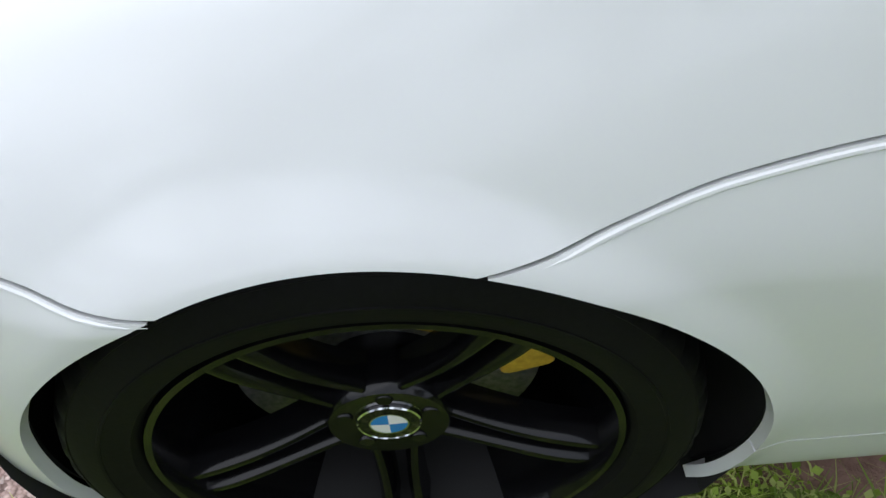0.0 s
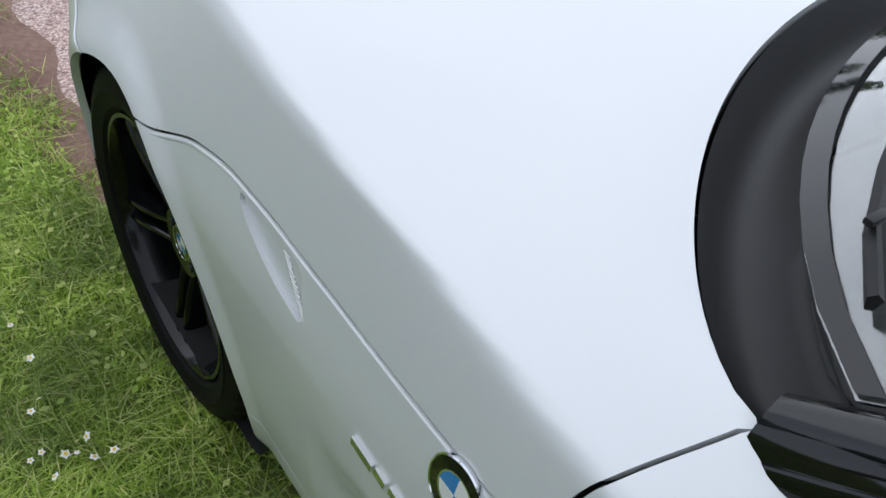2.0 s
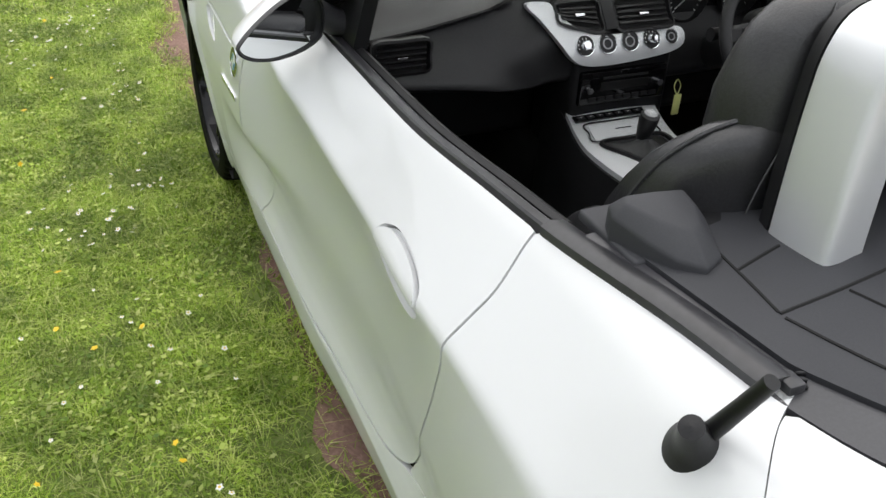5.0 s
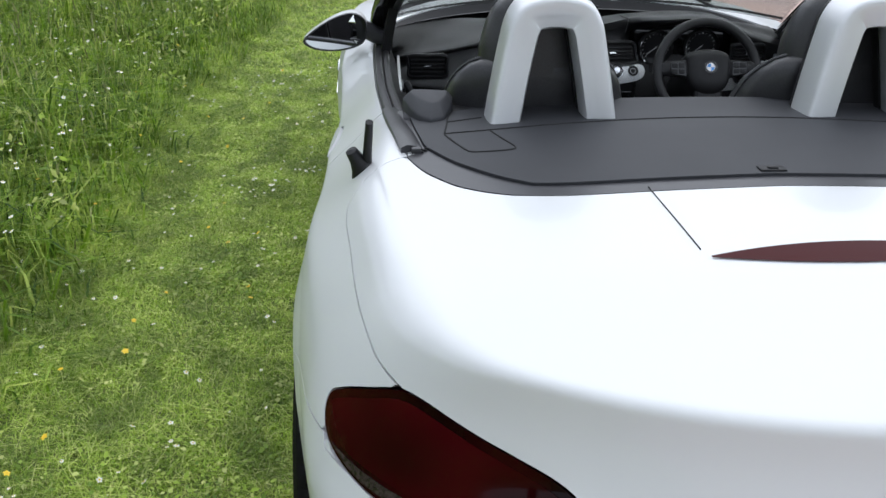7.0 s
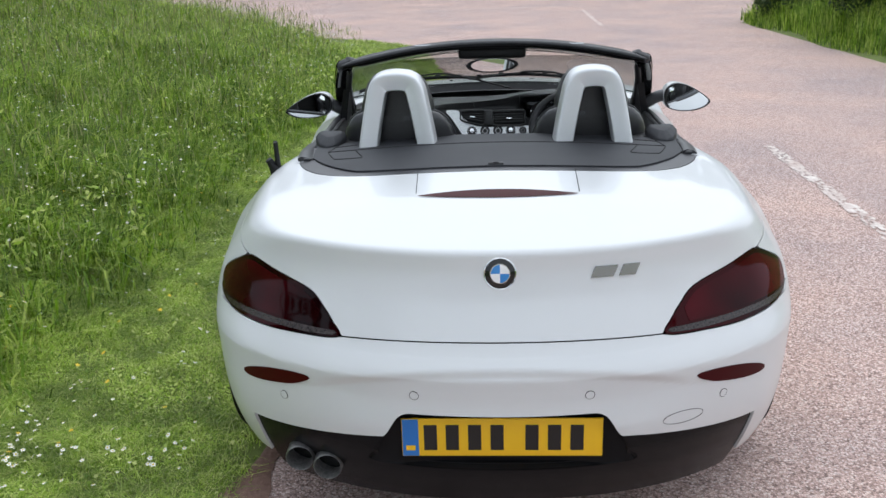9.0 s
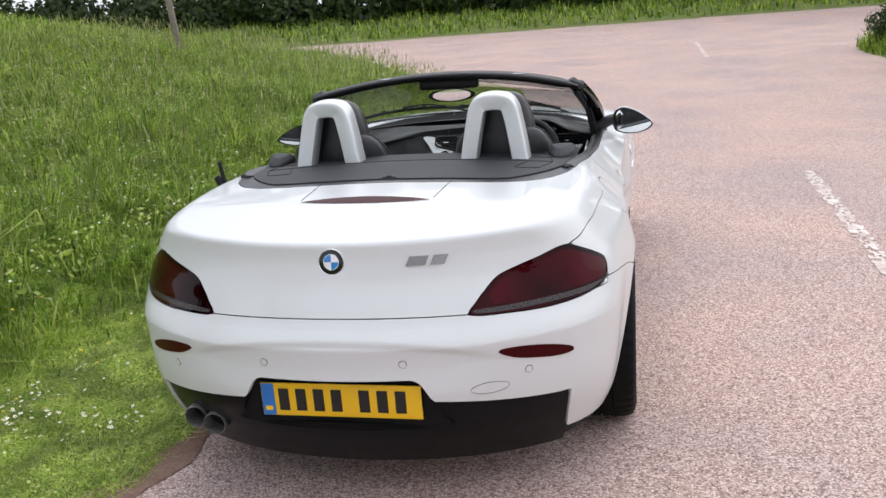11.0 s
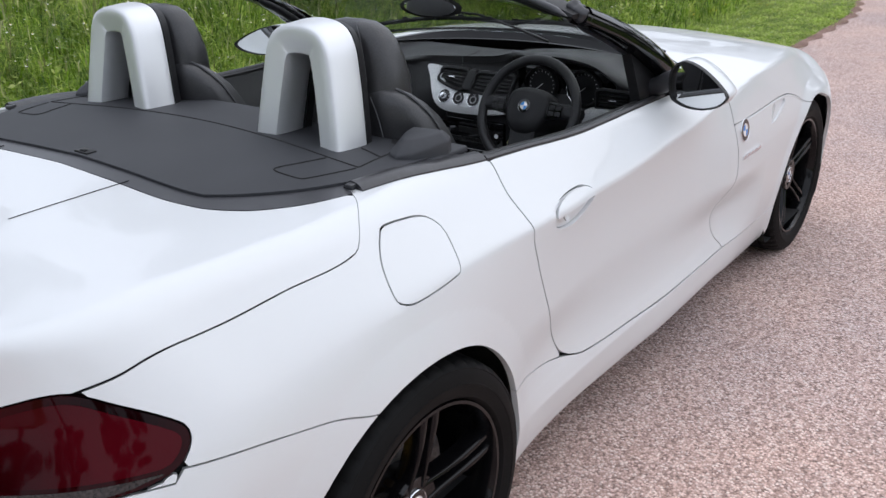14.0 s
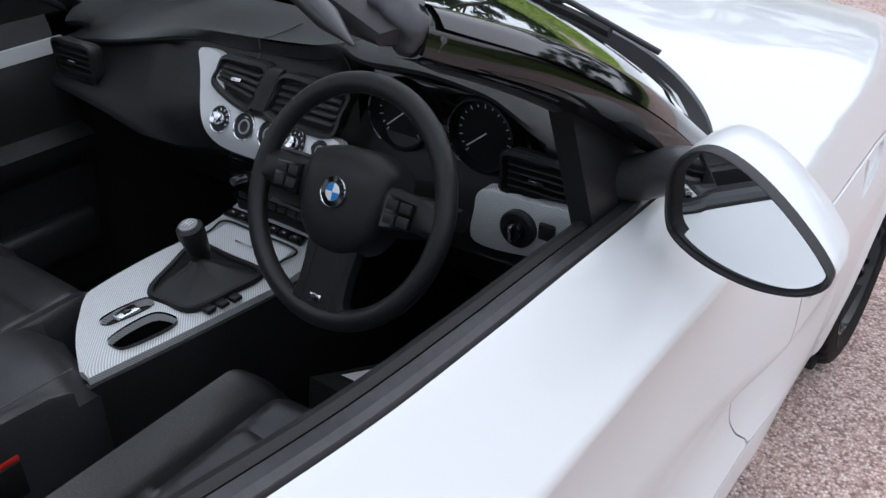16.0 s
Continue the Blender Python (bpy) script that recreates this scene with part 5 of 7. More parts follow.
# wheels
def wheel_at(x, y, side, width, turn):
    m = Matrix.Translation((x, y, HUB_Z)) @ Matrix.Diagonal((side, 1, 1, 1))
    h = width / 2
    prof = [(h - 0.016, 0.236), (h - 0.006, 0.241), (h + 0.001, 0.247), (h + 0.002, 0.252), (h + 0.006, 0.262), (h + 0.0075, 0.272), (h + 0.0085, 0.2725), (h + 0.0085, 0.2755), (h + 0.0070, 0.276),
            (h + 0.004, 0.292), (h - 0.002, 0.303), (h - 0.0015, 0.3045), (h - 0.006, 0.311), (h - 0.018, 0.317), (h - 0.040, 0.3205)]
    for g in (0.045, 0.0, -0.045):
        prof += [(g + 0.005, 0.322), (g + 0.004, 0.314), (g - 0.004, 0.314), (g - 0.005, 0.322)]
    prof += [(-h + 0.03, 0.319), (-h + 0.01, 0.31), (-h, 0.28), (-h + 0.01, 0.236)]
    tyre = lathe(prof, 180, "x")
    for v in tyre.verts:
        r = math.hypot(v.co.y, v.co.z)
        if r > 0.3085 and abs(v.co.x) > 0.055:
            step = round(math.atan2(v.co.z, v.co.y) / (2 * math.pi) * 180) % 4
            if step == 0:
                v.co.y *= 1 - 0.0045 / r
                v.co.z *= 1 - 0.0045 / r
    barrel = lathe([(h - 0.012, 0.2385), (h - 0.004, 0.236), (h - 0.004, 0.229), (h - 0.012, 0.225), (h - 0.03, 0.221), (0.0, 0.212), (-h + 0.02, 0.210), (-h + 0.01, 0.236)], 72, "x")
    for b in (tyre, barrel):
        b.transform(m)
        if side < 0:
            bmesh.ops.reverse_faces(b, faces=b.faces)
    w = part("wheel", barrel, RIM, car, "black twin-spoke alloy wheel")
    part("tyre", tyre, RUBBER, w, "black low-profile tyre")
    hub = lathe([(0.0, 0.072), (0.062, 0.070), (0.072, 0.062), (0.068, 0.036), (0.068, 0.0001)], 40, "x")
    hub.transform(m)
    part("hub", hub, RIM, w)
    for k in range(5):
        a0 = radians(72 * k + turn)
        for s in (1, -1):
            pts = []
            for t in np.linspace(0, 1, 11):
                r = 0.040 + 0.190 * t
                off = 0.0235 - 0.006 * math.sin(math.pi * min(1.0, t * 1.15)) - 0.007 * t ** 3
                a = a0 + s * math.asin(min(0.95, off / r))
                xx = 0.058 + 0.030 * math.sin(t * math.pi * 0.5) ** 1.1 + (h - 0.112)
                pts.append((xx, r * math.cos(a), r * math.sin(a)))
            sec = [(-0.0105, -0.034), (0.0105, -0.034), (0.0085, -0.004), (0.0040, 0.004), (0.0, 0.0055), (-0.0040, 0.004), (-0.0085, -0.004)]
            b = sweep(pts, sec, up=(1, 0, 0), scale=lambda t: (0.95 + 0.35 * t * t, 1.0))
            b.transform(m)
            if side < 0:
                bmesh.ops.reverse_faces(b, faces=b.faces)
            part("spoke", b, RIM, w)
        bb = lathe([(0.0, 0.0105), (0.068, 0.0105), (0.072, 0.008), (0.072, 0.0001)], 12, "x", (0, 0.047 * math.cos(a0 + 0.628), 0.047 * math.sin(a0 + 0.628)))
        bb.transform(m)
        part("wheel_bolt", bb, RIM, w)
    roundel(m @ Matrix.Translation((0.0685, 0, 0)) @ pose(0, 0, 0, 90, 0, 90), 0.034, w, "centre_cap") if side > 0 else roundel(Matrix.Translation((x - 0.0685, y, HUB_Z)) @ pose(0, 0, 0, 90, 0, -90), 0.034, w, "centre_cap")
    disc = lathe([(0.0, 0.06), (0.006, 0.07), (0.006, 0.165), (-0.016, 0.166), (-0.016, 0.05)], 56, "x")
    disc.transform(m)
    part("brake_disc", disc, DISC, w)
    cal = join(*[box_bm(0.055, 0.045, 0.062, (0.012, 0, 0), 0.010, 2, Matrix.Rotation(radians(a), 4, "X") @ Matrix.Translation((0, 0, 0.150))) for a in (-24, 0, 24)])
    cal.transform(Matrix.Translation((x, y, HUB_Z)) @ Matrix.Diagonal((side, 1, 1, 1)) @ Matrix.Rotation(radians(48), 4, "X"))
    part("brake_caliper", cal, CALIPER, w, "yellow painted brake caliper")
    liner = lathe([(0.10 if y > 0 else 0.05, 0.385), (-0.16, 0.375), (-0.30, 0.36), (-0.32, 0.05)], 40, "x")
    liner.transform(m)
    for v in liner.verts:
        v.co.z = max(v.co.z, 0.13 if y > 0 else (0.34 if v.co.y < y else 0.25))
    part("arch_liner", liner, BLACK_UNDER, w)


for side, ahead, astern in ((1, 28, 10), (-1, 54, 38)):
    wheel_at(side * 0.745, AXLE_F, side, 0.225, ahead)
    wheel_at(side * 0.766, AXLE_R, side, 0.242, astern)

# door mirrors
MIRROR_LINE = [(0.795, 0.930), (0.792, 0.982), (0.808, 1.014), (0.840, 1.030), (0.885, 1.022), (0.935, 0.996), (0.978, 0.962), (0.984, 0.942), (0.958, 0.917), (0.910, 0.900), (0.855, 0.897), (0.812, 0.908)]
mirror_ring = smooth_outline(MIRROR_LINE, 48)
mcx, mcz = 0.875, 0.962


def mirror_shell(sections, sx, cap):
    bm = bmesh.new()
    rings = []
    for y, s, dx in sections:
        y = y * 0.50 if sx < 0 and y > 0 else y
        rings.append([bm.verts.new((sx * (mcx + dx + (a - mcx) * s - (0.028 if sx < 0 else -0.004)), y - (0.27 if sx < 0 else 0.0) * (a - mcx) * s + (0.062 - 0.34 * ((mcx + (a - mcx) * s) - 0.80)), mcz + (b - mcz) * s * (0.84 if sx < 0 else 0.96) - (0.020 if sx < 0 else 0.017))) for a, b in mirror_ring])
    k = len(mirror_ring)
    for r, q in zip(rings, rings[1:]):
        for i in range(k):
            bm.faces.new((r[i], r[(i + 1) % k], q[(i + 1) % k], q[i]))
    if cap:
        bm.faces.new(rings[-1])
    bmesh.ops.recalc_face_normals(bm, faces=bm.faces)
    return bm


for sx in (1, -1):
    mir = part("door_mirror", mirror_shell([(-0.062, 0.985, 0), (-0.052, 1.0, 0), (-0.02, 1.0, 0), (0.015, 0.955, -0.002), (0.038, 0.86, -0.006), (0.058, 0.70, -0.011), (0.072, 0.48, -0.016), (0.078, 0.22, -0.019), (0.079, 0.02, -0.020)], sx, True), PAINT, car, "white door mirror in a black rim")
    part("mirror_rim", mirror_shell([(-0.058, 0.992, 0), (-0.074, 0.998, 0), (-0.078, 0.988, 0), (-0.077, 0.962, 0), (-0.066, 0.945, 0)], sx, False), PLASTIC, mir, "black plastic rim")
    part("mirror_glass", mirror_shell([(-0.067, 0.955, 0), (-0.069, 0.93, 0), (-0.069, 0.40, 0), (-0.069, 0.02, 0)], sx, True), MIRROR, mir, "mirror glass")
    stalk = sweep(curve_points([(sx * 0.700, 0.075, 0.898), (sx * 0.740, 0.070, 0.916), (sx * 0.775, 0.065, 0.936), (sx * 0.815, 0.055, 0.945)], 12), ring_section(0.034, 14, 0.028), up=(0, 0, 1))
    part("stalk", stalk, FOOT_GREY, mir, "satin grey plastic foot")
    tri = bmesh.new()
    a = [tri.verts.new(v) for v in ((sx * 0.722, 0.215, 0.868), (sx * 0.722, -0.02, 0.866), (sx * 0.690, -0.045, 1.03))]
    b = [tri.verts.new((v.co.x - sx * 0.03, v.co.y, v.co.z)) for v in a]
    tri.faces.new(a)
    tri.faces.new(b)
    for i in range(3):
        tri.faces.new((a[i], a[(i + 1) % 3], b[(i + 1) % 3], b[i]))
    bmesh.ops.recalc_face_normals(tri, faces=tri.faces)
    part("mirror_triangle", tri, PLASTIC, car)

# windscreen, its frame and the cowl
def screen_low(x):
    t = min(1.0, abs(x) / 0.742) ** 2.2
    y = 0.27 + 0.39 * (1 - t) ** 0.6 - 0.085 - 0.02 * (abs(x) / 0.7) ** 2
    return Vector((x, y, 0.922 + 0.018 * (1 - (x / 0.7) ** 2)))


def screen_high(x):
    return Vector((x, -0.125 - 0.13 * (abs(x) / 0.62) ** 2.0, 1.222 - 0.062 * (abs(x) / 0.62) ** 2.2))


def screen(u, v):
    s = 2 * u - 1
    a, b = screen_low(s * 0.712), screen_high(s * 0.638)
    p = a.lerp(b, v)
    return p + Vector((0, 0.35, 0.75)).normalized() * (0.028 * math.sin(math.pi * v))


glass = part("windscreen", grid_bm(screen, 32, 14, 0.004), GLASS, car, "clear laminated windscreen")
glass.visible_shadow = False
band = lambda u, v: Vector(screen(u, 0.0 + 0.035 * v)) + Vector((0, 0.003, 0.0045))
part("screen_band", grid_bm(band, 32, 2), GLOSS_BLACK, car)
for sx in (1, -1):
    foot, top = Vector((sx * 0.722, 0.235, 0.872)), Vector((sx * 0.640, -0.262, 1.160))
    ctrl = [foot + Vector((0, 0.05, -0.03)), foot.lerp(top, 0.33) + Vector((sx * 0.012, 0, 0.022)), foot.lerp(top, 0.68) + Vector((sx * 0.010, 0, 0.022)), top]
    pts = curve_points(ctrl, 18)
    sec = [(-0.038, -0.018), (-0.030, -0.030), (0.022, -0.030), (0.036, -0.010), (0.036, 0.004), (0.012, 0.018), (-0.022, 0.016), (-0.036, 0.004)]
    sec = smooth_outline(sec, 26)
    if sx < 0:
        sec = [(-a, b) for a, b in reversed(sec)]
    part("windscreen_pillar", sweep(pts, sec, up=(0, 0.5, 0.85), scale=lambda t: (1.15 - 0.25 * t, 1.1 - 0.15 * t)), GLOSS_BLACK, car, "gloss black windscreen pillar")
    inner = [p + Vector((-sx * 0.024, -0.018, -0.014)) for p in pts]

    def fairing(u, v):
        i = u * (len(pts) - 1)
        k = min(len(pts) - 2, int(i))
        outer = pts[k].lerp(pts[k + 1], i - k) + Vector((sx * 0.041, 0.0, -0.004))
        rim = Vector(screen(0.985 if sx > 0 else 0.015, min(1.0, u * 1.02))) + Vector((0, 0.003, 0.005))
        return outer.lerp(rim, 0.66 * v) + Vector((0, 0.004, 0.026 * math.sin(math.pi * min(1.0, 0.12 + 0.88 * v)) ** 0.8 - 0.008))

    part("pillar_cover", grid_bm(fairing, 24, 6), GLOSS_BLACK, car, "gloss black cover along the screen's edge")
    part("pillar_trim", sweep(inner, ring_section(0.017, 12, 0.015), up=(0, 0.5, 0.85), scale=lambda t: min(1.0, 0.1 + 6 * t, 0.1 + 6 * (1 - t))), SEAL, car)
    # folded rubber of the roof seal, bunched round the screen's upper corner
    bunch = curve_points([(sx * 0.590, -0.236, 1.172), (sx * 0.622, -0.254, 1.168), (sx * 0.648, -0.262, 1.156), (sx * 0.664, -0.252, 1.140), (sx * 0.672, -0.232, 1.124)], 36)
    bm = bmesh.new()
    rings = []
    for i, p in enumerate(bunch):
        t = i / (len(bunch) - 1)
        d = (bunch[min(i + 1, len(bunch) - 1)] - bunch[max(i - 1, 0)]).normalized()
        u = d.cross(Vector((0, 0.3, 1))).normalized()
        w = d.cross(u)
        full = 0.022 * min(1.0, 0.15 + 5 * t, 0.15 + 2.2 * (1 - t)) * (1 + 0.13 * math.sin(31 * t) * math.sin(7 * t))
        rings.append([p + (u * math.cos(q) + w * math.sin(q)) * full * (1 + 0.045 * math.sin(4 * q + 6 * t) + 0.035 * math.sin(7 * q - 9 * t)) for q in (2 * math.pi * k / 28 for k in range(28))])
    S = [[bm.verts.new(p) for p in r] for r in rings]
    for r, q in zip(S, S[1:]):
        for i in range(28):
            bm.faces.new((r[i], r[(i + 1) % 28], q[(i + 1) % 28], q[i]))
    bm.faces.new(S[0])
    bm.faces.new(S[-1])
    bmesh.ops.recalc_face_normals(bm, faces=bm.faces)
    part("corner_seal", bm, SEAL, car, "bunched black rubber at the screen corner")
hx = np.linspace(-0.650, 0.650, 29)
head = [screen_high(float(x)) + Vector((0, -0.022, 0.002)) for x in hx]
part("windscreen_header", sweep(head, [(-0.045, -0.012), (-0.040, -0.024), (0.030, -0.020), (0.042, -0.004), (0.032, 0.012), (-0.010, 0.018), (-0.040, 0.008)], up=(0, 0, 1), scale=lambda t: min(1.0, 0.35 + 11 * t, 0.35 + 11 * (1 - t))), PLASTIC, car, "black windscreen header rail")
part("header_seal", sweep([p + Vector((0, -0.046, 0.004)) for p in head], ring_section(0.011, 14), up=(0, 0, 1), scale=lambda t: min(1.0, 0.1 + 26 * t, 0.1 + 26 * (1 - t))), SEAL, car)
for x in (-0.30, 0.36):
    part("header_latch", box_bm(0.075, 0.018, 0.006, tuple(screen_high(x) + Vector((0, -0.048, 0.016))), 0.002), CHROME, car)
part("visor", box_bm(0.30, 0.05, 0.05, (0.0, -0.125, 1.180), 0.014, 3), PLASTIC, car)
mirror_in = part("rear_view_mirror", lathe([(-0.012, 0.0001), (-0.012, 0.028), (-0.006, 0.034), (0.012, 0.030), (0.020, 0.012), (0.020, 0.0001)], 32, "y", (0, 0, 0)), PLASTIC, car, "black interior mirror")
mirror_in.matrix_basis = Matrix.Translation((0.0, -0.07, 1.118)) @ pose(0, 0, 0, -2.4, 0, 5) @ Matrix.Diagonal((3.5, 1, 1, 1))
part("mirror_face", lathe([(-0.0128, 0.0001), (-0.0128, 0.0275), (-0.0124, 0.028)], 32, "y"), MIRROR, mirror_in)
part("mirror_mount", sweep([(0, -0.06, 1.13), (0, -0.03, 1.16), (0, 0.0, 1.178)], ring_section(0.018, 10)), PLASTIC, car)


def cowl(u, v):
    x = -0.738 + 1.476 * u
    t = min(1.0, abs(x) / 0.742) ** 2.2
    y = 0.262 + 0.39 * max(0.0, 1 - t) ** 0.6
    z = float(skin_at("z", x, y)[0].z) if v == 0 else 0
    a = Vector((x, y + 0.004, skin_at("z", x, y)[0].z - 0.004))
    s = 0.97
    b = screen_low(x * s) + Vector((0, -0.03, -0.030))
    p = a.lerp(b, v)
    p.z -= 0.050 * math.sin(math.pi * min(1, v * 1.1)) * (0.35 + 0.65 * (1 - t))
    return p


part("cowl", grid_bm(cowl, 60, 10), PLASTIC, car, "black plastic cowl below the windscreen")
for x0, x1, pv in ((-0.66, -0.06, 0.10), (-0.12, 0.50, 0.56)):
    blade = []
    for t in np.linspace(0, 1, 12):
        x = x0 + (x1 - x0) * t
        blade.append(Vector(screen((x / 0.70 + 1) / 2, 0.045 + 0.07 * math.sin(math.pi * t) + 0.02)) + Vector((0, 0.010, 0.016)))
    wp = part("wiper_blade", sweep(blade, [(-0.003, -0.010), (0.003, -0.010), (0.006, 0.002), (0, 0.007), (-0.006, 0.002)]), PLASTIC, car, "black windscreen wiper")
    arm = [Vector((pv, 0.50, 0.925)), blade[8] + Vector((0, 0.02, 0.012)), blade[5] + Vector((0, 0.002, 0.012))]
    part("wiper_arm", sweep(curve_points(arm, 10), ring_section(0.007, 8, 0.005)), PLASTIC, wp)
    for k in (1, 3, 5, 7, 9):
        part("wiper_bridge", box_bm(0.026, 0.009, 0.007, tuple(blade[k] + Vector((0, 0, 0.009))), 0.002), PLASTIC, wp)

# seals along the doors, and rear strips
for sx in (1, -1):
    ys = np.linspace(-0.795, 0.10, 26)
    line = []
    for y in ys:
        x = float(belt_x(y))
        p, n = skin_at("z", x, float(y))
        line.append(p)
    mk = lambda dx, dz: [Vector((sx * (p.x + dx), p.y, p.z + dz)) for p in line]
    part("window_seal", sweep(mk(-0.012, 0.0), [(-0.010, -0.010), (0.012, -0.010), (0.012, 0.003), (0.006, 0.008), (-0.007, 0.008), (-0.010, 0.005)]), SEAL, car, "grey-black window seal strip")
    part("window_slot", sweep(mk(-0.0255, -0.004), ring_section(0.004, 6)), BLACK_UNDER, car)
    part("door_cap", sweep(mk(-0.038, -0.003), [(-0.010, -0.020), (0.010, -0.014), (0.010, 0.004), (0.002, 0.008), (-0.008, 0.004)]), PLASTIC, car)

    def card(u, v):
        y = -0.80 + 0.95 * u
        p = line[min(25, int(u * 25))]
        top = Vector((sx * (float(belt_x(y)) - 0.046), y, p.z - 0.004))
        mid = Vector((sx * (0.655 - 0.02 * math.sin(math.pi * u)), y, 0.76))
        rest = Vector((sx * 0.590, y, 0.62))
        rest2 = Vector((sx * 0.595, y, 0.585))
        low = Vector((sx * 0.635, y, 0.54))
        foot = Vector((sx * 0.64, y, 0.24))
        C = [top, mid, rest + Vector((sx * 0.045, 0, 0.02)), rest, rest2, low, foot]
        f = v * 6
        i = min(5, int(f))
        return C[i].lerp(C[i + 1], f - i)
    part("door_card", grid_bm(card, 20, 18), SOFT, car, "black leather inner door panel")
    trim = [Vector((sx * 0.662, y, 0.800 + 0.02 * (y + 0.3))) for y in np.linspace(-0.25, 0.16, 10)]
    part("door_trim", sweep(trim, [(-0.004, -0.016), (0.004, -0.016), (0.004, 0.016), (-0.004, 0.016)]), CARBON, car)
    pull = [Vector((sx * 0.650, y, z)) for y, z in ((-0.20, 0.802), (-0.13, 0.789), (-0.055, 0.790))]
    part("inner_handle", sweep(curve_points(pull, 12), ring_section(0.0055, 8, 0.008)), CHROME, car, "chrome inner door handle")
    grip = [Vector((sx * x, y, z)) for x, y, z in ((0.640, -0.03, 0.785), (0.618, -0.045, 0.735), (0.606, -0.09, 0.680), (0.600, -0.15, 0.632), (0.600, -0.22, 0.602))]
    part("pull_grip", sweep(curve_points(grip, 20), ring_section(0.013, 10, 0.010)), PLASTIC, car, "black curved pull grip")
    part("door_pocket", box_bm(0.05, 0.34, 0.10, (sx * 0.615, -0.05, 0.40), 0.02, 3), PLASTIC, car)
    strip = []
    for y in np.linspace(-1.165, -0.80, 14):
        p, n = skin_at("z", float(belt_x(y)), float(y))
        strip.append(Vector((sx * (p.x - 0.020), p.y, p.z + 0.000)))
    part("rear_belt_strip", sweep(strip, [(-0.024, -0.012), (0.022, -0.012), (0.022, 0.003), (0.010, 0.012), (-0.012, 0.016), (-0.024, 0.010)]), SEAL, car, "weathered black rubber belt strip")
    part("belt_strip_end", box_bm(0.020, 0.024, 0.012, (sx * 0.650, -1.166, 0.949), 0.003), SEAL, car)
    # side cover blocks behind the doors
    blk = bmesh.new()
    lo = [(0.556, -0.866), (0.606, -0.859), (0.660, -0.856), (0.670, -0.880), (0.655, -0.930), (0.638, -0.968), (0.612, -0.990), (0.582, -0.976), (0.560, -0.915)]
    hi = [(0.570, -0.874), (0.607, -0.868), (0.646, -0.866), (0.654, -0.882), (0.636, -0.918), (0.620, -0.940), (0.606, -0.950), (0.592, -0.940), (0.573, -0.905)]
    A = [blk.verts.new((sx * x, y, 0.925)) for x, y in lo]
    A2 = [blk.verts.new((sx * x, y, 0.974 + 0.14 * (y + 0.86))) for x, y in lo]
    B = [blk.verts.new((sx * x, y, 0.990 + 0.10 * (y + 0.86))) for x, y in hi]
    for r, q in ((A, A2), (A2, B)):
        for i in range(9):
            blk.faces.new((r[i], r[(i + 1) % 9], q[(i + 1) % 9], q[i]))
    blk.faces.new(B)
    bmesh.ops.recalc_face_normals(blk, faces=blk.faces)
    bmesh.ops.bevel(blk, geom=[e for e in blk.edges if min(v.co.z for v in e.verts) > 0.94], offset=0.004, segments=2, profile=0.5, affect="EDGES")
    part("side_cover_block", blk, COVER, car, "grey plastic cover block")

# flat ledges between the belt strips and the cover blocks
for sx in (1, -1):
    part("side_ledge", box_bm(0.095, 0.13, 0.016, (sx * 0.622, -0.872, 0.935), 0.005, 3), COVER, car, "grey ledge behind the door")

# cover over the folded roof
panel("roof_cover", both(clip(cover_s, lambda x, y, z: np.minimum(f_cover(x, y, z) - 0.048, -0.85 - y))), COVER, car, "grey vinyl-covered lid over the folded roof", lip=0.01, lift=0.005)
panel("roof_cover_edge", both(clip(cover_s, lambda x, y, z: np.minimum(0.046 - f_cover(x, y, z), -0.85 - y))), COVER_EDGE, car, lip=0.008)
groove = ring_section(0.0022, 5)
for sx in (1, -1):
    hat = [(0.492, -1.076), (0.474, -1.130), (0.455, -1.182), (0.466, -1.197), (0.500, -1.201), (0.540, -1.200), (0.552, -1.188), (0.572, -1.138), (0.588, -1.088)]
    pts = [skin_at("z", sx * p.x, p.y)[0] + Vector((0, 0, 0.005)) for p in curve_points([(x, y, 0) for x, y in hat], 45)]
    part("cover_seam", sweep(pts, groove), BLACK_UNDER, car)
    side_seam = [(0.588, -1.078), (0.580, -1.020), (0.572, -0.955), (0.560, -0.90)]
    pts = [skin_at("z", sx * p.x, p.y)[0] + Vector((0, 0, 0.005)) for p in curve_points([(x, y, 0) for x, y in side_seam], 16)]
    part("cover_seam", sweep(pts, groove), BLACK_UNDER, car)
    pts = [skin_at("z", sx * x, y)[0] + Vector((0, 0, 0.005)) for x, y in ((0.578, -0.998), (0.535, -0.985), (0.500, -0.975))]
    part("cover_seam", sweep(pts, groove), BLACK_UNDER, car)
    for k in range(7):
        t = (k + 0.5) / 7
        p = skin_at("z", sx * (0.600 + 0.044 * t), -1.122 - 0.056 * t)[0] + Vector((0, 0, 0.002))
        part("bellows_rib", box_bm(0.011, 0.0035, 0.005, tuple(p), 0.001, 1, Matrix.Rotation(sx * radians(20), 4, "Z")), PLASTIC, car)
main_seam = [(-0.588, -1.080), (-0.49, -1.070), (-0.36, -1.052), (-0.25, -1.040), (-0.12, -1.030), (0.0, -1.027), (0.12, -1.030), (0.25, -1.040), (0.36, -1.052), (0.49, -1.070), (0.588, -1.080)]
pts = [skin_at("z", p.x, p.y)[0] + Vector((0, 0, 0.005)) for p in curve_points([(x, y, 0) for x, y in main_seam], 44)]
part("cover_seam", sweep(pts, groove), BLACK_UNDER, car)
p_, n_ = skin_at("z", 0.0, -1.335)
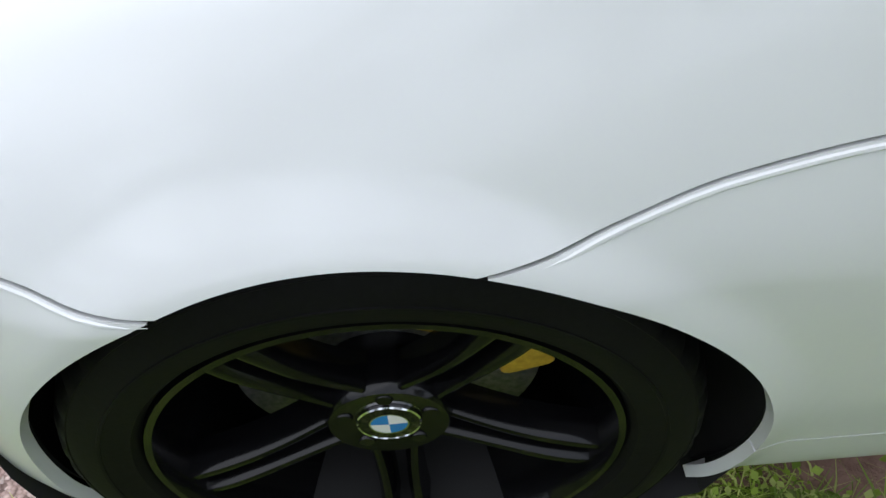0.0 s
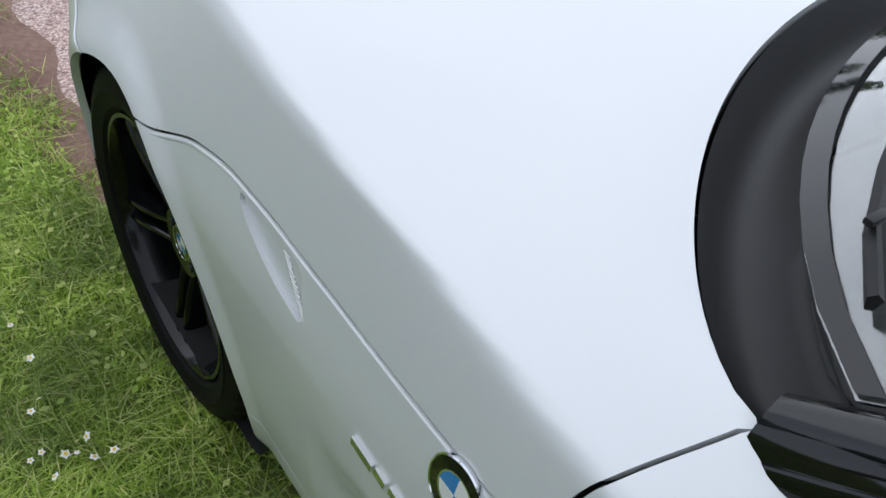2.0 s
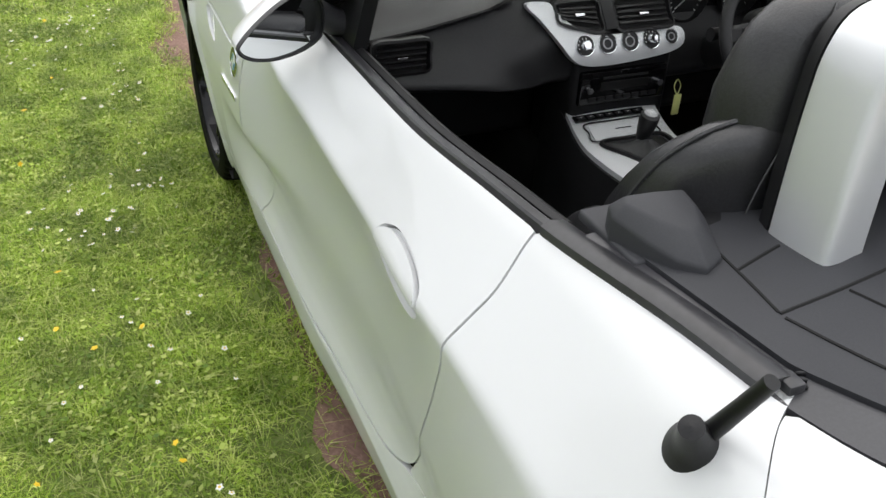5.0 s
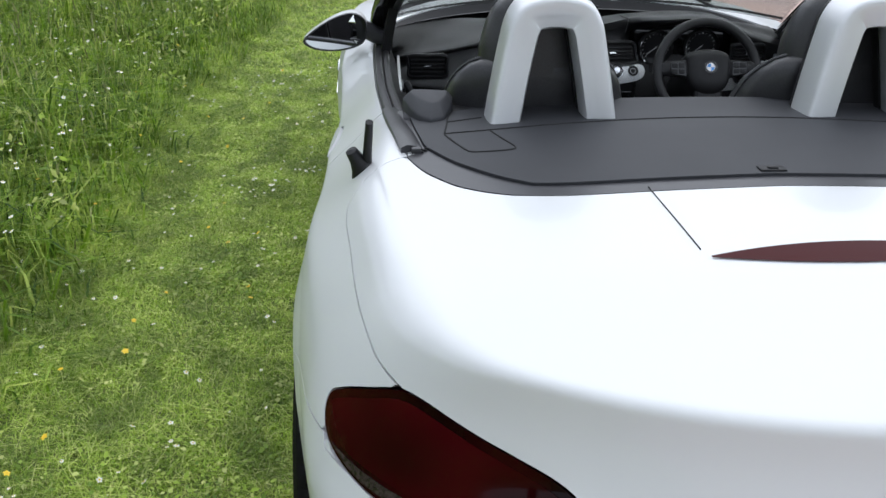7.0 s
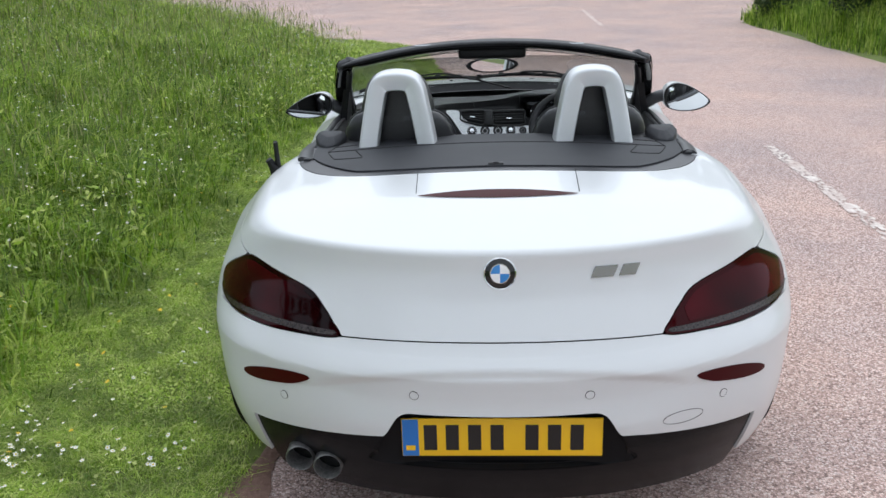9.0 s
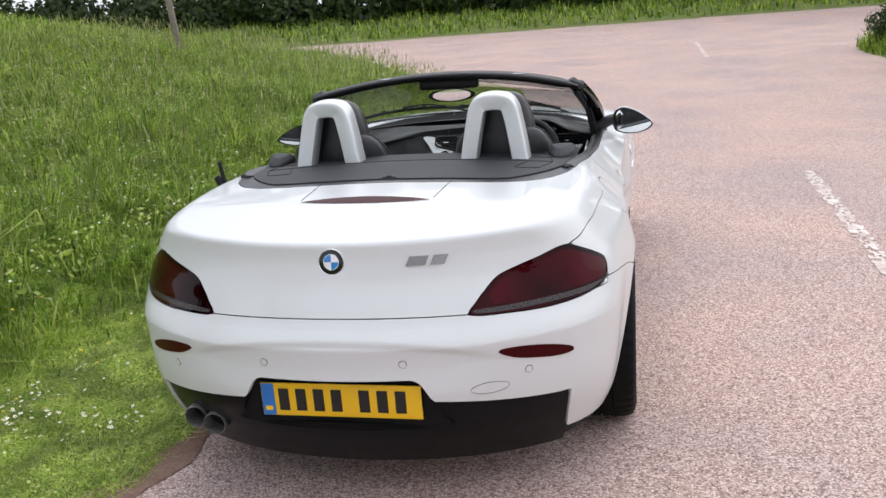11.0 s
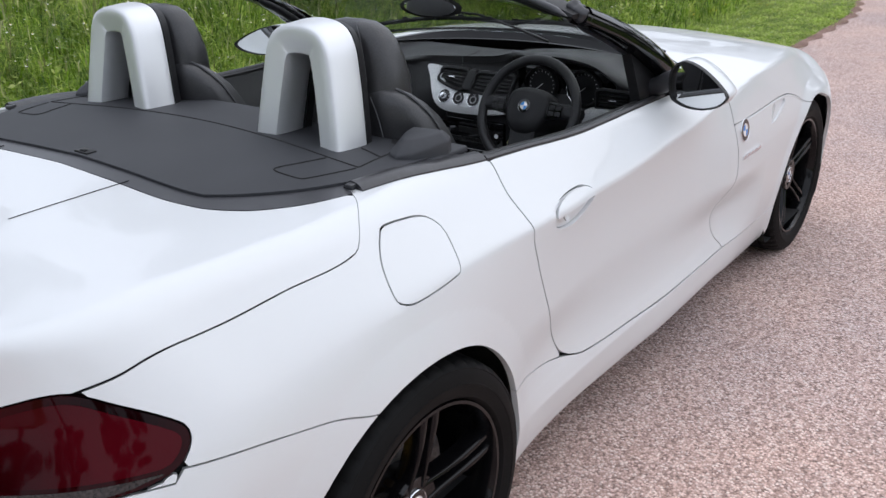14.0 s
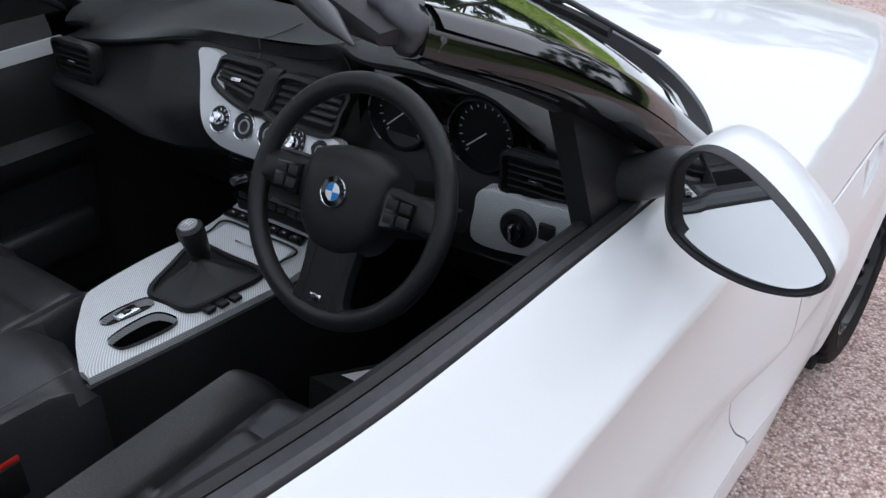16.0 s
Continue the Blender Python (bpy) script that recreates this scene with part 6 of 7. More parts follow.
part("cover_latch", join(box_bm(0.050, 0.026, 0.005, tuple(p_ + Vector((0, 0, 0.006))), 0.002), box_bm(0.020, 0.009, 0.006, tuple(p_ + Vector((0, -0.004, 0.009))), 0.002)), PLASTIC, car)

# rollover hoops
for sx in (1, -1):
    ctrl = [(sx * 0.228, -0.985, 0.945), (sx * 0.243, -0.975, 1.03), (sx * 0.260, -0.965, 1.115), (sx * 0.272, -0.960, 1.160), (sx * 0.296, -0.956, 1.188), (sx * 0.350, -0.954, 1.197), (sx * 0.404, -0.956, 1.188), (sx * 0.428, -0.960, 1.160), (sx * 0.440, -0.965, 1.115), (sx * 0.457, -0.978, 1.03), (sx * 0.472, -0.992, 0.940)]
    pts = curve_points(ctrl, 56)
    c0 = Vector((sx * 0.35, -0.97, 0.93))
    rr = [(-0.038, -0.030), (-0.042, 0.006), (-0.030, 0.018), (0.030, 0.022), (0.048, 0.016), (0.050, -0.02), (0.046, -0.047), (-0.028, -0.048)]
    rr = smooth_outline(rr, 24)
    bm = bmesh.new()
    rings = []
    for i, p in enumerate(pts):
        t = (pts[min(i + 1, len(pts) - 1)] - pts[max(i - 1, 0)]).normalized()
        out = Vector((0, -1, 0)).cross(t).normalized() * (sx)
        out = out if (p - c0).dot(out) > 0 else -out
        rings.append((p, out))
    S = [[bm.verts.new(p + Vector((0, a, 0)) + o * b) for a, b in rr] for p, o in rings]
    for r, q in zip(S, S[1:]):
        for i in range(24):
            bm.faces.new((r[i], r[(i + 1) % 24], q[(i + 1) % 24], q[i]))
    bmesh.ops.recalc_face_normals(bm, faces=bm.faces)
    hoop = part("rollover_hoop", bm, SILVER, car, "satin silver rollover hoop")
    bm = bmesh.new()
    S = [[bm.verts.new(p + Vector((0, a, 0)) + o * b) for a, b in ((0.049, -0.050), (0.049, 0.020), (0.072, 0.012), (0.072, -0.050))] for p, o in rings]
    for r, q in zip(S, S[1:]):
        for i in range(4):
            bm.faces.new((r[i], r[(i + 1) % 4], q[(i + 1) % 4], q[i]))
    bmesh.ops.recalc_face_normals(bm, faces=bm.faces)
    part("hoop_trim", bm, PLASTIC, hoop, "black front trim")

# ---- cockpit ----
def loft(rings, caps=True):
    bm = bmesh.new()
    R = [[bm.verts.new(p) for p in r] for r in rings]
    k = len(R[0])
    for r, q in zip(R, R[1:]):
        for i in range(k):
            bm.faces.new((r[i], r[(i + 1) % k], q[(i + 1) % k], q[i]))
    if caps:
        bm.faces.new(R[0])
        bm.faces.new(R[-1])
    bmesh.ops.recalc_face_normals(bm, faces=bm.faces)
    return bm


def plate_bm(outline, y0, y1, bevel=0.003):
    """An outline in (x, z), as a plate between two depths."""
    bm = bmesh.new()
    a = [bm.verts.new((x, y0, z)) for x, z in outline]
    b = [bm.verts.new((x, y1, z)) for x, z in outline]
    bm.faces.new(a)
    bm.faces.new(b)
    k = len(a)
    for i in range(k):
        bm.faces.new((a[i], a[(i + 1) % k], b[(i + 1) % k], b[i]))
    bmesh.ops.recalc_face_normals(bm, faces=bm.faces)
    if bevel:
        front = [e for e in bm.edges if abs(e.verts[0].co.y - min(y0, y1)) < 1e-6 and abs(e.verts[1].co.y - min(y0, y1)) < 1e-6]
        bmesh.ops.bevel(bm, geom=front, offset=bevel, segments=2, profile=0.5, affect="EDGES")
    return bm


# floor pan and bulkheads
part("cabin_floor", box_bm(1.36, 1.68, 0.03, (0, -0.08, 0.205)), CARPET, car, "black carpeted cabin floor")
part("front_bulkhead", box_bm(1.36, 0.03, 0.55, (0, 0.74, 0.47)), CARPET, car)
part("rear_bulkhead", box_bm(1.30, 0.04, 0.70, (0, -0.86, 0.57)), CARPET, car)
for sx in (1, -1):
    part("side_lining", box_bm(0.03, 1.68, 0.62, (sx * 0.685, -0.08, 0.50)), CARPET, car)
part("tunnel", box_bm(0.24, 1.5, 0.26, (0.0, 0.0, 0.33), 0.05, 3), CARPET, car)
part("rear_shelf", box_bm(1.28, 0.10, 0.05, (0, -0.865, 0.925), 0.015, 3), PLASTIC, car)

# dashboard
dash_top = spl(-0.70, 0.818, -0.5, 0.848, -0.28, 0.890, -0.1, 0.902, 0.05, 0.915, 0.17, 0.945, 0.34, 0.958, 0.46, 0.945, 0.56, 0.898, 0.70, 0.862)
dash_low = spl(-0.70, 0.735, -0.49, 0.722, -0.19, 0.69, 0.0, 0.69, 0.2, 0.665, 0.7, 0.665)
dash_dent = spl(0.10, 0.0, 0.16, 1.0, 0.50, 1.0, 0.56, 0.0)


def ease(t):
    t = max(0.0, min(1.0, t))
    return t * t * (3 - 2 * t)


def dash_column(x):
    zt, zl, d = float(dash_top(x)), float(dash_low(x)), float(dash_dent(x))
    bow = 0.05 * (abs(x) / 0.7) ** 2
    front = screen_low(x).y - 0.045
    pts = [(min(0.44, front), 0.895), (min(0.36, front - 0.06), 0.908 + 0.5 * max(-0.06, zt - 0.905)), (min(0.25, front - 0.10), zt + 0.35 * max(0.0, 0.905 - zt) - 0.004), (0.155, zt + 0.002), (0.122, zt - 0.012), (0.128 + 0.085 * d, zt - 0.034 - 0.01 * d),
           (0.138 + 0.10 * d, zt - 0.07), (0.140 + 0.07 * d, (zt + zl) / 2), (0.140 + 0.01 * d, zl + 0.02), (0.155, zl - 0.012), (0.21, zl - 0.03), (0.42, zl - 0.08)]
    q = ease((-0.13 - x) / 0.20)
    leaning = pts[:3] + [(0.190, zt + 0.002), (0.152, zt - 0.006), (0.158, zt - 0.018), (0.166, zt - 0.030), (0.132, (zt + zl) / 2 - 0.004), (0.090, zl + 0.014), (0.092, zl - 0.008), (0.16, zl - 0.03), (0.42, zl - 0.08)]
    pts = [(a[0] + q * (b[0] - a[0]), a[1] + q * (b[1] - a[1])) for a, b in zip(pts, leaning)]
    flat = ease((x + 0.36) / 0.14) * ease((0.27 - x) / 0.20)
    col = curve_points([(x, y + bow * 0.6, z) for y, z in pts], 44)
    for p in col:
        if p.y < 0.30:
            p.y += flat * ease((p.z - 0.665) / 0.05) * max(0.0, 0.122 + lean_y(p.z) - p.y)
    return col


def lean_y(z):
    """How far the leaning face of the centre dash goes back at a height."""
    z = min(z, 0.875)
    return 0.85 * max(0.0, z - 0.765) if z > 0.795 else 0.85 * max(0.0, z - 0.735) ** 2 / 0.12


def leaned(bm):
    for v in bm.verts:
        v.co.y += lean_y(v.co.z)
    return bm


cols = [dash_column(float(x)) for x in np.linspace(-0.68, 0.68, 69)]
bm = bmesh.new()
G = [[bm.verts.new(p) for p in c] for c in cols]
for a, b in zip(G, G[1:]):
    for i in range(len(a) - 1):
        bm.faces.new((a[i], b[i], b[i + 1], a[i + 1]))
bmesh.ops.recalc_face_normals(bm, faces=bm.faces)
dash = part("dashboard", bm, SOFT, car, "black soft-touch dashboard")
part("lower_dash", box_bm(1.30, 0.30, 0.20, (0, 0.50, 0.55), 0.04, 3), PLASTIC, car)
seam = [Vector(dash_column(float(x))[14]) + Vector((0, -0.002, 0.002)) for x in np.linspace(-0.67, 0.10, 30)]
part("dash_seam", sweep(seam, ring_section(0.0016, 5)), BLACK_UNDER, car)
for x in (-0.09, 0.135):
    part("dash_panel_seam", sweep([p + Vector((0, 0, 0.0012)) for p in dash_column(x)[4:17]], ring_section(0.0016, 5)), STITCH, car)

# centre stack
part("centre_fascia", box_bm(0.285, 0.20, 0.30, (0.030, 0.225, 0.60), 0.018, 3), PLASTIC, car, "black centre fascia")
def trim_plate():
    """The dash trim as a leaning plate, cut from a fine grid so that it bends cleanly."""
    n, k = 90, 44
    P = np.array([(-0.24 + 0.44 * i / n, 0.0, 0.72 + 0.155 * j / k) for i in range(n + 1) for j in range(k + 1)])
    P[:, 1] = 0.100 + np.array([lean_y(z) for z in P[:, 2]])
    F = [(i * (k + 1) + j, (i + 1) * (k + 1) + j, (i + 1) * (k + 1) + j + 1, i * (k + 1) + j + 1) for i in range(n) for j in range(k)]
    nrm = np.tile(np.array([0, -0.78, 0.62]), (len(P), 1))
    P, N, F = clip((P, nrm, F), lambda x, y, z: polygon_value(x, z, trim_line))
    bm = bmesh.new()
    top_ = [bm.verts.new(p) for p in P]
    for q in F:
        bm.faces.new([top_[i] for i in q])
    rim = [e for e in bm.edges if e.is_boundary]
    ext = bmesh.ops.extrude_edge_only(bm, edges=rim)["geom"]
    for v in ext:
        if isinstance(v, bmesh.types.BMVert):
            v.co.y += 0.020
            v.co.z -= 0.006
    bmesh.ops.recalc_face_normals(bm, faces=bm.faces)
    return bm


trim_line = smooth_outline([(-0.228, 0.868), (-0.20, 0.835), (-0.165, 0.79), (-0.135, 0.752), (-0.095, 0.732), (-0.03, 0.728), (0.06, 0.733), (0.15, 0.745), (0.185, 0.765), (0.178, 0.797), (0.10, 0.797), (0.0, 0.795), (-0.07, 0.799), (-0.115, 0.817), (-0.15, 0.845), (-0.172, 0.868)], 70)
part("dash_trim", trim_plate(), CARBON, car, "silver woven-pattern dash trim")


def vent(x0, x1, z0, z1, y, slant=0.0, tilt=0.0):
    """A louvred air vent: frame, slats, vertical vanes and a bright tab."""
    out = smooth_outline([(x0, z0 + slant), ((x0 + x1) / 2, z0 + slant * 0.4 - 0.003), (x1, z0), (x1 + 0.003, (z0 + z1) / 2), (x1, z1), ((x0 + x1) / 2, z1 + 0.002), (x0, z1), (x0 - 0.003, (z0 + z1 + slant) / 2)], 32)
    leaned_if = leaned if x0 > -0.3 and x1 < 0.3 else (lambda b: b)
    fr = part("air_vent", leaned_if(plate_bm(out, y + 0.012, y + 0.03, 0.0)), BLACK_UNDER, car, "black louvred air vent")
    ring = [(a, y + 0.004, b) for a, b in out]
    part("vent_frame", leaned_if(sweep(ring, [(-0.004, -0.010), (0.003, -0.010), (0.004, 0.004), (-0.002, 0.006)], True, up=(0, -1, 0))), PLASTIC, fr)
    for k in range(4):
        zz = z0 + 0.008 + (z1 - z0 - 0.016) * (k + 0.5) / 4
        a = slant * (1 - (k + 0.5) / 4)
        sl = box_bm(x1 - x0 - 0.010, 0.014, 0.0035, ((x0 + x1) / 2, y + 0.008, zz + a * 0.5), 0.001, 1, Matrix.Rotation(radians(14), 4, "X") @ Matrix.Rotation(math.atan2(a, x1 - x0), 4, "Y"))
        part("slat", leaned_if(sl), PLASTIC, fr)
    part("vent_tab", leaned_if(box_bm(0.026, 0.006, 0.005, ((x0 + x1) / 2, y - 0.002, (z0 + z1) / 2 + slant * 0.25), 0.002)), CHROME, fr, "bright vent tab")


vent(-0.152, -0.042, 0.806, 0.866, 0.094, 0.022)
vent(0.006, 0.156, 0.804, 0.862, 0.094, 0.0)
part("hazard_switch", leaned(box_bm(0.034, 0.020, 0.062, (-0.018, 0.100, 0.838), 0.005)), PLASTIC, car)
vent(-0.625, -0.500, 0.762, 0.832, 0.118, 0.0)
vent(0.500, 0.610, 0.802, 0.862, 0.128, 0.0)
for i, x in enumerate((-0.100, -0.037, 0.026, 0.088, 0.147)):
    r = 0.0255 if i < 4 else 0.019
    face = Matrix.Translation((x, 0.100 + lean_y(0.778), 0.778)) @ Matrix.Rotation(radians(-31), 4, "X")
    kn = part("dash_dial", lathe([(0.004, r), (-0.003, r), (-0.0045, r * 0.96), (-0.0035, r * 0.90), (-0.001, r * 0.87), (-0.001, 0.0001)], 36, "y", m=face), CHROME, car, "round chrome-ringed dial")
    part("dial_face", lathe([(-0.0015, r * 0.88), (-0.0020, 0.0001)], 32, "y", m=face), PLASTIC, kn)
    if i in (0, 3):
        part("knob", lathe([(-0.001, 0.0125), (-0.014, 0.0115), (-0.0165, 0.0095), (-0.0160, 0.0001)], 28, "y", m=face), CHROME, kn)
        for a in range(8):
            an = radians(200 - a * 32)
            bm = box_bm(0.0015, 0.001, 0.004, (0.018 * math.cos(an), -0.0022, 0.018 * math.sin(an)))
            bm.transform(face)
            part("mark", bm, PAPER, kn)
    else:
        part("inner_ring", lathe([(-0.0018, r * 0.55), (-0.0035, r * 0.52), (-0.0035, r * 0.42), (-0.0018, r * 0.40)], 28, "y", m=face), DIAL, kn)
        bm = box_bm(0.007, 0.001, 0.0015, (0, -0.0022, 0.0175))
        bm.transform(face)
        part("mark", bm, PAPER, kn)
radio = part("radio", box_bm(0.250, 0.02, 0.088, (0.028, 0.122, 0.664), 0.006), GLOSS_BLACK, car, "black car radio with a slot and keys")
part("slot", box_bm(0.13, 0.004, 0.006, (0.03, 0.1115, 0.690)), BLACK_UNDER, radio)
part("display", box_bm(0.14, 0.003, 0.022, (0.03, 0.1115, 0.668), 0.001), INK, radio)
for k in range(8):
    part("key", box_bm(0.022, 0.006, 0.012, (-0.062 + 0.0255 * k, 0.1105, 0.636), 0.002), PLASTIC, radio)
part("volume_knob", lathe([(0, 0.009), (-0.012, 0.0085), (-0.012, 0.0001)], 18, "y", (-0.075, 0.112, 0.664)), CHROME, radio)
part("tune_knob", lathe([(0, 0.009), (-0.012, 0.0085), (-0.012, 0.0001)], 18, "y", (0.130, 0.112, 0.664)), CHROME, radio)

# instruments
binnacle = part("instrument_panel", box_bm(0.36, 0.02, 0.15, (0.335, 0.226, 0.842), 0.03, 3), GLOSS_BLACK, car, "black instrument panel with two round gauges")
for cx, cz in ((0.248, 0.838), (0.412, 0.842)):
    g = part("gauge", lathe([(0.0, 0.062), (-0.020, 0.061), (-0.022, 0.058), (-0.006, 0.052), (-0.006, 0.0001)], 40, "y", (cx, 0.216, cz)), PLASTIC, binnacle, "round gauge")
    for a in range(17):
        an = radians(225 - a * 270 / 16)
        big = a % 2 == 0
        tick = box_bm(0.0014, 0.001, 0.007 if big else 0.004, (0, 0, 0.046), 0, 1)
        tick.transform(Matrix.Translation((cx, 0.2088, cz)) @ Matrix.Rotation(an - math.pi / 2, 4, "Y").inverted())
        part("tick", tick, PAPER, g)
    nd = box_bm(0.0022, 0.001, 0.046, (0, 0, 0.018))
    nd.transform(Matrix.Translation((cx, 0.207, cz)) @ Matrix.Rotation(radians(-128), 4, "Y"))
    part("needle", nd, PAPER, g)
    part("gauge_trim", sweep([(cx - 0.060 * math.cos(t), 0.194, cz - 0.060 * math.sin(t)) for t in np.linspace(-0.4, 0.9, 10)], ring_section(0.0022, 6)), CHROME, g)
side_line = smooth_outline([(0.455, 0.705), (0.452, 0.760), (0.468, 0.797), (0.55, 0.802), (0.632, 0.806), (0.618, 0.778), (0.595, 0.742), (0.565, 0.715)], 40)
part("dash_side_trim", plate_bm(side_line, 0.122, 0.150), CARBON, car, "silver woven-pattern dash trim")
sw = part("light_switch", lathe([(0.0, 0.029), (-0.010, 0.029), (-0.012, 0.026), (-0.010, 0.0001)], 32, "y", (0.535, 0.122, 0.757)), PLASTIC, car, "round light switch")
part("knob", lathe([(-0.010, 0.016), (-0.024, 0.014), (-0.024, 0.0001)], 24, "y", (0.535, 0.122, 0.757)), GLOSS_BLACK, sw)
part("grip", box_bm(0.006, 0.012, 0.026, (0.535, 0.098, 0.757), 0.002), CHROME, sw)
part("dimmer", box_bm(0.026, 0.01, 0.026, (0.582, 0.118, 0.765), 0.004), PLASTIC, car)

# steering wheel
SW_M = Matrix.Translation((0.350, -0.046, 0.812)) @ pose(0, 0, 0, 63, 0, 0) @ Matrix.Scale(0.945, 4)
steer = part("steering_wheel", sweep([(0.177 * math.cos(a), 0.177 * math.sin(a), 0) for a in np.linspace(0, 2 * math.pi, 72, endpoint=False)], ring_section(0.0168, 16, 0.0150), True), SOFT, car, "black leather three-spoke steering wheel")
steer.matrix_basis = SW_M
hubm = smooth_outline([(-0.078, 0.030), (-0.070, 0.062), (-0.03, 0.078), (0.03, 0.078), (0.070, 0.062), (0.078, 0.030), (0.070, -0.035), (0.040, -0.070), (0, -0.078), (-0.040, -0.070), (-0.070, -0.035)], 44)
part("airbag_cover", loft([[(x * s, y * s, z) for x, y in hubm] for s, z in ((1.02, -0.05), (1.03, -0.012), (1.0, 0.006), (0.94, 0.016), (0.8, 0.024), (0.5, 0.029), (0.1, 0.030))]), PLASTIC, steer, "black airbag cover")
for sx in (1, -1):
    sp = loft([[(sx * x, y + dy, z) for dy, z in ((-h, -0.016), (h, -0.016), (h, 0.004), (h * 0.6, 0.012), (-h * 0.6, 0.012), (-h, 0.004))] for x, y, h in ((0.06, 0.010, 0.034), (0.10, 0.014, 0.028), (0.14, 0.016, 0.024), (0.176, 0.014, 0.026))])
    part("spoke", sp, PLASTIC, steer)
    pod = part("button_pod", loft([[(sx * x, y, z) for x, y in ((0.082, -0.014), (0.132, -0.006), (0.134, 0.030), (0.084, 0.034))] for z in (0.010, 0.017)]), GLOSS_BLACK, steer)
    for k in range(2):
        for q in range(2):
            part("button", box_bm(0.020, 0.015, 0.004, (sx * (0.097 + 0.024 * k), 0.001 + 0.020 * q, 0.018), 0.001), PLASTIC, pod)
    low = loft([[(sx * (x + dx), y, z) for dx, z in ((-w, -0.014), (w, -0.014), (w, 0.004), (w * 0.5, 0.011), (-w * 0.5, 0.011), (-w, 0.004))] for x, y, w in ((0.030, -0.055, 0.020), (0.031, -0.10, 0.014), (0.033, -0.14, 0.013), (0.040, -0.176, 0.020))])
    part("lower_spoke", low, PLASTIC, steer)
part("spoke_plate", loft([[(x * s, y, z) for x, y in ((-0.036, -0.070), (0.036, -0.070), (0.040, -0.150), (0.026, -0.172), (-0.026, -0.172), (-0.040, -0.150))] for s, z in ((1, -0.014), (1, 0.006), (0.9, 0.010))]), PLASTIC, steer)
part("wheel_badge", box_bm(0.022, 0.012, 0.002, (0, -0.150, 0.0112), 0.0008), CHROME, steer)
roundel(Matrix.Translation((0, 0.012, 0.030)), 0.0235, steer, "wheel_roundel")
part("steering_column", sweep([(0.338, -0.04, 0.81), (0.338, 0.10, 0.735), (0.338, 0.30, 0.64)], ring_section(0.048, 16)), PLASTIC, car)
for x0, x1, z in ((0.30, 0.175, 0.812), (0.38, 0.515, 0.806)):
    part("column_stalk", sweep([(x0, 0.035, 0.79), ((x0 + x1) / 2, 0.02, z), (x1, 0.005, z + 0.004)], ring_section(0.011, 10, 0.014), scale=lambda t: 0.7 + 0.5 * t), PLASTIC, car)

# centre console
con_l = spl(-0.340, 0.070, -0.298, -0.005, -0.257, -0.060, -0.194, -0.118, -0.04, -0.132, 0.19, -0.106)
con_r = spl(-0.340, 0.088, -0.2, 0.106, 0.0, 0.128, 0.19, 0.152)
con_z = lambda y: 0.562 + 0.055 * np.clip((np.asarray(y, float) - 0.0) / 0.19, 0, 1) ** 1.6
rows_ = np.linspace(-0.338, 0.188, 60)
CP, CF = [], []
for y in rows_:
    for k in range(31):
        t = k / 30
        x = float(con_l(y)) * (1 - t) + float(con_r(y)) * t
        CP.append((x, y, float(con_z(y)) + 0.006 * (1 - (2 * t - 1) ** 2)))
for i in range(59):
    for k in range(30):
        a = i * 31 + k
        CF.append((a, a + 1, a + 32, a + 31))
CP = np.array(CP)
con_s = (CP, np.tile(np.array([0, 0, 1.0]), (len(CP), 1)), CF)
BOOT = smooth_outline([(-0.086, 0.006), (0.0, 0.010), (0.086, 0.008), (0.090, -0.06), (0.080, -0.135), (0.03, -0.146), (-0.022, -0.144), (-0.06, -0.07)], 40)
CUP = smooth_outline([(0.034, -0.182), (0.056, -0.168), (0.082, -0.170), (0.088, -0.20), (0.078, -0.262), (0.060, -0.274), (0.038, -0.268), (0.030, -0.225)], 40)
BRAKE_SW = smooth_outline([(-0.012, -0.160), (0.014, -0.164), (0.014, -0.205), (0.004, -0.245), (-0.018, -0.244), (-0.022, -0.205)], 30)
con_s = clip(con_s, lambda x, y, z: -polygon_value(x, y, BOOT))
con_s = clip(con_s, lambda x, y, z: -polygon_value(x, y, CUP))
con_s = clip(con_s, lambda x, y, z: -polygon_value(x, y, BRAKE_SW))
panel("console_trim", con_s, CARBON, car, "silver woven-pattern console trim", lip=0.013)
rings = []
for y in np.linspace(-0.345, 0.24, 24):
    a, b, z = float(con_l(min(y, 0.19))), float(con_r(min(y, 0.19))), float(con_z(y))
    rings.append([(a - 0.03, y, 0.24), (a - 0.020, y, 0.47), (a - 0.004, y, z - 0.016), (a + 0.004, y, z - 0.010), (b - 0.004, y, z - 0.010), (b + 0.004, y, z - 0.016), (b + 0.022, y, 0.47), (b + 0.03, y, 0.24)])
bm = bmesh.new()
R = [[bm.verts.new(p) for p in r] for r in rings]
for r, q in zip(R, R[1:]):
    for i in (0, 1, 2, 4, 5, 6):
        bm.faces.new((r[i], r[i + 1], q[i + 1], q[i]))
bm.faces.new(R[0])
bmesh.ops.recalc_face_normals(bm, faces=bm.faces)
part("centre_console", bm, PLASTIC, car, "black centre console")
for line, depth, nm in ((CUP, 0.035, "cup_tray"), (BRAKE_SW, 0.008, "switch_tray")):
    part(nm, loft([[(x, y, float(con_z(y)) + d) for x, y in line] for d in (0.009, 0.004, -depth)] + [[(0.055 if nm == "cup_tray" else 0.0, -0.22 if nm == "cup_tray" else -0.2, 0.562 - depth)] * len(line)], False), GLOSS_BLACK, car)
hb = part("parking_brake_switch", box_bm(0.022, 0.042, 0.010, (-0.003, -0.205, 0.566), 0.003), CHROME, car, "silver parking brake switch")
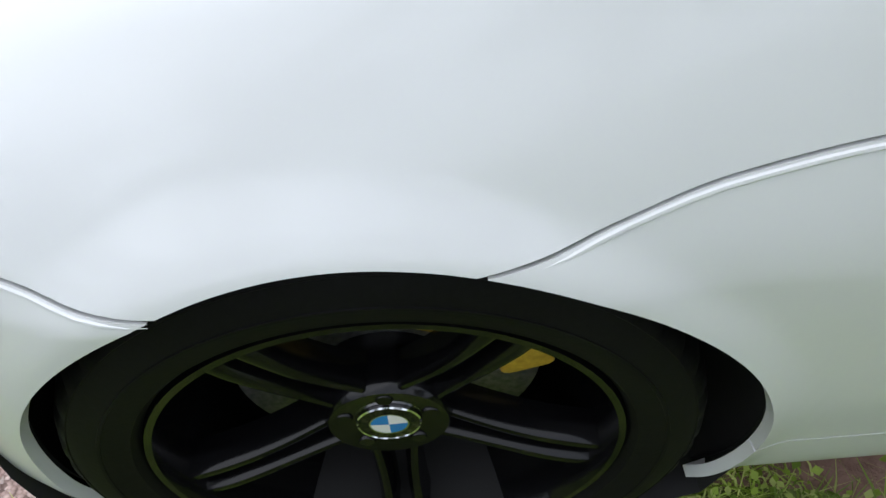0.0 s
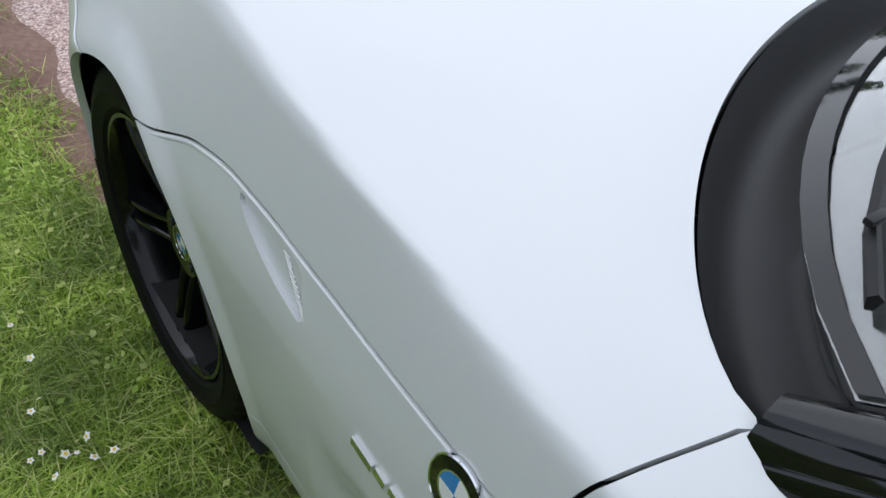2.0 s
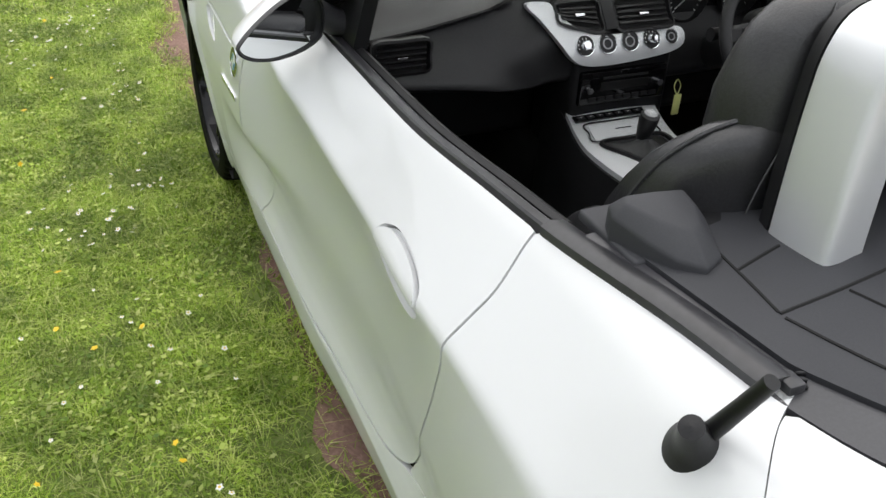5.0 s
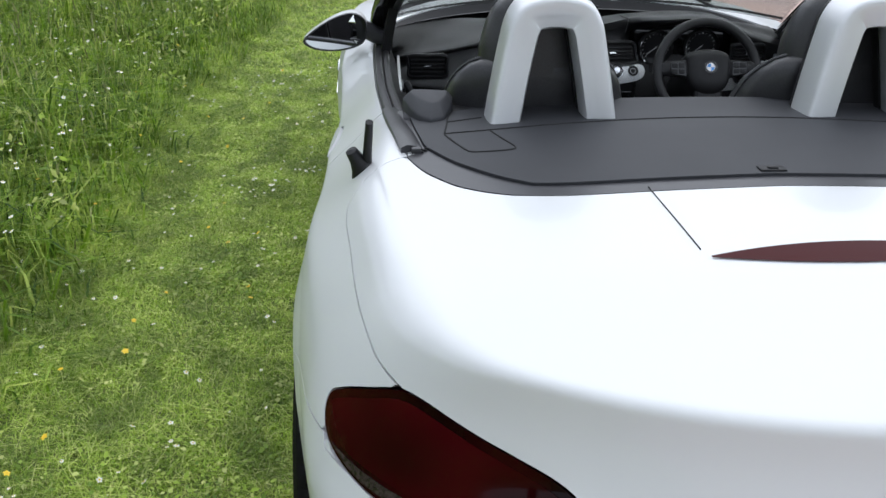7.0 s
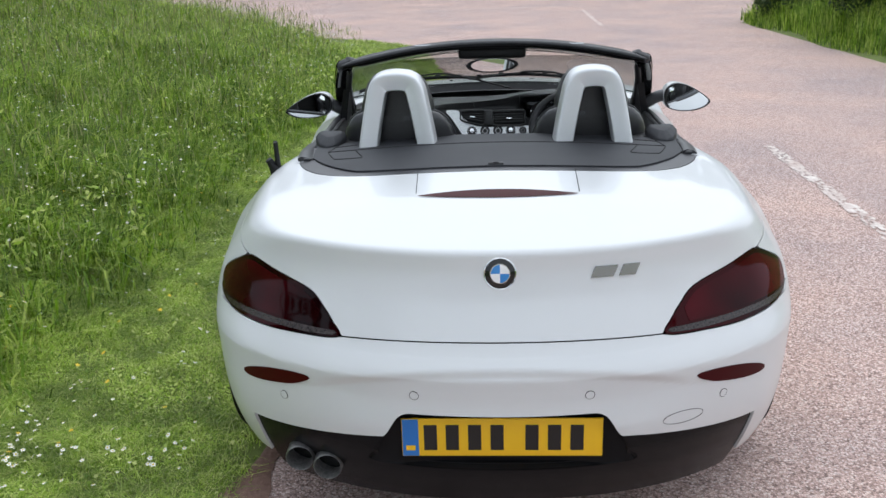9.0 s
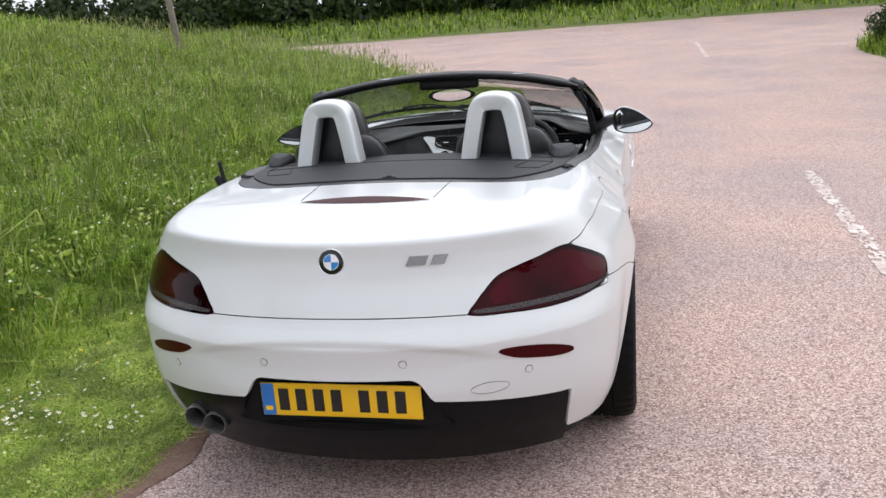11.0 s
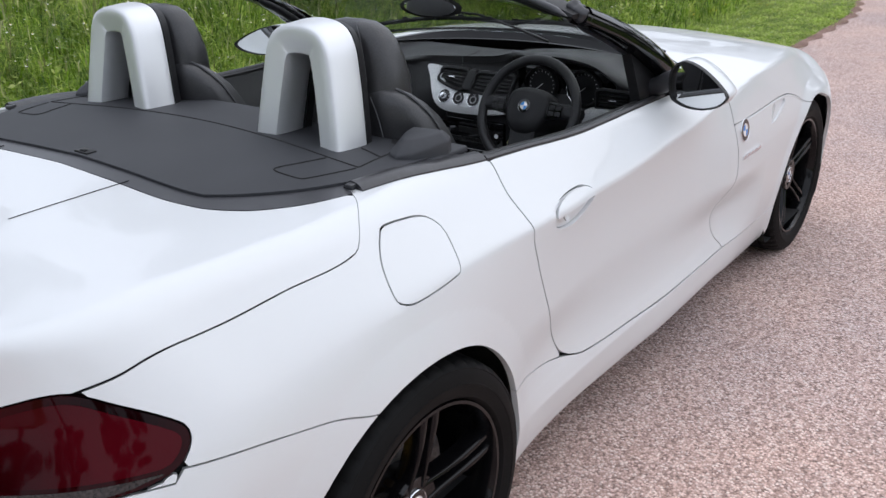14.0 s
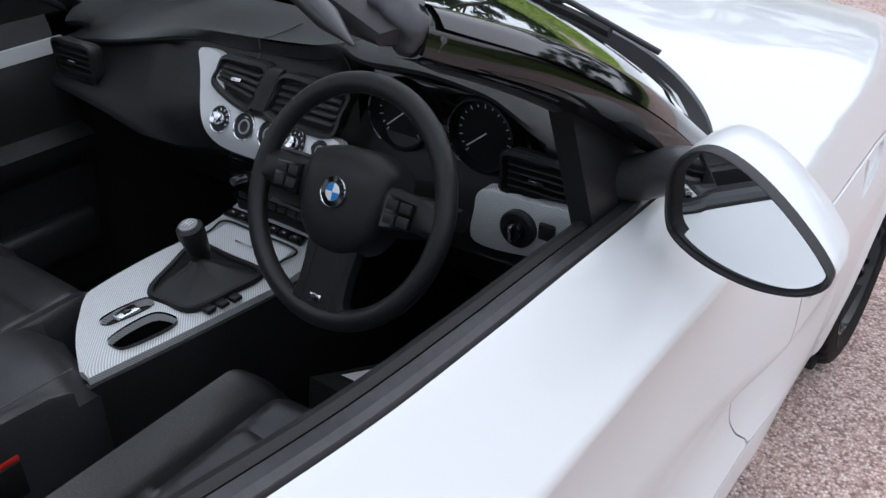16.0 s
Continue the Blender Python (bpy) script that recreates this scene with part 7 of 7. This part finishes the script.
part("switch_key", box_bm(0.012, 0.014, 0.004, (-0.003, -0.205, 0.572), 0.001), GLOSS_BLACK, hb)
rings = []
for t in np.linspace(0, 1, 9):
    w = (1 - t) ** 1.5
    rings.append([((x - 0.004) * (0.14 + 0.84 * w) - 0.003 + 0.005 * math.sin(i * 1.7 + 6 * t) * t * (1 - t) * 2, (y + 0.058) * (0.14 + 0.84 * w) - 0.055 + 0.005 * math.cos(i * 1.3 + 5 * t) * t * (1 - t) * 2, 0.566 + 0.034 * t) for i, (x, y) in enumerate(BOOT)])
gear = part("gear_gaiter", loft(rings), SOFT, car, "black leather gear gaiter")
part("gaiter_frame", sweep([(x * 0.99, y, 0.571) for x, y in BOOT], [(-0.006, -0.004), (0.006, -0.004), (0.004, 0.004), (-0.004, 0.004)], True), PLASTIC, gear)
kb = part("gear_knob", lathe([(-0.045, 0.010), (-0.035, 0.016), (-0.015, 0.021), (0.010, 0.0255), (0.022, 0.0245), (0.026, 0.018), (0.027, 0.0001)], 28, "z"), SOFT, car, "black leather gear knob with a silver cap")
kb.matrix_basis = Matrix.Translation((-0.005, -0.052, 0.634)) @ pose(0, 0, 0, 14, 0, 0) @ Matrix.Diagonal((0.94, 0.94, 1.25, 1))
part("knob_cap", lathe([(0.0245, 0.0185), (0.0275, 0.017), (0.0285, 0.0001)], 24, "z"), DIAL, kb)
for dx in (-0.007, 0, 0.007):
    part("shift_mark", box_bm(0.0014, 0.018, 0.001, (dx, 0, 0.0288)), PAPER, kb)
part("shift_mark", box_bm(0.016, 0.0014, 0.001, (0, 0, 0.0289)), PAPER, kb)
for k in range(3):
    part("console_button", box_bm(0.018, 0.018, 0.008, (0.100 + 0.004 * k, -0.120 + 0.024 * k, 0.570), 0.002), PLASTIC, car)
lid_z = lambda y: float(con_z(y)) + 0.0075
part("ashtray_lid", grid_bm(lambda u, v: Vector((-0.094 + 0.176 * u + 0.010 * v, 0.018 + 0.060 * v, lid_z(0.018 + 0.060 * v) + 0.003 * math.sin(math.pi * u))), 8, 6, 0.003), CARBON, car)
part("ashtray_grip", box_bm(0.045, 0.004, 0.003, (0.0, 0.046, lid_z(0.046) + 0.006), 0.001), CHROME, car)
part("lid_frame", sweep([(x, y, lid_z(y) + 0.001) for x, y in smooth_outline([(-0.099, 0.014), (-0.005, 0.013), (0.086, 0.014), (0.094, 0.050), (0.097, 0.083), (0.0, 0.085), (-0.090, 0.083), (-0.096, 0.050)], 48)], ring_section(0.0022, 6), True), PLASTIC, car)
strip_ob = part("button_strip", grid_bm(lambda u, v: Vector((-0.110 + 0.205 * u, 0.094 + 0.021 * v, lid_z(0.094 + 0.021 * v) + 0.002)), 8, 2, 0.004), GLOSS_BLACK, car, "gloss black strip of small switches")
for k in range(7):
    part("strip_key", box_bm(0.020, 0.012, 0.004, (-0.090 + 0.0275 * k, 0.1045, lid_z(0.1045) + 0.003), 0.001), PLASTIC, strip_ob)
    part("key_mark", box_bm(0.006, 0.002, 0.001, (-0.090 + 0.0275 * k, 0.1030, lid_z(0.1030) + 0.0055)), PAPER, strip_ob)
arm = []
for y in np.linspace(-0.80, -0.295, 14):
    t = (y + 0.80) / 0.505
    tz = 0.602 - 0.012 * t ** 4 - 0.05 * max(0.0, (t - 0.86) / 0.14) ** 2.2
    arm.append([(-0.105, y, 0.40), (-0.108, y, 0.555), (-0.092, y, tz - 0.012), (-0.05, y, tz), (0.07, y - 0.03 * t, tz), (0.112, y - 0.045 * t, tz - 0.012), (0.126, y - 0.05 * t, 0.555), (0.126, y - 0.05 * t, 0.40)])
part("armrest", loft(arm), LEATHER, car, "black leather centre armrest")
part("armrest_stitch", sweep([(0.095, y, 0.6005 - 0.003) for y in np.linspace(-0.78, -0.36, 12)], ring_section(0.0014, 5)), STITCH, car)

# seats
def seat_at(cx, back=0.0):
    def body(spine, hw, dp, forward, n=36, power=0.62):
        """Rounded rings up the back; forward: how far the side wings reach ahead."""
        rings = []
        for (y, z), w, d, f in zip(spine, hw, dp, forward):
            ring = []
            for k in range(n):
                a = 2 * math.pi * k / n
                c, q = math.cos(a), math.sin(a)
                ex = abs(c) ** power * (1 if c > 0 else -1)
                ey = abs(q) ** power * (1 if q > 0 else -1)
                edge = max(0.0, (abs(ex) - 0.55) / 0.45)
                wing = f * edge ** 1.5 * (1.0 if ey > 0 else 0.45)
                ring.append((cx + w * ex, y + back + d * ey + wing, z))
            rings.append(ring)
        return loft(rings)

    spine = [(-0.712, 0.42), (-0.742, 0.55), (-0.768, 0.70), (-0.786, 0.82), (-0.800, 0.90), (-0.808, 0.95), (-0.814, 0.99), (-0.820, 1.020), (-0.826, 1.044), (-0.830, 1.058), (-0.832, 1.064)]
    hw = [0.195, 0.208, 0.217, 0.220, 0.218, 0.211, 0.199, 0.182, 0.158, 0.125, 0.07]
    dp = [0.055, 0.058, 0.060, 0.060, 0.058, 0.055, 0.052, 0.047, 0.038, 0.024, 0.006]
    fw = [0.04, 0.07, 0.095, 0.10, 0.085, 0.068, 0.05, 0.032, 0.018, 0.008, 0.0]
    s = part("seat", body(spine, hw, dp, fw), LEATHER, car, "black leather sports seat with integral headrest")
    h_spine = [(-0.800, 0.86), (-0.806, 0.95), (-0.800, 1.03), (-0.798, 1.08), (-0.800, 1.125), (-0.802, 1.160), (-0.804, 1.184), (-0.804, 1.199), (-0.804, 1.205)]
    h_hw = [0.118, 0.130, 0.138, 0.134, 0.122, 0.107, 0.088, 0.060, 0.025]
    h_dp = [0.062, 0.066, 0.066, 0.062, 0.056, 0.049, 0.040, 0.026, 0.008]
    part("headrest", body(h_spine, h_hw, h_dp, [0.008] * 9, 32, 0.66), LEATHER, s, "black leather headrest part of the seat back")
    for sx in (1, -1):
        # raised seat edge; the paler colour stands in for sky caught on leather
        edge = [(cx + sx * (w * 0.995), y + back + f * 0.72 + 0.004, z + 0.002) for (y, z), w, d, f in list(zip(spine, hw, dp, fw))[2:10]]
        part("edge_sheen_piping", sweep(curve_points(edge, 36), ring_section(0.0035, 6)), PIPING_SHEEN, s)
        seam = [(cx + sx * w * 0.60, y + back - d - 0.001, z) for (y, z), w, d in list(zip(spine, hw, dp))[3:9]]
        part("seam", sweep(curve_points(seam, 28), ring_section(0.0013, 6)), STITCH, s)
        seam = [(cx + sx * w * 0.62, y + back - d - 0.0012, z) for (y, z), w, d in list(zip(h_spine, h_hw, h_dp))[1:8]]
        part("seam", sweep(curve_points(seam, 28), ring_section(0.0013, 6)), STITCH, s)
        seam = [(cx + sx * w * 0.60, y + back + d + 0.012, z) for (y, z), w, d in list(zip(spine, hw, dp))[1:6]]
        part("seam", sweep(curve_points(seam, 20), ring_section(0.0025, 6)), BLACK_UNDER, s)

    def cushion(u, v):
        x = -0.228 + 0.456 * u
        y = -0.60 + (0.55 - 0.05 * (abs(x) / 0.228) ** 4) * v
        edge = max(0.0, abs(x) - 0.125) / 0.10
        z = 0.450 + 0.034 * v + 0.052 * math.sin(min(1.0, edge) * math.pi * 0.62) * (1 - 0.35 * v)
        z -= 0.010 * math.exp(-((abs(x) - 0.130) / 0.008) ** 2)
        for sy in (-0.36, -0.185):
            z -= 0.009 * math.exp(-((y - sy) / 0.008) ** 2) * (1 if abs(x) < 0.13 else 0)
        z -= 0.10 * max(0.0, (v - 0.86) / 0.14) ** 2
        z -= 0.16 * max(0.0, (abs(x) - 0.195) / 0.033) ** 2
        return Vector((cx * 1.07 + x, y + back, z))
    part("cushion", grid_bm(cushion, 56, 44, 0.06), LEATHER, s, "black leather seat cushion")
    part("seat_base", box_bm(0.40, 0.44, 0.16, (cx * 1.07, -0.34, 0.31), 0.03, 2), PLASTIC, s)


seat_at(0.36, -0.02)
seat_at(-0.36, -0.035)
for x in (0.118, -0.118):
    part("belt_buckle", join(box_bm(0.022, 0.05, 0.06, (x, -0.50, 0.50), 0.004)), PLASTIC, car)
    part("buckle_button", box_bm(0.018, 0.040, 0.012, (x, -0.495, 0.535), 0.003), BUCKLE, car, "red belt buckle button")
# loose things in the cockpit
tagged(part("key_tag", join(box_bm(0.022, 0.003, 0.056, (0.186, 0.092, 0.600), 0.001), sweep(curve_points([(0.184, 0.094, 0.628), (0.176, 0.10, 0.648), (0.186, 0.104, 0.664), (0.196, 0.10, 0.648)], 16, True), ring_section(0.0014, 5), True)), TAG), "pale yellow-green key tag hanging from the ignition", "key tag")
MAT_C = [Vector(v) for v in ((0.24, 0.03, 0.405), (0.49, 0.06, 0.362), (0.665, 0.313, 0.329), (0.36, 0.23, 0.375))]


def mat_at(u, v, lift=0.0):
    p = MAT_C[0].lerp(MAT_C[1], u).lerp(MAT_C[3].lerp(MAT_C[2], u), v)
    return p + Vector((0, 0, lift + 0.004 * math.sin(5 * u + 3 * v)))


part("footwell_ramp", grid_bm(lambda u, v: mat_at(1.15 * u - 0.12, 1.3 * v - 0.15, -0.012), 10, 10, 0.10), CARPET, car)
mat_ob = part("paper_mat", grid_bm(lambda u, v: mat_at(u, v), 12, 10, 0.001), PAPER)
tagged(mat_ob, "white paper floor protector with blue and red bands", "paper mat")
part("blue_band", grid_bm(lambda u, v: mat_at(0.10 + 0.85 * u, 0.32 + 0.22 * v, 0.003), 10, 4), PLATE_BLUE, mat_ob)
part("red_band", grid_bm(lambda u, v: mat_at(0.10 + 0.85 * u, 0.62 + 0.07 * v, 0.003), 10, 2), BUCKLE, mat_ob)
